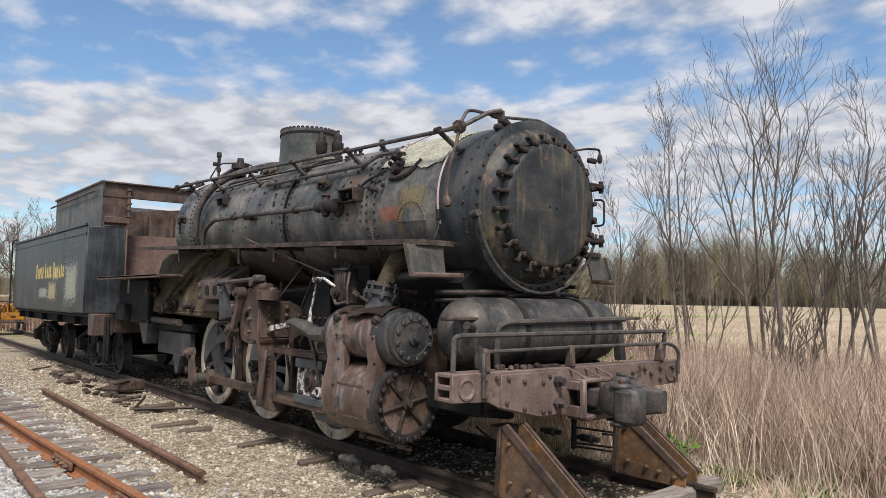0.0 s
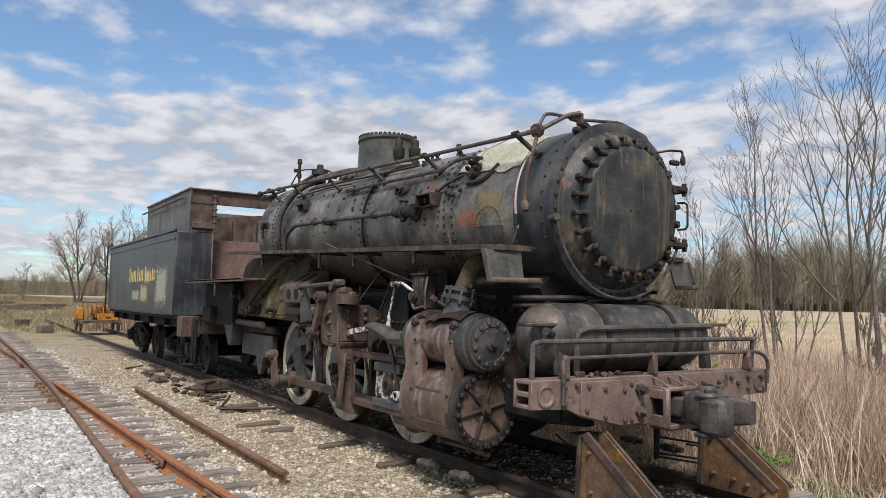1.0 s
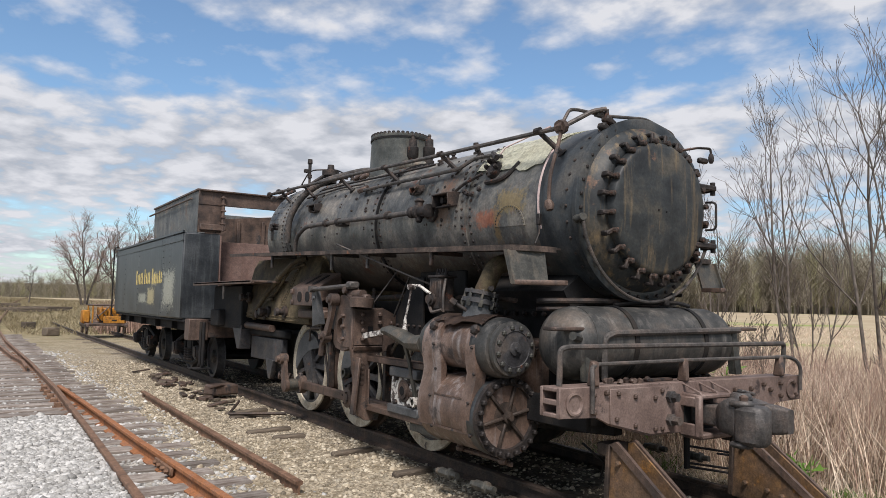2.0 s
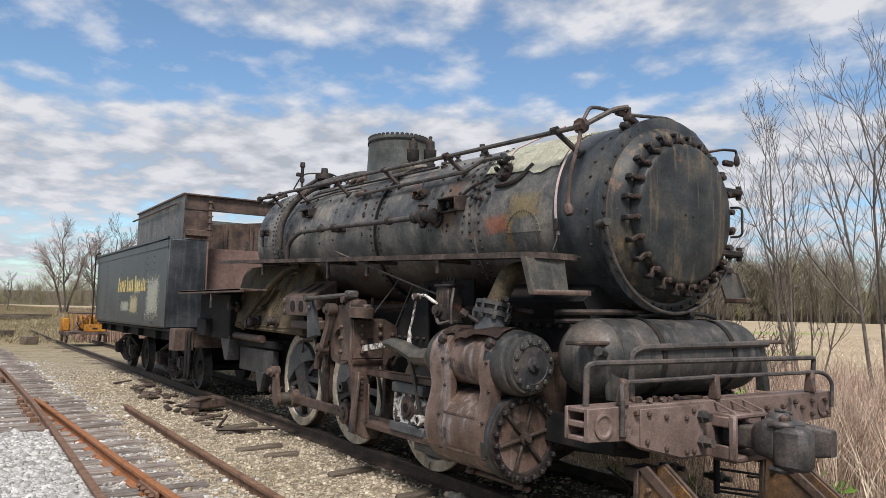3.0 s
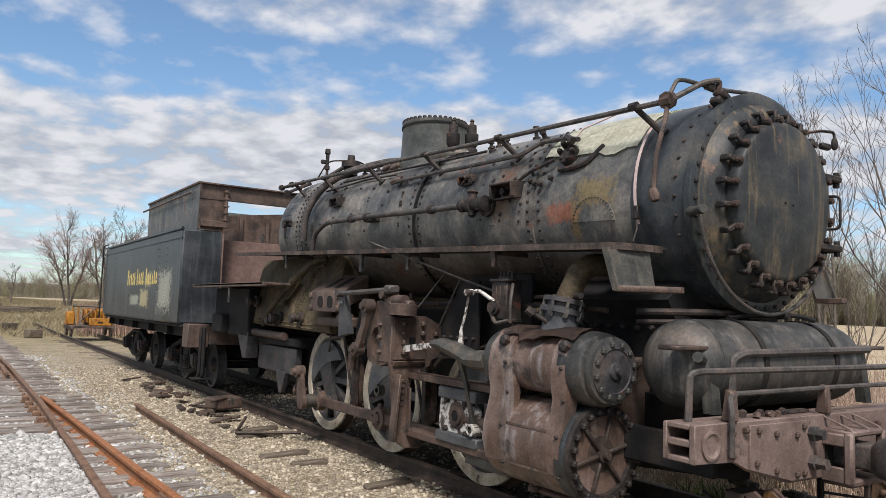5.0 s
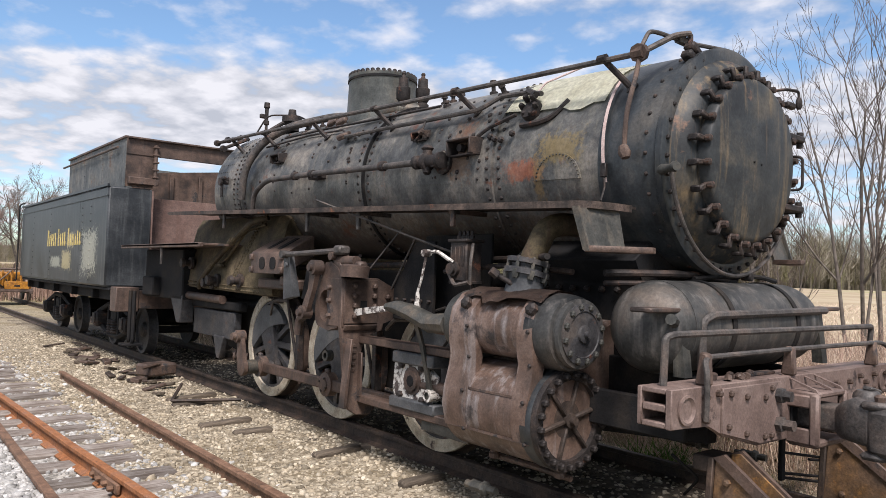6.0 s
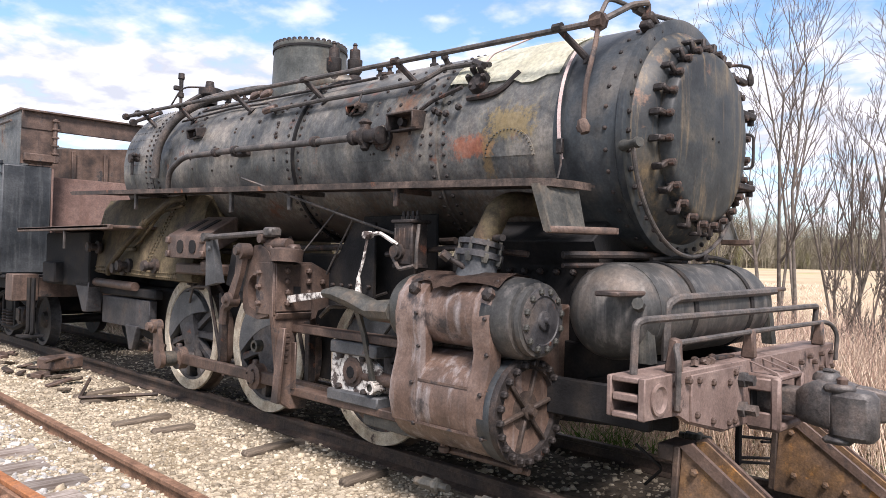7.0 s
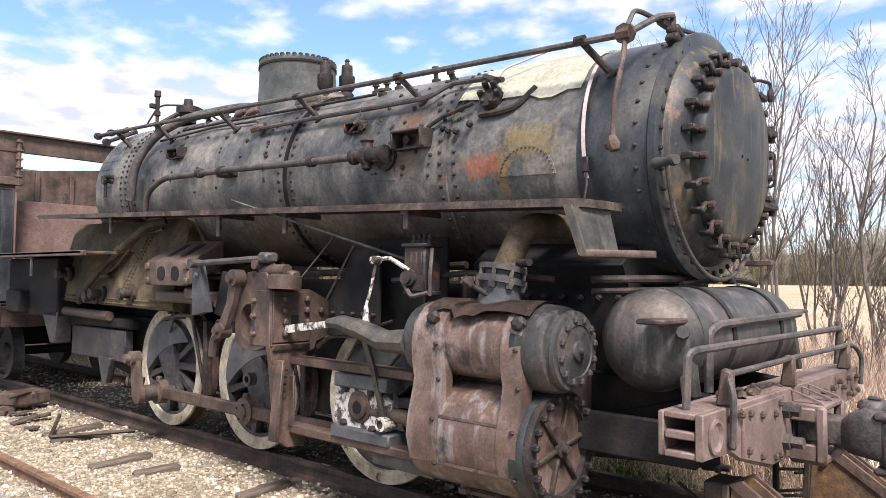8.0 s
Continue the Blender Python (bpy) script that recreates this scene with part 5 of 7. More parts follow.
box(bm, (-1.42, 3.27, 1.765), (0.13, 0.12, 0.085), None, 0.02)
part("reach_rod", bm, M_pipe, loco)
bm = B()
loops(bm, [[(-1.40, 4.24, 1.74), (-1.45, 4.24, 1.74), (-1.45, 4.36, 1.74), (-1.40, 4.36, 1.74)], [(-1.32, 4.22, 1.30), (-1.40, 4.22, 1.30), (-1.40, 4.44, 1.26), (-1.32, 4.44, 1.26)]])
lathe(bm, [(0, 0.028), (0.02, 0.024)], (-1.45, 4.29, 1.62), (-1, 0, 0), 8)
part("reverse_arm", bm, M_weight, loco)
bm = B()
prism(bm, [(3.95, 1.62), (4.12, 1.66), (4.24, 1.28), (3.90, 1.22)], "x", -1.30, -1.26, 0.006)
box(bm, (-1.18, 3.90, 1.25), (0.20, 0.36, 0.26), None, 0.04)
part("arm_shield", bm, M_black, loco)
bm = B()
loops(bm, [[(-1.49, 3.50, 1.60), (-1.55, 3.50, 1.60), (-1.55, 3.62, 1.56), (-1.49, 3.62, 1.56)], [(-1.50, 3.56, 1.40), (-1.545, 3.56, 1.40), (-1.545, 3.65, 1.40), (-1.50, 3.65, 1.40)], [(-1.50, 3.68, 1.16), (-1.545, 3.68, 1.16), (-1.545, 3.79, 1.18), (-1.50, 3.79, 1.18)]])
for y, z, r in ((3.55, 1.60, 0.07), (3.735, 1.17, 0.065)):
    lathe(bm, [(-0.05, r), (0.05, r), (0.055, r * 0.5), (0.085, r * 0.5)], (-1.52, y, z), (-1, 0, 0), 12)
tube(bm, [(-1.48, 3.80, 1.14), (-1.47, 3.93, 1.10), (-1.47, 3.95, 0.94)], 0.045, 8, 0.08)
part("link_hanger", bm, M_rust, loco)
bm = B()
lathe(bm, [(-0.02, 0.03), (-0.02, 0.055), (0.05, 0.055), (0.05, 0.03)], (-1.25, 3.71, 0.75), (-1, 0, 0), 14, False, False)
part("open_bush", bm, M_grey, loco)
# lubricator with its linkage
bm = B()
box(bm, (-1.12, 1.87, 1.68), (0.17, 0.20, 0.32), None, 0.012)
lub = part("lubricator", bm, M_cast, loco, "small dark oil lubricator box")
part("lid", box(B(), (-1.12, 1.87, 1.845), (0.20, 0.23, 0.025), None, 0.006), M_cast, lub)
part("foot", box(B(), (-1.12, 1.87, 1.515), (0.15, 0.24, 0.03), None, 0.006), M_cast, lub)
for k in range(4):
    part("filler_plug", lathe(B(), [(0, 0.022), (0.03, 0.022), (0.035, 0.014), (0.07, 0.012)], (-1.12, 1.80 + 0.05 * k, 1.855), (0, 0, 1), 7), M_cast, lub)
    part("sight_rib", box(B(), (-1.206, 1.80 + 0.05 * k, 1.72), (0.010, 0.016, 0.15), None, 0.004), M_cast, lub)
part("drive_boss", lathe(B(), [(0, 0.06), (0.03, 0.06), (0.035, 0.045), (0.06, 0.045)], (-1.205, 1.90, 1.62), (-1, 0, 0), 12), M_cast, lub)
part("oil_line", tube(B(), [(-1.16, 1.74, 1.82), (-1.20, 1.72, 1.66), (-1.18, 1.74, 1.50)], 0.014, 6, 0.03), M_pipe, lub)
part("oil_line", tube(B(), [(-1.22, 1.97, 1.60), (-1.24, 1.86, 1.49), (-1.2, 1.74, 1.52)], 0.016, 6, 0.03), M_pipe, lub)
bm = B()
tube(bm, [(-1.24, 1.88, 1.67), (-1.30, 2.01, 1.755), (-1.315, 2.12, 1.745)], 0.016, 6, 0.02)
tube(bm, [(-1.315, 2.13, 1.74), (-1.33, 2.16, 1.55), (-1.34, 2.20, 1.42), (-1.35, 2.21, 1.30)], 0.011, 6, 0.03)
lathe(bm, [(-0.035, 0.03), (0.035, 0.03)], (-1.315, 2.135, 1.74), (1, 0, 0), 8)
lathe(bm, [(0, 0.014), (0.08, 0.024), (0.12, 0.03)], (-1.34, 2.20, 1.42), (0, 0, -1), 8)
part("lubricator_arm", bm, M_white, loco, "bent linkage with flaking white paint")
pipe("loose_rod", [(-1.0, 2.9, 2.0), (-1.2, 3.2, 1.55)], 0.008, 5, 0, M_pipe)
pipe("loose_rod", [(-1.30, 4.0, 2.28), (-1.15, 2.45, 1.86), (-1.0, 2.0, 1.72)], 0.011, 5, 0.2, M_pipe)

# reservoir across the front
bm = B()
lathe(bm, [(-1.03, 0.02), (-1.022, 0.10), (-0.995, 0.18), (-0.955, 0.24), (-0.90, 0.28), (-0.84, 0.296), (-0.80, 0.298), (-0.80, 0.302), (0.80, 0.302), (0.80, 0.298), (0.84, 0.296), (0.90, 0.28), (0.955, 0.24), (0.995, 0.18), (1.022, 0.10), (1.03, 0.02)], (-0.06, 0.27, 1.28), (1, 0, 0), 44)
tank = part("air_reservoir", bm, M_res, loco, "grey-brown cylindrical air reservoir across the front")
for x in (-0.42, 0.45):
    part("tank_band", lathe(B(), [(-0.025, 0.300), (-0.025, 0.313), (0.025, 0.313), (0.025, 0.300)], (x, 0.27, 1.28), (1, 0, 0), 44, False, False), M_black, tank)
bm = B()
tube(bm, [(-0.92, 0.12, 1.30), (-1.02, 0.02, 1.33), (-1.12, -0.02, 1.35)], 0.035, 8, 0.05)
part("tank_elbow", bm, M_grey, tank)
for sx in (-1, 1):
    bm = B()
    box(bm, (sx * 1.05, 0.10, 1.40), (0.42, 0.16, 0.03), None, 0.008)
    plank = part("foot_plank", bm, M_rust, loco)
    bm = B()
    loops(bm, [[(sx * 0.92 + a, 0.02 + b, 0.99) for a, b in ((-0.04, -0.04), (0.04, -0.04), (0.04, 0.04), (-0.04, 0.04))], [(sx * 0.92 + a, 0.06 + b, 1.385) for a, b in ((-0.04, -0.03), (0.04, -0.03), (0.04, 0.03), (-0.04, 0.03))]])
    part("plank_post", bm, M_grey, loco)
bm = B()
tube(bm, [(-0.78, -0.02, 1.0), (-0.78, -0.02, 1.33), (-0.70, -0.04, 1.37), (0.62, -0.04, 1.39), (0.95, 0.0, 1.39)], 0.028, 8, 0.05)
part("tank_guard_rail", bm, M_pipe, loco)
bm = B()
box(bm, (0, 0.55, 1.62), (0.9, 0.10, 0.06), None, 0.01)
tube(bm, [(-0.95, 0.62, 1.62), (-0.5, 0.4, 1.63), (0.3, 0.36, 1.63)], 0.025, 8, 0.05)
tube(bm, [(-0.95, 0.62, 1.55), (-0.6, 0.45, 1.56), (0.2, 0.40, 1.57)], 0.018, 8, 0.05)
part("brake_pipe", bm, M_cast, loco)

# pilot beam
beam_pl = [(-1.47, 0.99), (-1.47, 0.77), (-1.10, 0.765), (-0.96, 0.69), (-0.55, 0.585), (0.55, 0.585), (0.96, 0.69), (1.10, 0.765), (1.47, 0.77), (1.47, 0.99)]
bm = B()
prism(bm, beam_pl, "y", -0.27, -0.23, 0.006)
beam = part("pilot_beam", bm, M_beam, loco, "red-brown pilot beam with open box ends")
part("beam_flange", box(B(), (0, -0.151, 0.973), (2.93, 0.155, 0.03), None, 0.006), M_beam, beam)
part("beam_flange", box(B(), (0, -0.151, 0.787), (2.93, 0.155, 0.03), None, 0.006), M_beam, beam)
part("beam_back", box(B(), (0, -0.057, 0.88), (2.93, 0.03, 0.215), None, 0.006), M_beam, beam)
for sx in (-1, 1):
    part("end_rib", box(B(), (sx * 1.44, -0.151, 0.88), (0.045, 0.15, 0.04), None, 0.006), M_beam, beam)
    part("push_pocket", lathe(B(), [(0, 0.085), (-0.012, 0.085), (-0.014, 0.07), (0.004, 0.05), (0.012, 0.0)], (sx * 1.33, -0.272, 0.87), (0, 1, 0), 24), M_beam, beam)
studs("beam_bolt", [((x, -0.27, z), (0, -1, 0)) for x, z in ((-1.15, 0.93), (-1.15, 0.80), (-1.02, 0.94), (-0.9, 0.93), (-0.92, 0.74), (-0.72, 0.9), (-0.72, 0.68), (-0.5, 0.88), (-0.5, 0.64), (-0.42, 0.93), (0.72, 0.9), (0.9, 0.93), (1.0, 0.88), (1.15, 0.93), (1.15, 0.82), (1.35, 0.93), (1.38, 0.82), (-0.42, 0.64), (0.5, 0.9))], 0.02, 0.03, M_rust, beam)
bm = B()
prism(bm, [(-0.98, 0.965), (-0.30, 0.965), (-0.30, 0.60), (-0.55, 0.60), (-0.98, 0.705)], "y", -0.285, -0.268, 0.004)
part("face_plate", bm, M_beam, beam)
random.seed(21)
studs("scrap_nut", [((random.uniform(-0.95, -0.35), random.uniform(-0.22, -0.1), 0.992), (random.uniform(-0.6, 0.6), random.uniform(-0.6, 0.6), 1)) for k in range(9)], 0.024, 0.03, M_rust, beam)
part("scrap_strip", box(B(), (-0.3, -0.14, 1.0), (0.3, 0.06, 0.02), None, 0.004), M_rust, beam)
for sx in (-1, 1):
    bm = B()
    prism(bm, [(0.1, 0.95), (0.62, 0.80), (0.62, 0.55), (0.1, 0.60)], "x", sx * 0.62 - 0.04, sx * 0.62 + 0.04, 0.01)
    box(bm, (sx * 0.95, 0.42, 0.72), (0.05, 0.9, 0.24), None, 0.01)
    part("beam_bracket", bm, M_black, loco)
# rails above the beam
bm = B()
tube(bm, [(-1.36, -0.14, 0.99), (-1.36, -0.15, 1.26), (-1.30, -0.17, 1.275), (1.36, -0.17, 1.275), (1.40, -0.16, 1.26), (1.40, -0.14, 1.0)], 0.022, 8, 0.06)
part("front_handrail", bm, M_pipe, loco, "bent pipe handrail over the pilot beam")
bm = B()
tube(bm, [(-1.18, -0.30, 0.80), (-1.19, -0.31, 1.06), (-1.17, -0.28, 1.13), (-1.10, -0.26, 1.15), (0.0, -0.26, 1.16), (1.30, -0.26, 1.16), (1.40, -0.28, 1.13), (1.42, -0.31, 1.06), (1.42, -0.30, 0.86)], 0.017, 8, 0.05)
lift = part("uncoupling_rod", bm, M_pipe, loco, "thin uncoupling rod on brackets")
for x in (-1.12, -0.12, 1.18):
    bm = B()
    prism(bm, [(-0.20, 0.99), (-0.29, 0.99), (-0.28, 1.17), (-0.23, 1.18)], "x", x - 0.03, x + 0.03, 0.01)
    part("rod_bracket", bm, M_rust, lift)
# coupler pocket, yoke braces and coupler
bm = B()
box(bm, (0.03, -0.36, 0.885), (0.40, 0.20, 0.04), None, 0.012)
box(bm, (0.03, -0.36, 0.575), (0.40, 0.20, 0.05), None, 0.015)
box(bm, (-0.17, -0.44, 0.73), (0.05, 0.06, 0.33), None, 0.015)
box(bm, (0.23, -0.44, 0.73), (0.05, 0.06, 0.33), None, 0.015)
box(bm, (-0.17, -0.34, 0.62), (0.03, 0.16, 0.10), None, 0.01)
box(bm, (-0.17, -0.34, 0.84), (0.03, 0.16, 0.08), None, 0.01)
pocket = part("coupler_pocket", bm, M_beam, loco, "red-brown coupler pocket casting")
part("pocket_back", box(B(), (0.03, -0.278, 0.73), (0.36, 0.012, 0.27), None, 0.003), M_black, pocket)
for x in (-0.15, 0.05, 0.20):
    bm = B()
    loops(bm, [[(x - 0.012, -0.20, 1.0), (x + 0.012, -0.20, 1.0), (x + 0.012, -0.24, 0.985), (x - 0.012, -0.24, 0.985)], [(x - 0.012, -0.44, 0.92), (x + 0.012, -0.44, 0.92), (x + 0.012, -0.46, 0.89), (x - 0.012, -0.46, 0.89)]])
    part("brace_rib", bm, M_beam, pocket)
part("pocket_bolt", lathe(B(), [(0, 0.05), (0.05, 0.05), (0.055, 0.035), (0.12, 0.035)], (-0.33, -0.27, 0.70), (0, -1, 0), 6), M_coupler, pocket)
part("pocket_bolt", lathe(B(), [(0, 0.05), (0.05, 0.05), (0.055, 0.035), (0.10, 0.035)], (-0.33, -0.27, 0.88), (0, -1, 0), 6), M_coupler, pocket)


def coupler_section(y, x0, x1, z0, z1, r):
    """Rounded rectangle across the coupler at y."""
    out = []
    for cx, cz, a0 in ((x1 - r, z1 - r, 0), (x0 + r, z1 - r, 90), (x0 + r, z0 + r, 180), (x1 - r, z0 + r, 270)):
        out += [(cx + r * math.cos(radians(a0 + k * 30)), y, cz + r * math.sin(radians(a0 + k * 30))) for k in range(4)]
    return out


bm = B()
loops(bm, [coupler_section(-0.28, -0.07, 0.13, 0.66, 0.82, 0.02), coupler_section(-0.52, -0.07, 0.13, 0.66, 0.82, 0.02), coupler_section(-0.56, -0.11, 0.18, 0.63, 0.86, 0.05), coupler_section(-0.64, -0.15, 0.23, 0.62, 0.90, 0.07), coupler_section(-0.74, -0.16, 0.25, 0.61, 0.88, 0.06), coupler_section(-0.80, -0.12, 0.25, 0.61, 0.86, 0.05)])
loops(bm, [coupler_section(-0.76, 0.12, 0.25, 0.62, 0.86, 0.03), coupler_section(-0.86, 0.16, 0.27, 0.63, 0.85, 0.03), coupler_section(-0.96, 0.19, 0.27, 0.65, 0.83, 0.02)])
coup = part("coupler", bm, M_coupler, loco, "worn grey-brown automatic coupler")
bm = B()
prism(bm, [(-0.15, -0.72), (-0.02, -0.74), (0.05, -0.80), (0.06, -0.88), (0.0, -0.96), (-0.08, -0.99), (-0.16, -0.97), (-0.19, -0.90), (-0.185, -0.80)], "z", 0.575, 0.86, 0.03)
kn = part("knuckle", bm, M_coupler, coup)
bm = B()
prism(bm, [(-0.17, -0.70), (-0.05, -0.70), (-0.02, -0.80), (-0.06, -0.86), (-0.14, -0.86), (-0.18, -0.80)], "z", 0.845, 0.895, 0.018)
part("knuckle_lug", bm, M_coupler, coup)
bm = B()
prism(bm, [(-0.17, -0.70), (-0.05, -0.70), (-0.02, -0.80), (-0.06, -0.86), (-0.14, -0.86), (-0.18, -0.80)], "z", 0.545, 0.59, 0.018)
part("knuckle_lug", bm, M_coupler, coup)
part("knuckle_pin", lathe(B(), [(0, 0.03), (0.03, 0.034), (0.045, 0.015)], (-0.10, -0.79, 0.893), (0, 0, 1), 8), M_rust, coup)
bm = B()
lathe(bm, [(0, 0.085), (0.03, 0.08), (0.05, 0.06), (0.055, 0.0)], (0.05, -0.66, 0.885), (0, 0, 1), 12)
box(bm, (0.10, -0.67, 0.935), (0.16, 0.06, 0.025), Matrix.Rotation(radians(12), 3, "Y"), 0.008)
part("lock_lifter", bm, M_coupler, coup)
# iron bars left under the beam
for x0, z0, x1, z1 in ((0.10, 0.43, 0.80, 0.30), (0.50, 0.33, 0.80, 0.28), (0.10, 0.29, 0.80, 0.16), (0.10, 0.26, 0.80, 0.12)):
    pipe("under_bar", [(x0, -0.1, z0), (x1, -0.1, z1)], 0.011, 6, 0, M_black)
part("bar_hanger", box(B(), (0.10, -0.1, 0.45), (0.05, 0.03, 0.42), None, 0.005), M_black, loco)
pipe("hanging_rod", [(-0.65, 0.0, 0.50), (-0.5, -0.1, 0.42), (-0.2, 0.1, 0.40)], 0.012, 5, 0.05, M_black)
pipe("hanging_rod", [(-0.9, 0.1, 0.5), (-0.75, 0.0, 0.35), (-0.6, 0.2, 0.18)], 0.01, 5, 0.05, M_black)
# cab deck that is left behind the boiler
bm = B()
box(bm, (-1.05, 8.2, 1.86), (0.95, 3.3, 0.03), None, 0.004)
box(bm, (-1.5, 8.2, 1.85), (0.05, 3.4, 0.055), None, 0.006)
deck = part("cab_deck", bm, M_rust, loco, "rusted remains of the cab deck")
# black boxes added below the deck in place of the deep shade there
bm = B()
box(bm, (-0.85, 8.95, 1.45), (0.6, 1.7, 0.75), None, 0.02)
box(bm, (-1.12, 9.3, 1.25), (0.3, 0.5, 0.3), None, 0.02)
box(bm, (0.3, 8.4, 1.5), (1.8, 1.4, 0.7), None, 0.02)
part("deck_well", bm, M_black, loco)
bm = B()
box(bm, (-1.5, 8.0, 1.72), (0.025, 0.03, 0.26), None, 0.003)
part("deck_hanger", bm, M_pipe, deck)

# brake hangers, sand pipes and springs between the wheels
for yc in AXLES:
    for sx in (-1, 1):
        bm = B()
        prism(bm, [(yc - 0.76, 1.15), (yc - 0.69, 1.15), (yc - 0.70, 0.40), (yc - 0.77, 0.40)], "x", sx * 0.80 - 0.04, sx * 0.80 + 0.04, 0.008)
        hang = part("brake_hanger", bm, M_cast, loco)
        bm = B()
        arc = [(yc - math.cos(radians(k)) * 0.685, 0.648 + math.sin(radians(k)) * 0.685) for k in range(-22, 23, 6)]
        arc2 = [(yc - math.cos(radians(k)) * 0.755, 0.648 + math.sin(radians(k)) * 0.755) for k in range(22, -23, -6)]
        prism(bm, arc + arc2, "x", sx * 0.73 - 0.05, sx * 0.73 + 0.05, 0.006)
        part("brake_shoe", bm, M_rust, hang)
    pipe("sand_delivery_pipe", [(-0.86, yc - 0.45, 1.75), (-0.88, yc - 0.55, 1.2), (-0.78, yc - 0.73, 0.25)], 0.018, 6, 0.1, M_cast)
for yc in AXLES[:2]:
    bm = B()
    for k in range(7):
        box(bm, (-0.62, yc, 1.34 + 0.028 * k), (0.10, 1.0 - 0.12 * k, 0.024), None, 0.004)
    part("leaf_spring", bm, M_cast, loco)
# belly pipes and waist sheet behind the lubricator
pipe("belly_pipe", [(-0.60, 1.9, 1.72), (-0.72, 3.2, 1.66), (-0.74, 5.3, 1.60)], 0.03, 8, 0.1, M_cast)
pipe("belly_pipe", [(-0.95, 0.9, 1.62), (-1.0, 1.5, 1.66), (-0.98, 2.3, 1.60)], 0.022, 7, 0.1, M_cast)
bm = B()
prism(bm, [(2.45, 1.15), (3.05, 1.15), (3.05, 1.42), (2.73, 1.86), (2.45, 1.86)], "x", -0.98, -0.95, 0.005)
sheet = part("waist_sheet", bm, M_black, loco, "black waist sheet with a slanted edge")
studs("sheet_bolt", [((-0.985, 2.5 + 0.12 * k, 1.33), (-1, 0, 0)) for k in range(5)], 0.02, 0.018, M_cast, sheet)
pipe("stay_rod", [(-1.0, 3.06, 1.42), (-1.0, 2.72, 1.88)], 0.010, 5, 0, M_pipe)
studs("saddle_bolt", [((-0.62, 0.62 + 0.14 * k, 1.50), (-1, 0, 0.3)) for k in range(8)], 0.024, 0.022, M_cast, loco)
# hose and clutter over the reservoir
pipe("air_hose", [(-0.30, 0.35, 1.60), (0.1, 0.30, 1.635), (0.35, 0.2, 1.63), (0.42, 0.12, 1.60)], 0.018, 7, 0.1, M_black)
part("hose_clamp", box(B(), (0.22, 0.24, 1.63), (0.06, 0.08, 0.06), None, 0.01), M_cast, loco)
# drain cocks under the cylinder
bm = B()
tube(bm, [(-1.12, 0.72, 0.235), (-1.14, 0.95, 0.25), (-1.12, 1.5, 0.24)], 0.022, 7, 0.05)
for y in (0.78, 1.42):
    lathe(bm, [(0, 0.03), (0.05, 0.03), (0.06, 0.04), (0.09, 0.04), (0.10, 0.02)], (-1.17, y, 0.33), (0, 0, -1), 8)
part("drain_cock", bm, M_rust, loco)
# loose clutter behind the valve gear
random.seed(31)
for k in range(9):
    y = 2.0 + 0.42 * k
    z = random.uniform(1.1, 1.45)
    pipe("frame_pipe", [(-0.86, y, z), (-0.90 - 0.05 * random.random(), y + 0.25, z + random.uniform(-0.12, 0.12)), (-0.84, y + 0.5, z - random.uniform(0, 0.3))], random.uniform(0.012, 0.022), 6, 0.06, random.choice((M_pipe, M_cast, M_rust)))
for k in range(6):
    y = 2.1 + 0.9 * k
    bm = B()
    box(bm, (-0.80, y, 1.24 + 0.1 * (k % 2)), (0.12, 0.26, 0.16), None, 0.02)
    lathe(bm, [(0, 0.05), (0.04, 0.05), (0.05, 0.03), (0.09, 0.028)], (-0.86, y, 1.24 + 0.1 * (k % 2)), (-1, 0, 0), 8)
    part("frame_block", bm, M_rust if k % 2 else M_cast, loco)


# ---- the tender ----
tender = thing("tender", "black tender with worn gold lettering and rusted coal bunker", "tender")
TX, TY0, TY1, TZ0, TZ1 = 1.6, 10.5, 18.1, 1.18, 2.88
bm = B()
box(bm, (0, (TY0 + TY1) / 2 + 0.9, (TZ0 + TZ1) / 2), (2 * TX, TY1 - TY0 - 1.8, TZ1 - TZ0), None, 0.0)
bmesh.ops.bevel(bm, geom=bm.edges[:], offset=0.04, segments=2, affect="EDGES")
for sx in (-1, 1):
    box(bm, (sx * 1.24, TY0 + 0.93, (TZ0 + TZ1) / 2), (0.716, 1.9, TZ1 - TZ0 - 0.008), None, 0.03)
tank_body = part("water_tank", bm, M_tender, tender, "black riveted water tank with flaking paint")
bm = B()
for sx in (-1, 1):
    prism(bm, [(TY0 - 0.02, TZ1 - 0.17), (TY1 + 0.02, TZ1 - 0.17), (TY1 + 0.02, TZ1 - 0.15), (TY0 - 0.02, TZ1 - 0.15)], "x", sx * TX, sx * (TX + 0.014))
    prism(bm, [(TY0 - 0.02, TZ1 - 0.01), (TY1 + 0.02, TZ1 - 0.01), (TY1 + 0.02, TZ1 + 0.03), (TY0 - 0.02, TZ1 + 0.03)], "x", sx * (TX - 0.02), sx * (TX + 0.02))
part("tank_beading", bm, M_tender, tank_body)
bm = B()
for y in (11.55, 12.15, 14.8, 16.6):
    for k in range(12):
        dome_rivet(bm, (-TX, y, TZ0 + 0.1 + 0.13 * k), (-1, 0, 0), 0.016)
for k in range(26):
    dome_rivet(bm, (-TX + 0.66, TY0 - 0.002, TZ0 + 0.06 + 0.06 * k), (0, -1, 0), 0.014)
for k in range(11):
    dome_rivet(bm, (-TX + 0.04 + 0.06 * k, TY0 - 0.002, TZ1 - 0.16), (0, -1, 0), 0.014)
tagged(part("rivets", bm, M_tender, tank_body), kind="stuff")
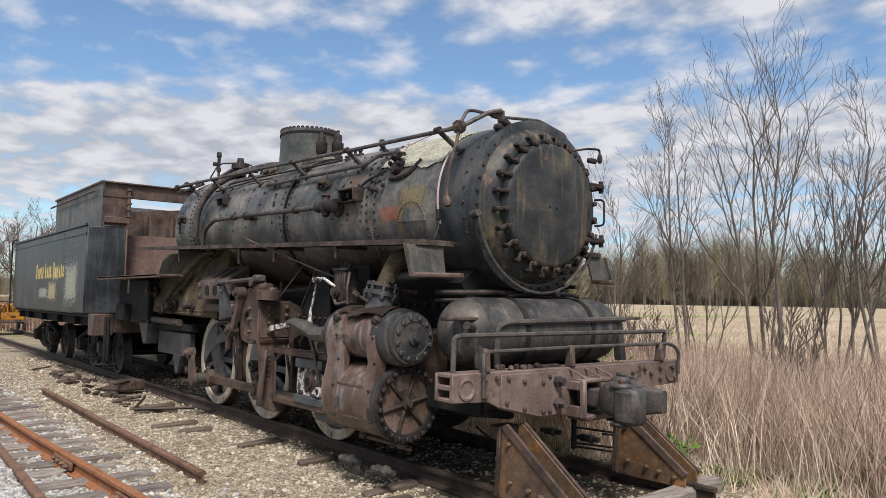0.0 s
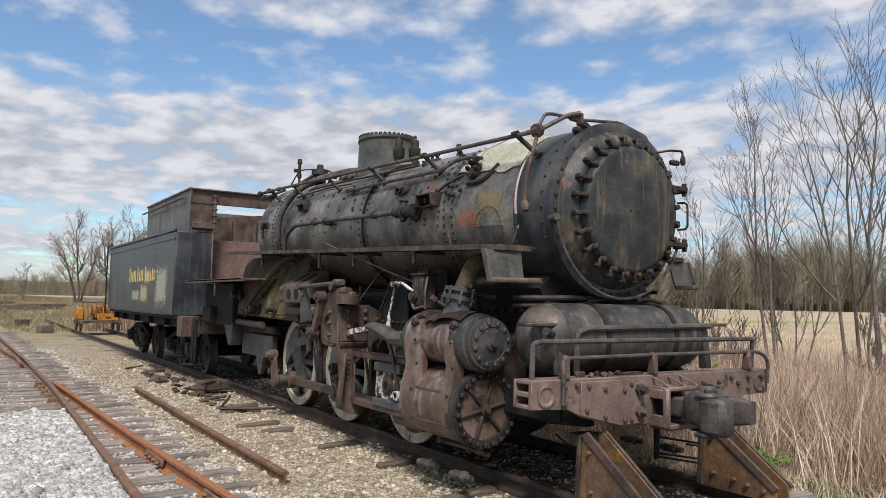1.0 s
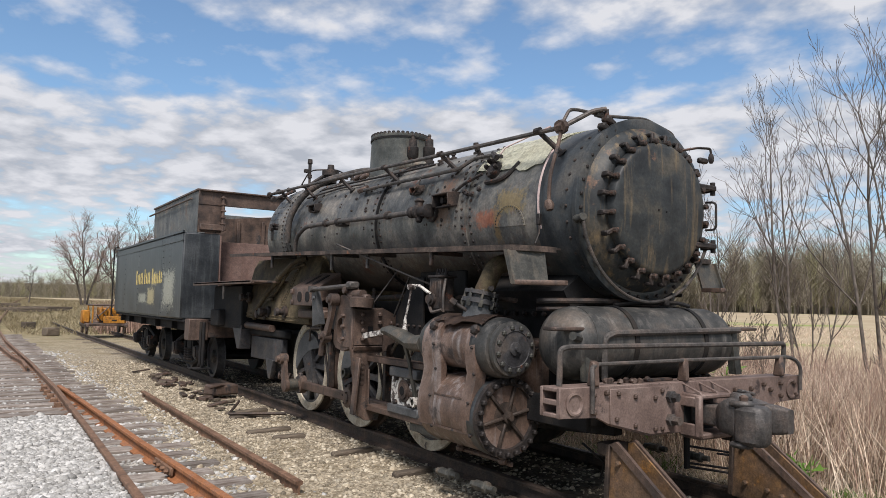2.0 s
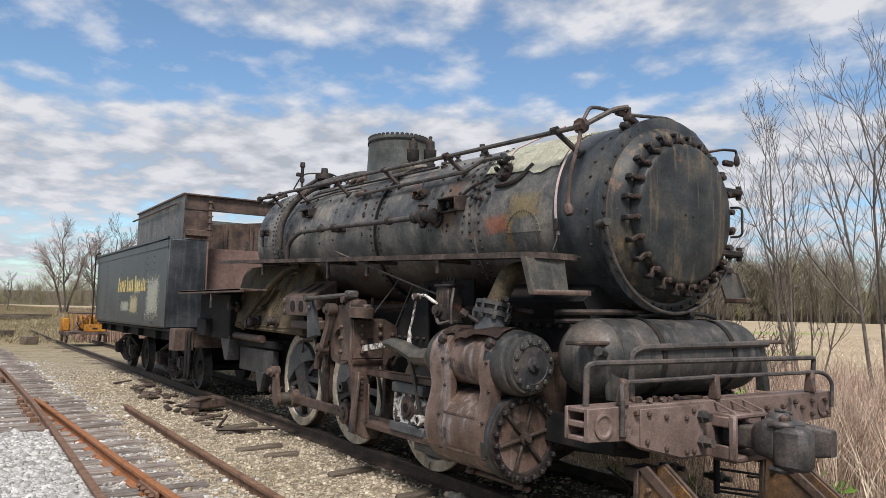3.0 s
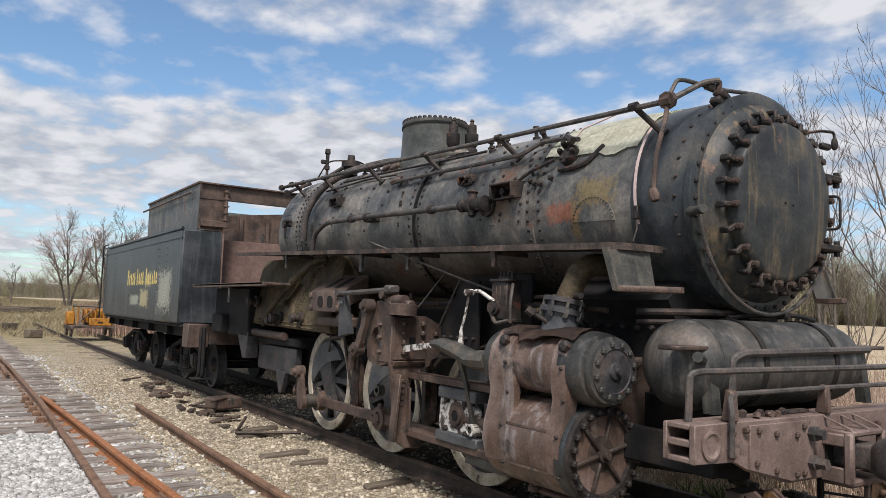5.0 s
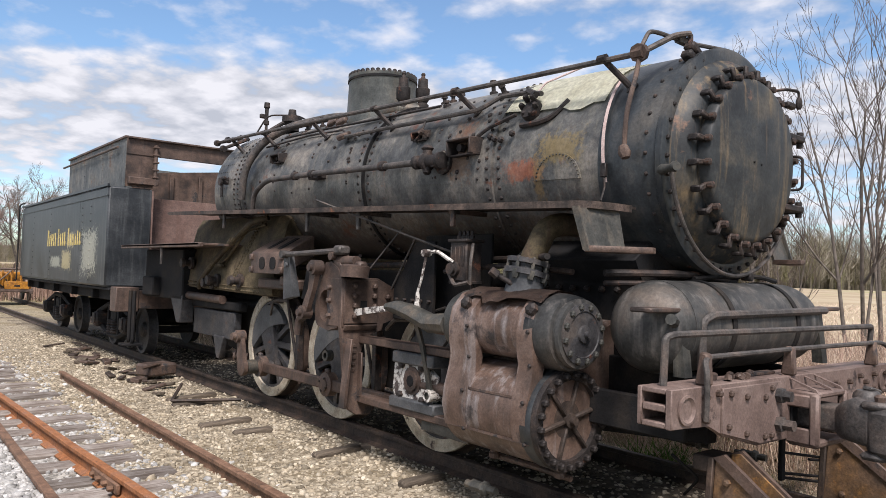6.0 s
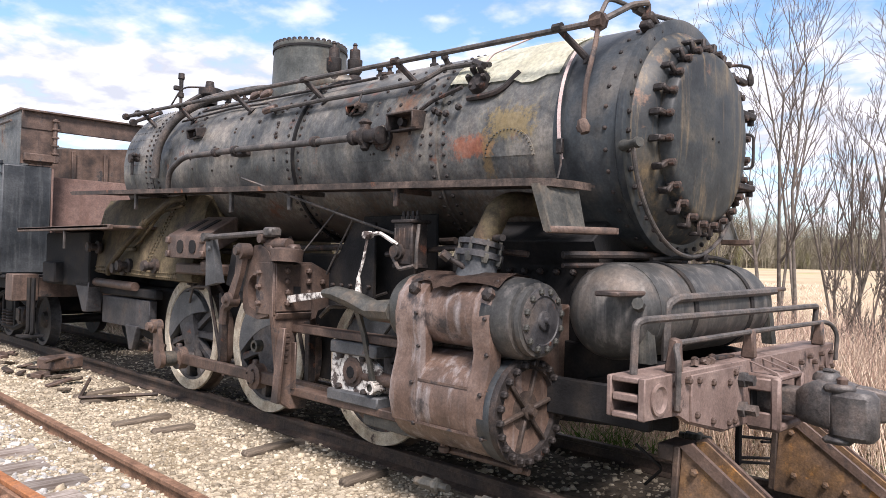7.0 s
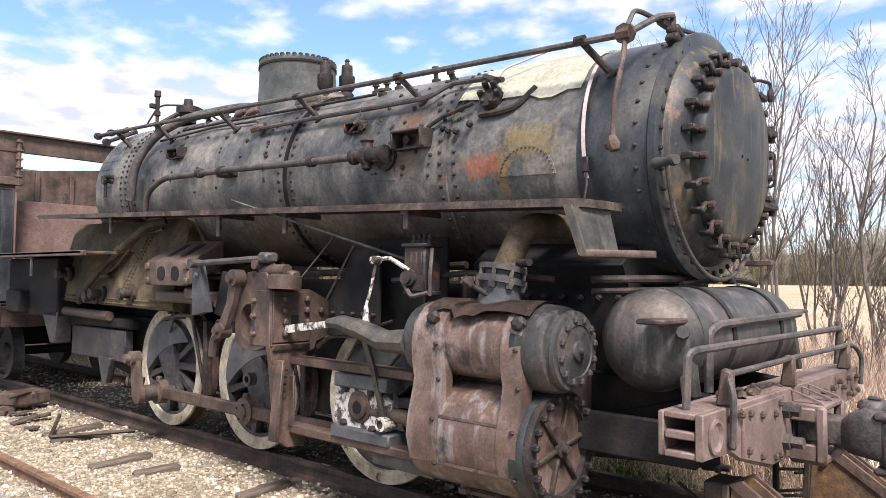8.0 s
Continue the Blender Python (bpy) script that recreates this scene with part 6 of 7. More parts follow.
# gold letters, worn past reading: plain bars
random.seed(5)
y = 15.0
for n in (5, 4, 6):
    for k in range(n):
        h = 0.34 if k == 0 else random.uniform(0.20, 0.28)
        w = random.uniform(0.10, 0.15)
        bm = B()
        box(bm, (-TX - 0.004, y, 1.90 + h / 2), (0.008, w * 0.45, h), None, 0)
        box(bm, (-TX - 0.004, y - w * 0.3, 1.90 + h * random.choice((0.2, 0.55, 0.85))), (0.0076, w * 0.5, 0.06), None, 0)
        part("letter_bar", bm, M_letter, tender)
        y -= w + 0.05
    y -= 0.12
# bunker
BX, BY0, BY1, BZ = 1.32, 10.55, 14.6, 3.74
bm = B()
box(bm, (-BX, (BY0 + BY1) / 2, (TZ1 + BZ) / 2), (0.03, BY1 - BY0, BZ - TZ1), None, 0.004)
box(bm, (0, BY1, (TZ1 + BZ) / 2), (2 * BX, 0.03, BZ - TZ1), None, 0.004)
side = part("bunker_side", bm, M_bunk, tender, "streaked grey bunker side plate")
bm = B()
box(bm, (-BX - 0.01, (BY0 + BY1) / 2, BZ), (0.07, BY1 - BY0 + 0.06, 0.04), None, 0.006)
tube(bm, [(-BX - 0.07, BY0 + 0.3, BZ - 0.15), (-BX - 0.07, BY1 + 0.3, BZ - 0.15)], 0.02, 6, 0)
part("bunker_rim", bm, M_rust, tender)
bm = B()
for y in (12.0, 13.3):
    for k in range(7):
        dome_rivet(bm, (-BX - 0.016, y, TZ1 + 0.08 + 0.11 * k), (-1, 0, 0), 0.014)
tagged(part("rivets", bm, M_bunk, side), kind="stuff")
bm = B()
box(bm, (-1.10, BY0, (TZ1 + BZ) / 2 + 0.02), (0.46, 0.03, BZ - TZ1), None, 0.004)
box(bm, (-1.05, BY0 - 0.05, TZ1 + 0.12), (0.5, 0.12, 0.12), None, 0.01)
part("bunker_front_plate", bm, M_rust, tender, "rust-brown bunker front plate")
bm = B()
box(bm, (0.0, BY0, BZ - 0.14), (2 * BX + 0.02, 0.06, 0.30), None, 0.006)
box(bm, (0.0, BY0 - 0.05, BZ - 0.01), (2 * BX, 0.10, 0.03), None, 0.005)
part("cross_beam", bm, M_rust, tender, "rusted steel cross beam over the coal gate")
bm = B()
cyl(bm, (-0.86, BY0 - 0.08, TZ1 + 0.06), (-0.86, BY0 - 0.08, BZ - 0.1), 0.035, None, 8)
for k in range(5):
    box(bm, (-0.86, BY0 - 0.09, TZ1 + 0.2 + 0.13 * k), (0.10, 0.07, 0.03), None, 0.006)
part("gate_hinge", bm, M_rust, tender)
bm = B()
box(bm, (BX, 12.3, 2.9), (0.03, 3.5, 1.45), None, 0.004)
for y in (10.9, 11.7, 12.5, 13.3):
    box(bm, (BX - 0.05, y, 2.95), (0.07, 0.06, 1.3), None, 0.006)
part("bunker_far_side", bm, M_rust, tender, "rusted inner bunker wall with upright ribs")
part("gate_plate", box(B(), (0.32, 10.85, 2.25), (2.4, 0.03, 1.0), None, 0.004), M_pink, tender, "faded red-oxide gate plate")
bm = B()
prism(bm, [(-0.9, 2.4), (1.3, 2.4), (1.3, 3.52), (-0.9, 3.26)], "y", 11.6, 11.63)
boards = part("coal_board", bm, M_rust, tender, "rusted coal board with upright ribs")
for x in (-0.75, -0.2, 0.35, 0.9):
    part("board_rib", box(B(), (x, 11.57, 2.85), (0.07, 0.06, 0.9), None, 0.006), M_rust, boards)
bm = B()
prism(bm, [(11.7, 2.4), (14.5, 3.0), (14.5, 2.9), (11.7, 2.3)], "x", -1.28, 1.28)
part("coal_chute", bm, M_rust, tender, "rusted sloping bunker floor")
part("leg_corner_plate", box(B(), (-0.87, 10.68, 2.3), (0.03, 0.36, 1.1), None, 0.004), M_pink, tender)
bm = B()
for k in range(6):
    tube(bm, [(0.5 + 0.02 * k, 10.3, 2.2 + 0.18 * k), (0.2, 10.1, 2.18 + 0.18 * k)], 0.015, 5, 0)
part("rung", bm, M_rust, tender)
# frame
bm = B()
box(bm, (0, 14.2, 1.06), (2.7, 8.0, 0.24), None, 0.01)
box(bm, (0, 14.2, 1.15), (3.1, 7.7, 0.05), None, 0.01)
for y in (11.8, 13.4, 15.0, 16.6, 17.8):
    box(bm, (-1.4, y, 1.03), (0.12, 0.10, 0.16), None, 0.01)
part("tender_frame", bm, M_black, tender, "near-black steel tender frame")
bm = B()
box(bm, (-1.36, 10.15, 1.0), (0.36, 0.34, 0.40), None, 0.012)
box(bm, (0, 10.15, 1.0), (2.6, 0.3, 0.3), None, 0.012)
part("end_sill", bm, M_rust, tender, "rusted tender end sill")
bm = B()
for y in (9.65, 9.85):
    tube(bm, [(-1.35, y, 1.15), (-1.35, y, 0.35), (-1.35, y + 0.1, 0.30)], 0.03, 6, 0.05)
box(bm, (-1.35, 9.75, 0.30), (0.3, 0.3, 0.03), None, 0.005)
part("step_hanger", bm, M_black, tender)
bm = B()
tube(bm, [(-TX - 0.06, TY1 + 0.05, 1.1), (-TX - 0.06, TY1 + 0.05, 2.95), (-TX + 0.05, TY1 + 0.05, 3.0)], 0.02, 6, 0.05)
part("corner_rail", bm, M_black, tender)


def truck(yc):
    tr = part("truck_bolster", box(B(), (0, yc, 0.62), (2.1, 0.36, 0.26), None, 0.02), M_black, tender, "cast arch-bar truck")
    for sx in (-1, 1):
        bm = B()
        tube(bm, [(sx * 1.02, yc - 1.15, 0.62), (sx * 1.02, yc - 0.35, 0.82), (sx * 1.02, yc + 0.35, 0.82), (sx * 1.02, yc + 1.15, 0.62)], 0.05, 6, 0.1)
        tube(bm, [(sx * 1.02, yc - 1.1, 0.45), (sx * 1.02, yc - 0.3, 0.25), (sx * 1.02, yc + 0.3, 0.25), (sx * 1.02, yc + 1.1, 0.45)], 0.05, 6, 0.1)
        box(bm, (sx * 1.02, yc - 0.32, 0.54), (0.08, 0.07, 0.55), None, 0.01)
        box(bm, (sx * 1.02, yc + 0.32, 0.54), (0.08, 0.07, 0.55), None, 0.01)
        part("side_frame", bm, M_black, tr)
        bm = B()
        for dy in (-0.13, 0.13):
            for k in range(5):
                lathe(bm, [(0, 0.09), (0.02, 0.105), (0.04, 0.09)], (sx * 1.02, yc + dy, 0.30 + 0.05 * k), (0, 0, 1), 12)
        part("bolster_spring", bm, M_cast, tr)
        for dy in (-0.9, 0.9):
            bm = B()
            box(bm, (sx * 1.04, yc + dy, 0.50), (0.22, 0.26, 0.28), None, 0.03)
            box(bm, (sx * 1.16, yc + dy, 0.52), (0.03, 0.18, 0.2), None, 0.01)
            part("journal_box", bm, M_cast, tr)
    for dy in (-0.9, 0.9):
        for sx in (-1, 1):
            bm = B()
            lathe(bm, [(-0.15, 0.40), (-0.15, 0.445), (-0.12, 0.42), (0.0, 0.415), (0.0, 0.36), (-0.04, 0.34), (-0.05, 0.14), (0.0, 0.12), (0.02, 0.08)], (sx * 0.80, yc + dy, 0.42), (sx, 0, 0), 40)
            part("truck_wheel", bm, M_wheel, tr)
        part("truck_axle", cyl(B(), (-0.75, yc + dy, 0.42), (0.75, yc + dy, 0.42), 0.07, None, 12), M_black, tr)


truck(11.9)
truck(16.5)


# ---- tracks ----
def far_rise(x, y):
    """The land climbs a little towards the woods."""
    t = min(1.0, max(0.0, (y - 36) / 70, (x - 16) / 120))
    return 1.45 * t * t * (3 - 2 * t)


def sweep(bm, prof, path):
    """prof: (across, up); path: (x, y, z)."""
    pts = [Vector(p) for p in path]
    rr = []
    for i, p in enumerate(pts):
        t = pts[min(i + 1, len(pts) - 1)] - pts[max(i - 1, 0)]
        t.z = 0
        t.normalize()
        p = p + Vector((0, 0, far_rise(p.x, p.y)))
        side_v = Vector((t.y, -t.x, 0))
        rr.append([p + side_v * a + Vector((0, 0, b)) for a, b in prof])
    loops(bm, rr)
    return bm


RAIL = [(-0.068, -0.150), (0.068, -0.150), (0.068, -0.140), (0.010, -0.118), (0.008, -0.045), (0.034, -0.034), (0.034, -0.006), (0.028, 0.0), (-0.028, 0.0), (-0.034, -0.006), (-0.034, -0.034), (-0.008, -0.045), (-0.010, -0.118), (-0.068, -0.140)]
random.seed(31)
near_track = thing("siding_track", "old siding track with dark rails sunk in gravel", "railway track", kind="structure")
for sx in (-1, 1):
    path = [(sx * 0.752 + 0.3 * max(0, (y - 45) / 60) ** 2 * -20, y, 0.0) for y in (-1.1, 2, 6, 10, 16, 24, 34, 45)]
    part("rail", sweep(B(), RAIL, path), M_raildark, near_track, "dark rusted rail")
tie0 = None
for k in range(66):
    y = -0.9 + 0.56 * k + random.uniform(-0.06, 0.06)
    if tie0 is None:
        tie0 = part("tie", box(B(), (0, 0, 0), (2.6, 0.21, 0.16), None, 0.015), M_tiedark, near_track)
        t = tie0
    else:
        t = new("tie", tie0.data)
        t.parent = near_track
    t.matrix_basis = pose(random.uniform(-0.12, 0.12), y, -0.245 + random.uniform(-0.02, 0.012), random.uniform(-1, 1), random.uniform(-1, 1), random.uniform(-3, 3))

switch_track = thing("switch_track", "rusted switch track on silver-grey ties in pale ballast", "railway track", kind="structure")
part("stock_rail", sweep(B(), RAIL, [(-3.08, -3.0, 0.0), (-3.2, 1.4, 0.0), (-3.36, 4.5, 0.0), (-3.5, 8.3, 0.0), (-3.60, 10.6, 0.0)]), M_railrust, switch_track, "orange rusted rail")
part("through_rail", sweep(B(), RAIL, [(-3.86, -3.0, 0.0), (-3.82, 2.0, 0.0), (-3.74, 6.0, 0.0), (-3.68, 10, 0.0), (-3.70, 16, 0.0), (-3.84, 26, 0.0), (-3.75, 36, 0.0), (-3.55, 44, 0.0), (-3.1, 52, 0.0), (-2.4, 62, 0.0), (-1.6, 75, 0.0), (0.0, 90, 0.0), (1.5, 105, 0.0)]), M_railbrown, switch_track, "brown rusted rail")
part("outer_rail", sweep(B(), RAIL, [(-5.28, -9.0, 0.0), (-5.25, 2.0, 0.0), (-5.2, 10, 0.0), (-5.2, 26, 0.0), (-5.1, 40, 0.0), (-4.85, 46, 0.0), (-4.5, 52, 0.0), (-3.9, 62, 0.0), (-3.0, 75, 0.0)]), M_railbrown, switch_track, "brown rusted rail")
part("wing_rail", sweep(B(), RAIL, [(-3.86, 14.8, 0.0), (-3.84, 16.6, 0.0), (-3.98, 18.5, 0.0), (-4.25, 27, 0.0), (-4.7, 42, 0.0)]), M_railbrown, switch_track, "brown rusted wing rail")
bm = B()
for x, y in ((-3.22, 1.5), (-3.30, 3.4)):
    box(bm, (x - 0.045, y, -0.075), (0.03, 0.62, 0.075), Matrix.Rotation(radians(2), 3, "Z"), 0.006)
    for k in range(4):
        bolt(bm, (x - 0.06, y - 0.24 + 0.16 * k, -0.075), (-1, 0, 0), 0.022, 0.03)
part("fish_plate", bm, M_railbrown, switch_track)
bm = B()
for y in (11.0, 10.4, 9.8, 9.2, 8.6):
    box(bm, (-3.62, y, -0.13), (0.5, 0.16, 0.025), None, 0.004)
    box(bm, (-3.80, y, -0.09), (0.10, 0.12, 0.07), None, 0.01)
part("slide_plate", bm, M_railbrown, switch_track)
long0 = short0 = None
for k in range(95):
    y = -3.0 + 0.52 * k + random.uniform(-0.05, 0.05)
    if y < 33:
        if long0 is None:
            long0 = part("tie", box(B(), (0, 0, 0), (2.9, 0.22, 0.17), None, 0.018), M_tie, switch_track)
            t = long0
        else:
            t = new("tie", long0.data)
            t.parent = switch_track
        xo = -4.32 + random.uniform(-0.12, 0.14) + (0.05 if y < 12 else -0.15)
        t.matrix_basis = pose(xo, y, -0.205 + random.uniform(-0.012, 0.012), random.uniform(-1, 1), 0, random.uniform(-2.5, 2.5))
spk = None
for k in range(46):
    y = -2.2 + 0.52 * k + random.uniform(-0.1, 0.1)
    for dx in (-0.075, 0.075):
        x = np.interp(y, [-3, 2, 6, 10, 16, 26], [-3.86, -3.82, -3.74, -3.68, -3.70, -3.84]) + dx
        if spk is None:
            spk = part("spike", box(B(), (0, 0, 0), (0.045, 0.03, 0.05), None, 0.008), M_railbrown, switch_track)
            t = spk
        else:
            t = new("spike", spk.data)
            t.parent = switch_track
        t.matrix_basis = pose(x, y, -0.13, random.uniform(-9, 9), 0, random.uniform(-20, 20))

single("loose_rail", sweep(B(), RAIL, [(-2.47, 2.05, -0.03), (-2.44, 5.5, -0.035), (-2.40, 9.45, -0.03)]), M_railbrown, "loose rusted brown rail lying on the gravel", "rail")

# wedge stops clamped to the siding's rails
def wedge_stop(x):
    st = thing("rail_stop", "rusted steel wedge stop with orange rust patches bolted on the rail", "rail stop", "stops at the end of the siding")
    bm = B()
    prism(bm, [(-0.14, 0.55), (-0.20, 0.56), (-0.84, 0.11), (-0.84, -0.02), (-0.10, -0.02)], "x", x - 0.10, x - 0.075, 0.004)
    part("side_plate", bm, M_stop, st)
    bm = B()
    prism(bm, [(-0.14, 0.55), (-0.20, 0.56), (-0.84, 0.11), (-0.84, -0.02), (-0.10, -0.02)], "x", x + 0.075, x + 0.10, 0.004)
    part("side_plate", bm, M_stop, st)
    bm = B()
    for dx in (-0.115, 0.085):
        loops(bm, [[(x + dx, -0.13, 0.55), (x + dx + 0.03, -0.13, 0.55), (x + dx + 0.03, -0.20, 0.58), (x + dx, -0.20, 0.58)], [(x + dx, -0.83, 0.07), (x + dx + 0.03, -0.83, 0.07), (x + dx + 0.03, -0.87, 0.11), (x + dx, -0.87, 0.11)]])
    part("edge_flange", bm, M_rust, st)
    bm = B()
    box(bm, (x, -0.10, 0.27), (0.24, 0.04, 0.56), Matrix.Rotation(radians(3), 3, "X"), 0.006)
    box(bm, (x, -0.05, 0.50), (0.22, 0.12, 0.10), None, 0.01)
    part("back_plate", bm, M_raildark, st)
    studs("plate_bolt", [((x - 0.10, y, z), (-1, 0, 0)) for y, z in ((-0.22, 0.42), (-0.24, 0.12), (-0.45, 0.10), (-0.58, 0.08), (-0.74, 0.06))], 0.022, 0.025, M_stop, st)
    st.location = (0, -0.03, -0.02)
    return st


wedge_stop(-0.752)
wedge_stop(0.752)
bm = B()
box(bm, (0.40, -0.86, -0.13), (1.75, 0.20, 0.20), Matrix.Rotation(radians(6), 3, "Z"), 0.025)
single("end_timber", bm, M_timber, "weathered grey timber across the rail ends", "timber")

# scrap beside the tender and pieces of tie
random.seed(8)
for k in range(34):
    x, y = random.gauss(-1.5, 0.22), random.choice((8.3, 9.2, 11.5, 12.6, 13.6)) + random.gauss(0, 0.35)
    bm = box(B(), (0, 0, 0), (random.uniform(0.05, 0.42), random.uniform(0.04, 0.16), random.uniform(0.02, 0.06)), None, 0.008)
    ob = single("scrap_piece", bm, random.choice((M_raildark, M_rust, M_tiedark)), "rusted scrap iron lying on the gravel", "scrap", "scrap beside the siding")
    ob.matrix_basis = pose(x, y, -0.11, random.uniform(-12, 12), random.uniform(-12, 12), random.uniform(0, 180))
bm = B()
tube(bm, [(-1.05, 8.9, 0.02), (-1.25, 8.7, 0.10), (-1.5, 8.6, 0.06)], 0.025, 6, 0.05)
box(bm, (-1.2, 8.9, 0.0), (0.5, 0.35, 0.18), Matrix.Rotation(radians(20), 3, "Z"), 0.03)
single("iron_casting", bm, M_rust, "rust-red iron casting beside the rail", "scrap", "scrap beside the siding")
bm = B()
tube(bm, [(-1.35, 7.4, -0.02), (-1.75, 6.6, -0.09), (-1.0, 6.25, -0.08)], 0.022, 5, 0.02)
single("bent_rod", bm, M_raildark, "bent iron rod lying on the gravel", "scrap", "scrap beside the siding")
for x, y, w, a in ((-1.35, 7.0, 0.9, 8), (-1.45, 6.55, 0.8, -4), (-1.62, 5.25, 0.8, 4), (-1.55, 4.7, 0.55, -6), (-1.25, 3.5, 0.7, 5), (-1.15, 2.3, 0.6, 3), (-1.2, 0.9, 0.8, 6), (-1.5, 0.55, 0.7, -4), (-1.3, 0.1, 0.8, 10)):
    bm = B()
    box(bm, (0, 0, 0), (w * 0.75, 0.12, 0.09), None, 0.02)
    ob = single("tie_end", bm, M_tiedark, "dark rotten tie end showing in the gravel", "tie", "tie ends by the siding")
    ob.matrix_basis = pose(x, y, -0.15, 2, -2, a)

# ---- small yellow track machine on the siding behind the tender ----
mach = thing("track_machine", "small rusted yellow railway work machine on the siding", "work machine")
MY = 31.0
bm = B()
box(bm, (0, MY, 0.42), (1.7, 1.9, 0.12), None, 0.02)
for sx in (-1, 1):
    box(bm, (sx * 0.75, MY, 0.36), (0.12, 2.2, 0.14), None, 0.02)
part("chassis", bm, M_rust, mach)
part("engine_block", box(B(), (0.15, MY - 0.1, 0.82), (0.8, 0.9, 0.62), None, 0.06), M_yellow, mach)
part("engine_head", box(B(), (0.15, MY + 0.1, 1.10), (0.34, 0.5, 0.14), None, 0.03), M_rust, mach)
part("side_tank", box(B(), (-0.78, MY - 0.35, 0.74), (0.30, 0.7, 0.56), None, 0.05), M_yellow, mach)
part("front_panel", box(B(), (0.28, MY - 0.93, 0.62), (0.86, 0.06, 0.30), None, 0.02), M_yellow, mach)
part("panel_slot", box(B(), (0.28, MY - 0.965, 0.60), (0.20, 0.012, 0.06), None, 0.004), M_black, mach)
part("radiator", box(B(), (0.62, MY + 0.2, 0.80), (0.12, 0.6, 0.6), None, 0.02), M_rust, mach)
for x, y in ((-0.55, -0.8), (0.75, -0.8), (-0.55, 0.7), (0.75, 0.7), (0.1, -0.8), (0.42, -0.8)):
    part("cage_post", tube(B(), [(x, MY + y, 0.45), (x, MY + y, 1.24)], 0.035, 6, 0), M_yellow, mach)
for x0, y0, x1, y1 in ((-0.6, -0.8, 0.8, -0.8), (0.75, -0.8, 0.75, 0.7), (0.75, 0.7, -0.55, 0.7), (-0.55, 0.7, -0.55, -0.8)):
    part("cage_rail", tube(B(), [(x0, MY + y0, 1.24), (x1, MY + y1, 1.24)], 0.04, 6, 0), M_rust, mach)
part("cage_brace", tube(B(), [(-0.55, MY - 0.82, 0.55), (0.1, MY - 0.82, 1.2)], 0.028, 6, 0), M_rust, mach)
for k in range(4):
    part("lever", tube(B(), [(-0.3 + 0.15 * k, MY - 0.6, 0.6), (-0.35 + 0.17 * k, MY - 0.65, 1.15 + 0.04 * (k % 2))], 0.025, 5, 0), M_yellow, mach)
part("exhaust_pipe", tube(B(), [(0.3, MY, 1.1), (0.3, MY, 1.42), (0.36, MY, 1.5)], 0.035, 8, 0.04), M_rust, mach)
for k in range(3):
    part("hose", tube(B(), [(-0.4 + 0.3 * k, MY - 0.85, 0.85), (-0.3 + 0.3 * k, MY - 0.92, 0.62), (-0.1 + 0.25 * k, MY - 0.86, 0.5)], 0.022, 6, 0.08), M_black, mach)
for sx in (-1, 1):
    for dy in (-0.7, 0.7):
        part("wheel", lathe(B(), [(0, 0.05), (0.01, 0.2), (0.06, 0.2), (0.07, 0.24), (0.09, 0.24), (0.1, 0.05)], (sx * 0.80, MY + dy, 0.22), (-sx, 0, 0), 20), M_rust, mach)

# far vehicle and timber stacks on the left
far = thing("flat_truck", "pale flatbed truck far down the line", "truck")
part("cab", box(B(), (-3.8, 118, 2.0), (2.2, 1.8, 1.7), None, 0.15), M_offwhite, far)
part("windscreen", box(B(), (-3.8, 117.08, 2.35), (1.8, 0.04, 0.6), None, 0.02), M_black, far)
part("bed", box(B(), (-4.2, 120.5, 1.1), (2.4, 4.0, 0.3), None, 0.05), M_offwhite, far)
for sx in (-1, 1):
    for y in (118, 121.5):
        part("wheel", lathe(B(), [(0, 0.3), (0.02, 0.45), (0.26, 0.45), (0.28, 0.3)], (-3.9 + sx * 1.0, y, 0.35), (1, 0, 0), 16), M_black, far)
far.location = (0, 0, far_rise(-4, 118))
random.seed(77)
for x, y, l in ((-1.2, 62, 3.2), (0.6, 64, 3.5), (-2.4, 70, 2.6)):
    for k in range(4):
        bm = B()
        box(bm, (0, 0, 0), (l, 0.24, 0.18), None, 0.02)
        ob = single("stacked_tie", bm, M_tiedark, "old railway tie stacked on the ground", "tie", "stacked ties down the line")
        ob.matrix_basis = pose(x + random.uniform(-0.3, 0.3), y + 0.3 * k, far_rise(x, y) - 0.06 + 0.19 * (k % 2), 0, 0, random.uniform(-8, 8))
for x, y in ((-1.9, 32.5), (-2.3, 40.0)):
    bm = B()
    box(bm, (0, 0, 0), (0.55, 0.5, 0.35), None, 0.03)
    ob = single("timber_block", bm, M_tiedark, "dark timber block on the ground", "timber")
    ob.matrix_basis = pose(x, y, 0.02 + far_rise(x, y), 0, 0, 20)

# ---- ground ----
def gz(x, y):
    base = -0.155
    if x > 1.2:
        base -= 0.12 * min(1.0, (x - 1.2) / 3.0)
    return far_rise(x, y) + base + 0.02 * noise.noise(Vector((x * 0.7, y * 0.7, 0))) + 0.008 * noise.noise(Vector((x * 3, y * 3, 5)))


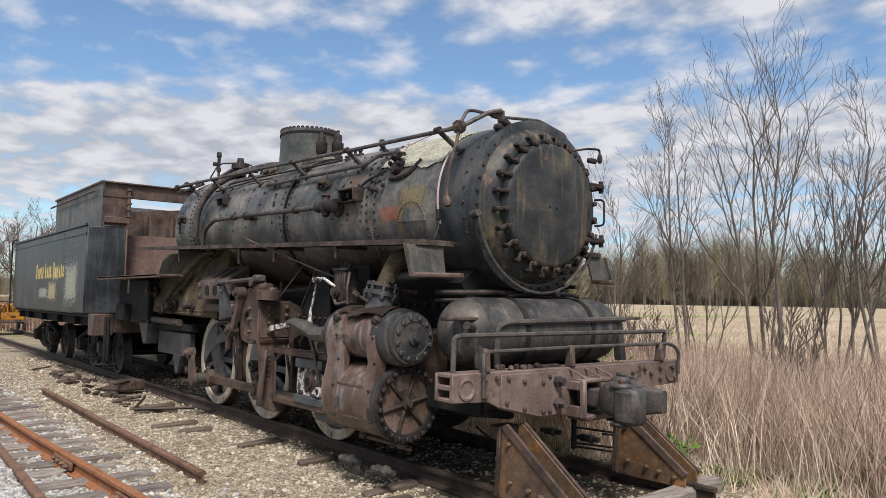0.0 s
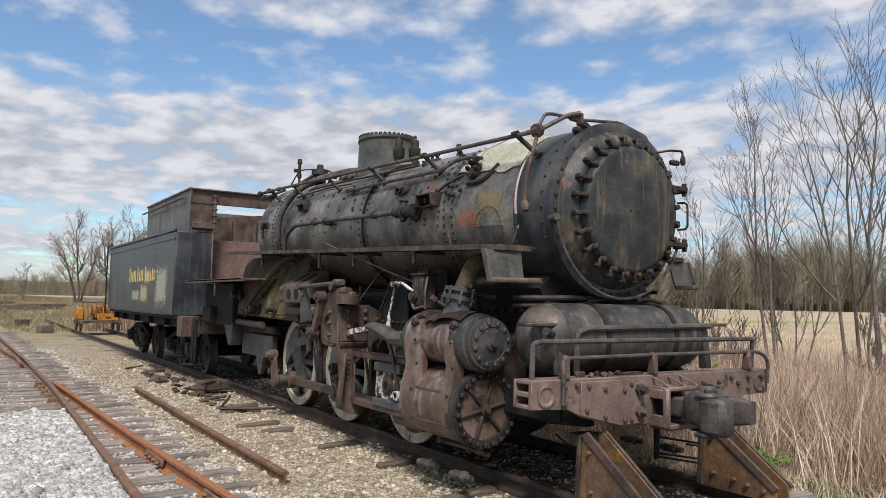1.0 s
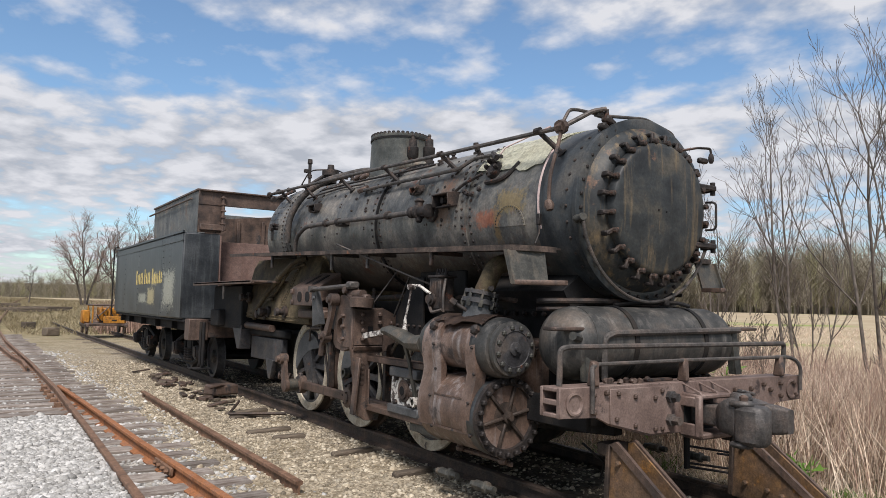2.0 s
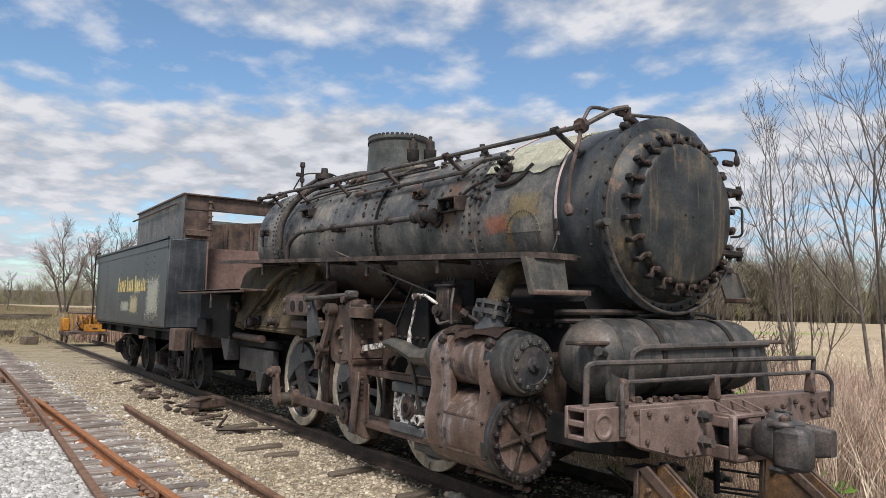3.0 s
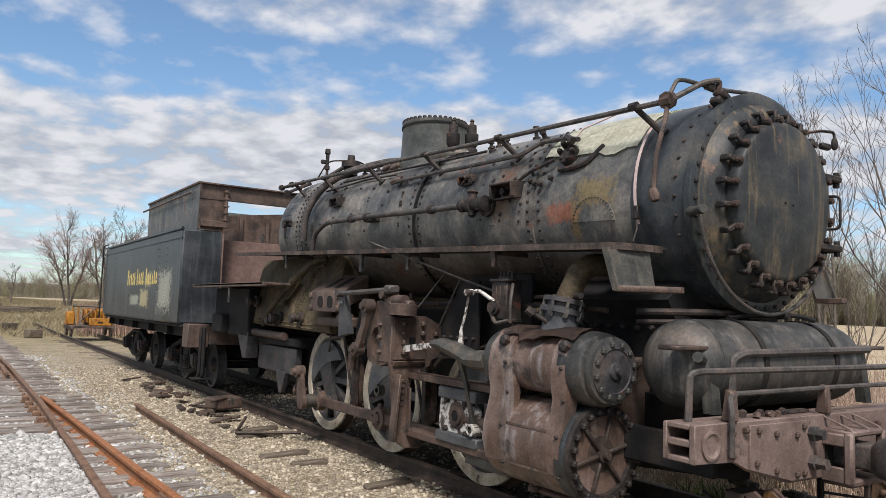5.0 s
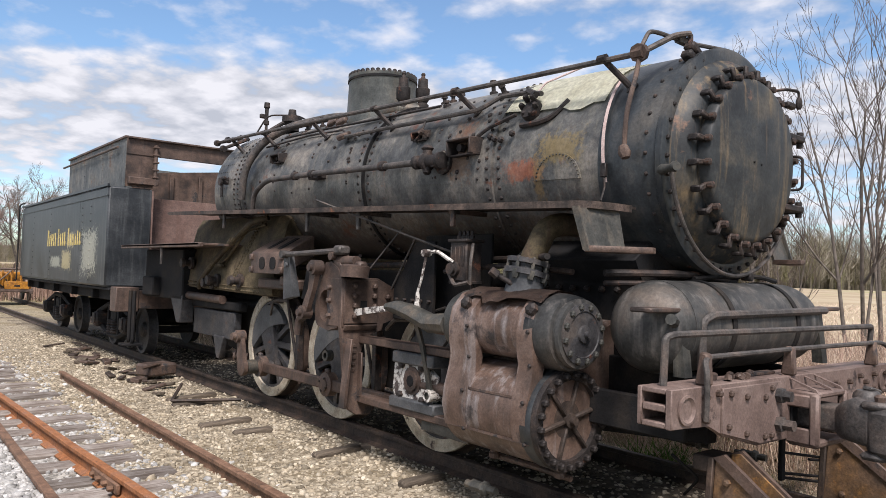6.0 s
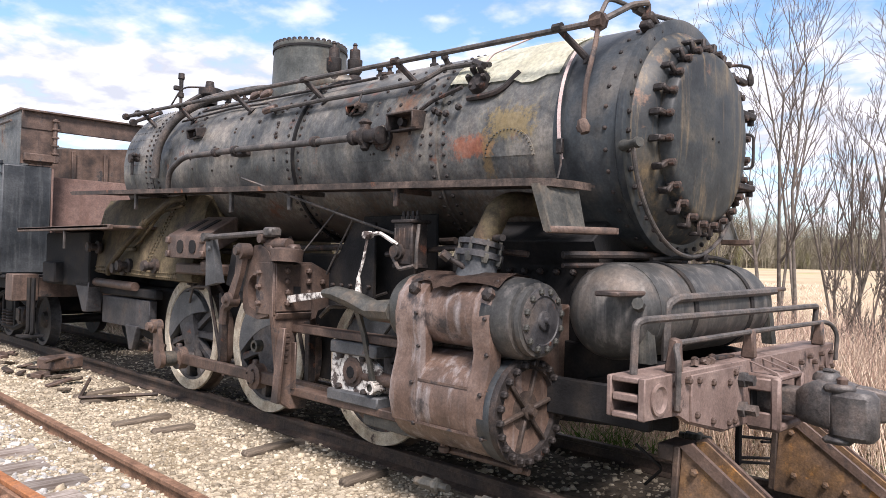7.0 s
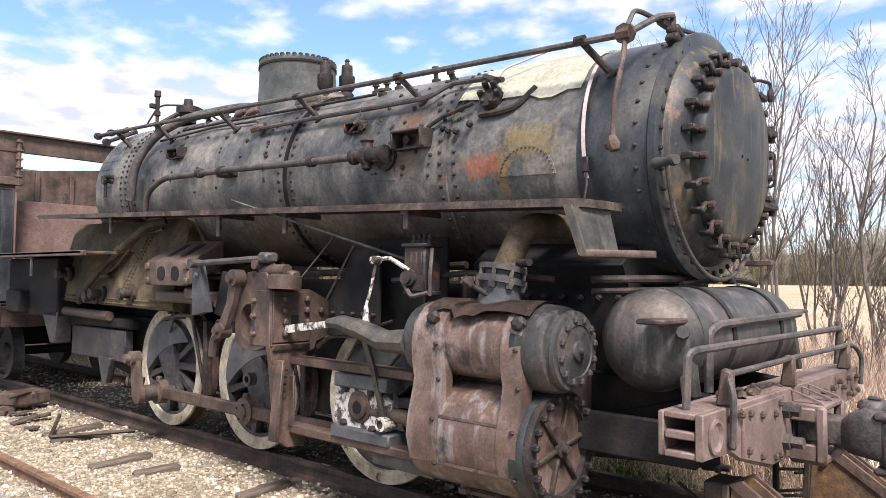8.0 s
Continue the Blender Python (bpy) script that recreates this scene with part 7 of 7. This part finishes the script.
def ground_material():
    m = bpy.data.materials.new("gravel_and_field")
    m.use_nodes = True
    nt = m.node_tree
    N, L = nt.nodes.new, nt.links.new
    bs = nt.nodes["Principled BSDF"]
    co = N("ShaderNodeTexCoord")
    sp = N("ShaderNodeSeparateXYZ")
    L(co.outputs["Object"], sp.inputs[0])

    def nz(s, d=6.0, r=0.6):
        n = N("ShaderNodeTexNoise")
        n.inputs["Scale"].default_value, n.inputs["Detail"].default_value, n.inputs["Roughness"].default_value = s, d, r
        L(co.outputs["Object"], n.inputs["Vector"])
        return n.outputs["Fac"]

    def ramp(fac, *stops):
        r = N("ShaderNodeValToRGB")
        while len(r.color_ramp.elements) < len(stops):
            r.color_ramp.elements.new(0.5)
        for e, (p, c) in zip(r.color_ramp.elements, stops):
            e.position, e.color = p, (*c, 1)
        L(fac, r.inputs[0])
        return r.outputs[0]

    def mix(fac, a, b):
        x = N("ShaderNodeMix")
        x.data_type = "RGBA"
        L(fac, x.inputs[0])
        L(a, x.inputs[6])
        L(b, x.inputs[7])
        return x.outputs[2]

    def edge(src, lo, hi, wob=0.0, s=1.0):
        if wob:
            a = N("ShaderNodeMath")
            a.operation = "MULTIPLY_ADD"
            a.inputs[1].default_value = wob
            L(nz(s), a.inputs[0])
            L(src, a.inputs[2])
            src = a.outputs[0]
        r = N("ShaderNodeMapRange")
        r.inputs[1].default_value, r.inputs[2].default_value = lo, hi
        L(src, r.inputs[0])
        return r.outputs[0]

    vor = N("ShaderNodeTexVoronoi")
    vor.inputs["Scale"].default_value = 26.0
    L(co.outputs["Object"], vor.inputs["Vector"])
    pale = ramp(vor.outputs["Color"], (0.2, (0.16, 0.155, 0.145)), (0.5, (0.30, 0.295, 0.28)), (0.8, (0.44, 0.435, 0.42)))
    tan = ramp(vor.outputs["Color"], (0.2, (0.14, 0.115, 0.08)), (0.5, (0.25, 0.21, 0.15)), (0.8, (0.40, 0.35, 0.265)))
    tan = mix(edge(nz(0.9), 0.5, 0.7), tan, ramp(nz(30), (0.3, (0.13, 0.10, 0.06)), (0.7, (0.26, 0.21, 0.13))))
    straw = ramp(nz(0.12, 8.0, 0.7), (0.3, (0.28, 0.22, 0.145)), (0.5, (0.36, 0.295, 0.20)), (0.7, (0.43, 0.365, 0.265)))
    straw = mix(edge(nz(0.035, 3.0), 0.56, 0.66), straw, ramp(nz(1.5), (0.3, (0.16, 0.22, 0.06)), (0.7, (0.30, 0.32, 0.12))))
    verge = ramp(nz(2.0), (0.3, (0.11, 0.11, 0.05)), (0.5, (0.21, 0.175, 0.10)), (0.7, (0.30, 0.245, 0.15)))
    dark_strip = ramp(nz(9.0), (0.3, (0.03, 0.025, 0.02)), (0.7, (0.12, 0.10, 0.075)))
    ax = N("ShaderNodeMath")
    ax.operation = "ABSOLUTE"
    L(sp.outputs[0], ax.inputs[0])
    col = mix(edge(sp.outputs[0], -2.2, -3.2, 1.2, 1.2), tan, pale)
    far_y = edge(sp.outputs[1], 22.0, 40.0, 8.0, 0.2)
    col = mix(far_y, col, verge)
    # darker strip along the siding, ending a little beyond the tender
    near_siding = mix(edge(ax.outputs[0], 1.5, 0.9, 0.5, 2.0), col, dark_strip)
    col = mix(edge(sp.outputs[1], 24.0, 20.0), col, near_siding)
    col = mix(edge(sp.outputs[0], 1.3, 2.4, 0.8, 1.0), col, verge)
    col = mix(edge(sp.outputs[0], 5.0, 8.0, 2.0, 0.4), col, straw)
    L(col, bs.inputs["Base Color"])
    bs.inputs["Roughness"].default_value = 0.95
    bs.inputs["Specular IOR Level"].default_value = 0.2
    bp = N("ShaderNodeBump")
    bp.inputs["Strength"].default_value, bp.inputs["Distance"].default_value = 0.6, 0.02
    L(vor.outputs["Distance"], bp.inputs["Height"])
    L(bp.outputs[0], bs.inputs["Normal"])
    return m


xs = np.unique(np.concatenate([np.linspace(-900, -40, 12), np.linspace(-40, -9, 14), np.linspace(-9, 8, 70), np.linspace(8, 60, 24), np.linspace(60, 1500, 24)]))
ys = np.unique(np.concatenate([np.linspace(-900, -30, 10), np.linspace(-30, -6, 12), np.linspace(-6, 26, 110), np.linspace(26, 120, 30), np.linspace(120, 1800, 20)]))
verts = [(float(x), float(y), gz(float(x), float(y))) for y in ys for x in xs]
nx = len(xs)
faces = [(j * nx + i, j * nx + i + 1, (j + 1) * nx + i + 1, (j + 1) * nx + i) for j in range(len(ys) - 1) for i in range(nx - 1)]
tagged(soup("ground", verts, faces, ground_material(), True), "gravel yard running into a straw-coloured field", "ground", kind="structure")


def stones(name, n, area, size, material, keep, label, seed, zoff=0.0):
    rng = np.random.default_rng(seed)
    t = (1 + 5 ** 0.5) / 2
    ico = np.array([(-1, t, 0), (1, t, 0), (-1, -t, 0), (1, -t, 0), (0, -1, t), (0, 1, t), (0, -1, -t), (0, 1, -t), (t, 0, -1), (t, 0, 1), (-t, 0, -1), (-t, 0, 1)]) / 1.9
    fc = np.array([(0, 11, 5), (0, 5, 1), (0, 1, 7), (0, 7, 10), (0, 10, 11), (1, 5, 9), (5, 11, 4), (11, 10, 2), (10, 7, 6), (7, 1, 8), (3, 9, 4), (3, 4, 2), (3, 2, 6), (3, 6, 8), (3, 8, 9), (4, 9, 5), (2, 4, 11), (6, 2, 10), (8, 6, 7), (9, 8, 1)])
    P = np.column_stack([rng.uniform(area[0], area[1], n), rng.uniform(area[2], area[3], n)])
    P = P[np.array([keep(x, y, rng) for x, y in P])]
    m = len(P)
    S = size * rng.lognormal(0, 0.38, m)[:, None, None]
    V = np.repeat(ico[None], m, 0) * rng.uniform(0.6, 1.25, (m, 12, 1)) * rng.uniform(0.65, 1.2, (m, 1, 3)) * S
    a = rng.uniform(0, 6.28, m)
    c, s = np.cos(a)[:, None], np.sin(a)[:, None]
    V = np.stack([V[:, :, 0] * c - V[:, :, 1] * s, V[:, :, 0] * s + V[:, :, 1] * c, V[:, :, 2] * 0.75], 2)
    Z = np.array([gz(x, y) for x, y in P]) + zoff
    V += np.column_stack([P, Z])[:, None, :]
    F = fc[None] + (np.arange(m) * 12)[:, None, None]
    return tagged(tris(name, V.reshape(-1, 3), F.reshape(-1, 3), material), label, "gravel", kind="stuff")


def keep_pale(x, y, rng):
    edge_x = -2.75 + 0.25 * noise.noise(Vector((y * 0.6, 0, 3)))
    if x > edge_x and rng.random() > 0.12:
        return False
    if y > 7.3 and -5.6 < x < -2.9 and rng.random() > 0.35:
        return False
    return rng.random() < min(1.0, 9.0 / max(2.0, y + 4.0)) + 0.25


stones("ballast_stones", 40000, (-7.5, -2.2, -3.0, 22.0), 0.022, M_stoneW, keep_pale, "pale grey crushed ballast", 3, 0.0)
stones("ballast_heap_stones", 30000, (-5.5, -3.75, -2.5, 7.4), 0.022, M_stoneW, lambda x, y, r: True, "pale grey ballast covering the ties", 13, 0.07)
stones("gravel_stones", 60000, (-3.0, 1.6, -2.6, 18.0), 0.0165, M_stoneT, lambda x, y, r: r.random() < min(1.0, 9.0 / max(2.0, y + 4.0)) + 0.2 and (abs(x) > 0.9 or r.random() < 0.35), "tan gravel with small pale stones", 4)
bmp = B()
mound = []
for y in np.linspace(-3, 7.6, 40):
    mound.append([(x, float(y), gz(x, float(y)) + (0.075 if -5.4 < x < -3.75 else 0.0) * min(1.0, max(0.0, (7.5 - y) / 0.6)) - 0.002) for x in (-5.6, -5.35, -5.0, -4.6, -4.2, -3.85, -3.70)])
loops(bmp, mound, False, False, False)
pale_mat = mat("ballast_bed", [(0.14, 0.135, 0.125), (0.28, 0.275, 0.26), (0.42, 0.415, 0.40)], 24.0, (0.85, 0.95), 0.0, 0.6, 60)
single("ballast_bed", bmp, pale_mat, "bed of pale ballast between the rails", "ballast", kind="structure")


# ---- plants ----
def blades(name, P, H, W, lean, material, seed, label, category, segs=2):
    """Thin upright stalks as three-sided slivers; P (n, 3) feet."""
    rng = np.random.default_rng(seed)
    n = len(P)
    a = rng.uniform(0, 6.28, n)
    tilt = rng.normal(0, lean, (n, 2))
    H = H * rng.uniform(0.55, 1.15, n)
    V, F = [], []
    lev = np.linspace(0, 1, segs + 1)
    cols = []
    for k, t in enumerate(lev):
        c = P + np.column_stack([tilt[:, 0] * H * t ** 1.5, tilt[:, 1] * H * t ** 1.5, H * t])
        w = np.full(n, W * (1 - 0.75 * t))
        for j in range(3):
            an = a + 2.094 * j
            cols.append(c + np.column_stack([np.cos(an) * w, np.sin(an) * w, 0 * w]))
    V = np.stack(cols, 1).reshape(-1, 3)
    m = 3 * (segs + 1)
    f = []
    for k in range(segs):
        for j in range(3):
            i0, i1 = k * 3 + j, k * 3 + (j + 1) % 3
            f += [(i0, i1, i1 + 3), (i0, i1 + 3, i0 + 3)]
    F = (np.array(f)[None] + (np.arange(n) * m)[:, None, None]).reshape(-1, 3)
    return tagged(tris(name, V, F, material), label, category, kind="stuff")


def scatter(n, area, seed, dens):
    rng = np.random.default_rng(seed)
    out = []
    while len(out) < n:
        x, y = rng.uniform(area[0], area[1]), rng.uniform(area[2], area[3])
        if rng.random() < dens(x, y):
            out.append((x, y, gz(x, y) - 0.03))
    return np.array(out)


def reed_density(x, y):
    c = 0.5 + 0.9 * noise.noise(Vector((x * 0.55, y * 0.55, 2)))
    e = min(1.0, max(0.0, (x - 1.75 - 0.35 * noise.noise(Vector((y * 0.8, 1, 1)))) / 0.7))
    return e * (0.35 + 0.65 * max(0.0, min(1.0, c))) * (1.0 if x < 5 else 0.5)


blades("dry_reeds", scatter(34000, (1.45, 8.0, -4.5, 16.0), 21, reed_density), 1.05, 0.0065, 0.34, M_reed, 6, "dense dry straw-coloured reeds beside the track", "reeds")
blades("brown_weeds", scatter(15000, (1.5, 9.0, -4.5, 18.0), 22, reed_density), 1.25, 0.0055, 0.24, M_brush, 7, "brown leafless weed stems", "weeds", 3)
blades("low_grass", scatter(14000, (1.2, 4.0, -4.5, 14.0), 23, lambda x, y: 0.7 if x > 1.3 else 0.2), 0.22, 0.006, 0.6, M_reed, 8, "short dry grass along the track", "grass", 1)
blades("green_shoots", scatter(5000, (1.2, 4.5, -3.5, 6.0), 24, lambda x, y: max(0.0, 2.2 * noise.noise(Vector((x * 0.9, y * 0.9, 8))) - 0.25)), 0.20, 0.009, 0.6, M_green, 9, "fresh green weeds among the dry grass", "weeds", 1)
blades("field_stubble", scatter(30000, (6.5, 60.0, -8.0, 70.0), 25, lambda x, y: 0.9 if x < 20 else 0.35), 0.22, 0.022, 0.8, M_reed, 10, "pale straw stubble in the field", "stubble", 1)
blades("left_grass", scatter(16000, (-3.2, 14.0, 33.0, 95.0), 26, lambda x, y: 0.4 + 0.6 * max(0.0, noise.noise(Vector((x * 0.2, y * 0.2, 3))))), 0.26, 0.03, 0.7, M_roughgrass, 11, "rough olive and straw grass behind the siding", "grass", 1)
blades("dry_weeds", scatter(700, (0.2, 3.4, 33.5, 36.5), 29, lambda x, y: 1.0), 1.5, 0.016, 0.14, M_brush, 14, "pinkish dry weeds behind the work machine", "weeds", 2)


def leaf_clump(name, c, r, n, seed, label):
    rng = np.random.default_rng(seed)
    P = rng.normal(0, 1, (n, 3)) * np.array([r, r, r * 0.8]) + np.array(c)
    u, v = rng.normal(0, 1, (n, 3)), rng.normal(0, 1, (n, 3))
    s = 0.035 * rng.uniform(0.6, 1.4, (n, 1))
    V = np.stack([P - u * s, P + v * s, P + u * s], 1).reshape(-1, 3)
    return tagged(tris(name, V, np.arange(3 * n).reshape(-1, 3), M_green), label, "bush")


leaf_clump("green_bush", (2.2, 1.8, 0.75), 0.28, 900, 41, "small bush with fresh green leaves")
blades("broken_reeds", scatter(5000, (1.6, 6.0, -4.5, 8.0), 27, reed_density), 0.42, 0.006, 1.9, M_reed, 12, "broken reeds lying among the stalks", "reeds", 2)
blades("ground_leaves", scatter(420, (1.7, 2.9, -1.6, -0.1), 28, lambda x, y: max(0.0, 0.4 + 2 * noise.noise(Vector((x * 2.2, y * 2.2, 4))))), 0.14, 0.018, 1.2, M_green, 13, "low green leaves beside the rail stops", "weeds", 2)
leaf_clump("green_bush", (1.75, 0.0, 0.05), 0.10, 120, 42, "small bush with fresh green leaves")


def grow(rng, base, d, length, r, depth, segs, out, spread, up, thin=0.0042):
    """Grow a limb as a tapered chain; out collects (points, radii)."""
    pts, rad = [base], [r]
    p, v = base, d.normalized()
    n = 5 if depth > 1 else 3
    for k in range(n):
        v = (v + Vector((rng.normal(0, 0.07), rng.normal(0, 0.07), (up if depth > 2 else 2.2 * up) + rng.normal(0, 0.05)))).normalized()
        p = p + v * (length / n)
        pts.append(p)
        rad.append(max(thin, r * (1 - 0.62 * (k + 1) / n)))
        if depth > 0 and (k > 0 or depth < 3):
            for q in range(segs[depth]):
                if rng.random() < 0.85:
                    a = rng.uniform(0, 6.283)
                    e, u, w = basis(v)
                    nd = (v + (u * math.cos(a) + w * math.sin(a)) * rng.uniform(0.45, 0.9) * spread).normalized()
                    grow(rng, p, nd, length * rng.uniform(0.28, 0.56) * (1 - 0.08 * k), rad[-1] * rng.uniform(0.5, 0.75), depth - 1, segs, out, spread, up, thin)
    out.append((depth, pts, rad))


def bare_tree(at, height, stems, seed, label, spread=0.8, lean=(0, 0), group="", r0=0.036, segs=(0, 1, 2, 2), up=0.07, thin=0.0042, twig=None):
    rng = np.random.default_rng(seed)
    out = []
    x, y = at
    for s in range(stems):
        a = 6.283 * s / max(1, stems) + rng.uniform(0, 1)
        tilt = 0.0 if stems == 1 else rng.uniform(0.08, 0.26)
        b = Vector((x + math.cos(a) * 0.22 * (stems > 1), y + math.sin(a) * 0.22 * (stems > 1), gz(x, y) - 0.1))
        grow(rng, b, Vector((math.cos(a) * tilt + lean[0], math.sin(a) * tilt + lean[1], 1)), height * rng.uniform(0.72, 1.0) * 0.73, r0 * rng.uniform(0.7, 1.1), 3, segs, out, spread, up, thin)
    tree = thing("bare_tree", label, "tree", group)

    def wood(name, chains, sides, m):
        V, F, base_i = [], [], 0
        for dp, pts, rad in chains:
            for i, (p, r) in enumerate(zip(pts, rad)):
                e, u, w = basis(pts[min(i + 1, len(pts) - 1)] - pts[max(0, i - 1)])
                for j in range(sides):
                    q = p + (u * math.cos(6.283 * j / sides) + w * math.sin(6.283 * j / sides)) * r
                    V.append((q.x, q.y, q.z))
            for i in range(len(pts) - 1):
                for j in range(sides):
                    a0, a1 = base_i + i * sides + j, base_i + i * sides + (j + 1) % sides
                    F += [(a0, a1, a1 + sides), (a0, a1 + sides, a0 + sides)]
            base_i += len(pts) * sides
        ob = tris(name, np.array(V), np.array(F), m)
        ob.parent = tree
        return ob

    for ch in out:
        if ch[0] >= 2:
            wood("trunk" if ch[0] == 3 else "limb", [ch], 6 if ch[0] == 3 else 4, M_bark)
    wood("crown", [ch for ch in out if ch[0] < 2], 3, twig or M_twig)
    return tree


G = "bare saplings beside the field"
bare_tree((9.5, 4.8), 8.2, 2, 101, "tall leafless sapling standing in dry reeds", 0.95, (0.0, 0.06), G, 0.046, (0, 2, 2, 2), 0.055)
bare_tree((10.0, 3.2), 8.6, 5, 102, "leafless many-stemmed sapling in dry reeds", 0.9, (0, 0.02), G, 0.044, (0, 1, 2, 2), 0.055)
bare_tree((11.6, 2.5), 6.6, 6, 103, "leafless bushy sapling with upright twigs", 0.6, (0, 0), G, 0.04)
bare_tree((10.8, 1.2), 7.6, 3, 104, "leafless spreading sapling beside the field", 1.1, (0, 0.06), G, 0.06, (0, 2, 2, 2), 0.05)
bare_tree((10.4, 7.4), 5.6, 2, 105, "thin leafless sapling in dry reeds", 0.9, (0, 0), G, 0.038, (0, 2, 2, 2), 0.055)
bare_tree((12.5, 6.4), 4.6, 4, 106, "low leafless sapling among reeds", 0.9, (0, 0), G, 0.03)
bare_tree((13.0, 0.2), 5.6, 4, 107, "leafless spreading sapling beside the field", 0.9, (0, 0), G, 0.045)
bare_tree((4.9, 2.6), 2.3, 4, 108, "leafless shrub in dry reeds", 1.0, (0, 0), G, 0.014)
bare_tree((5.6, 0.6), 2.5, 5, 109, "leafless shrub in dry reeds", 1.0, (0, 0), G, 0.014)
bare_tree((6.3, 4.6), 2.2, 5, 110, "leafless shrub in dry reeds", 1.0, (0, 0), G, 0.014)
G2 = "bare trees behind the siding"
bare_tree((4.9, 78), 10.6, 3, 120, "round leafless tree with reddish buds behind the siding", 1.5, (0, 0), G2, 0.13, (0, 2, 3, 3), 0.035, 0.010, M_bud)
bare_tree((8.6, 80), 12.2, 5, 121, "spreading leafless tree behind the siding", 1.3, (0.03, 0), G2, 0.14, (0, 2, 3, 2), 0.045, 0.011)
bare_tree((0.1, 80), 5.4, 1, 122, "small leafless tree behind the siding", 1.5, (0, 0), G2, 0.10, (0, 2, 2, 2), 0.03, 0.012)


# far woods round the field
def woods(name, path, n, depth, hh, seed, material, label):
    rng = np.random.default_rng(seed)
    path = np.array(path, float)
    V = []
    seg = np.linalg.norm(np.diff(path, axis=0), axis=1)
    cum = np.concatenate([[0], np.cumsum(seg)])
    for k in range(n):
        s = rng.uniform(0, cum[-1])
        p = np.array([np.interp(s, cum, path[:, i]) for i in range(2)])
        p = p + rng.normal(0, 1, 2) * depth * 0.3 + np.array([rng.uniform(0, depth), rng.uniform(0, depth)]) * 0.5
        h = hh * (0.40 if p[0] < 70 and p[1] > 150 else 1.0) * rng.uniform(0.45, 1.12) * (0.88 + 0.34 * math.sin(s * 0.05) * math.sin(s * 0.017 + 1))
        b = np.array([p[0], p[1], far_rise(p[0], p[1]) - 0.4])
        w = 0.12 * h / 12
        for ang in (0.0, 1.57):
            o = np.array([math.cos(ang) * w, math.sin(ang) * w, 0])
            V += [b - o, b + o, b + np.array([0, 0, h])]
        for q in range(130):
            t = rng.uniform(0.12, 0.72)
            c = b + np.array([rng.normal(0, 0.05) * h, rng.normal(0, 0.05) * h, h * t])
            L_ = h * 0.27 * rng.uniform(0.35, 1.1)
            a = rng.uniform(0, 6.283)
            tip = c + np.array([math.cos(a) * L_, math.sin(a) * L_ * 0.8, L_ * rng.uniform(0.5, 1.6)])
            o = np.array([-math.sin(a) * 0.032, math.cos(a) * 0.032, 0.035]) * h / 12
            V += [c - o, c + o, tip]
    V = np.array(V)
    return tagged(tris(name, V, np.arange(len(V)).reshape(-1, 3), material), label, "woods", kind="stuff")


EDGE = [(-180, 240), (-60, 225), (20, 215), (80, 205), (140, 170), (185, 110), (205, 40), (200, -60), (180, -160)]
woods("far_woods", EDGE, 2600, 26, 19.5, 51, M_wood, "grey-brown leafless woods beyond the field")
woods("budding_woods", EDGE, 800, 20, 16.0, 52, M_woodgreen, "woods just coming into leaf beyond the field")
woods("hedge_scrub", EDGE, 1500, 8, 4.5, 53, M_wood, "low scrub along the edge of the woods")
bm = B()
rr = []
for i, (x, y) in enumerate(EDGE):
    c = Vector((x, y, 0)) * 1.12
    top = 10.0 if x > 70 else 5.0
    rr.append([(c.x, c.y, -2), (c.x, c.y, top), (c.x * 1.05, c.y * 1.05, top + 0.5), (c.x * 1.05, c.y * 1.05, -2)])
loops(bm, rr)
single("backdrop", bm, mat("deep_wood_shade", [(0.13, 0.116, 0.088), (0.165, 0.148, 0.112), (0.20, 0.182, 0.137)], 0.15, (0.9, 1.0), 0.0, 0.0, 2.0), "dense far woods beyond the field", "woods", kind="structure")
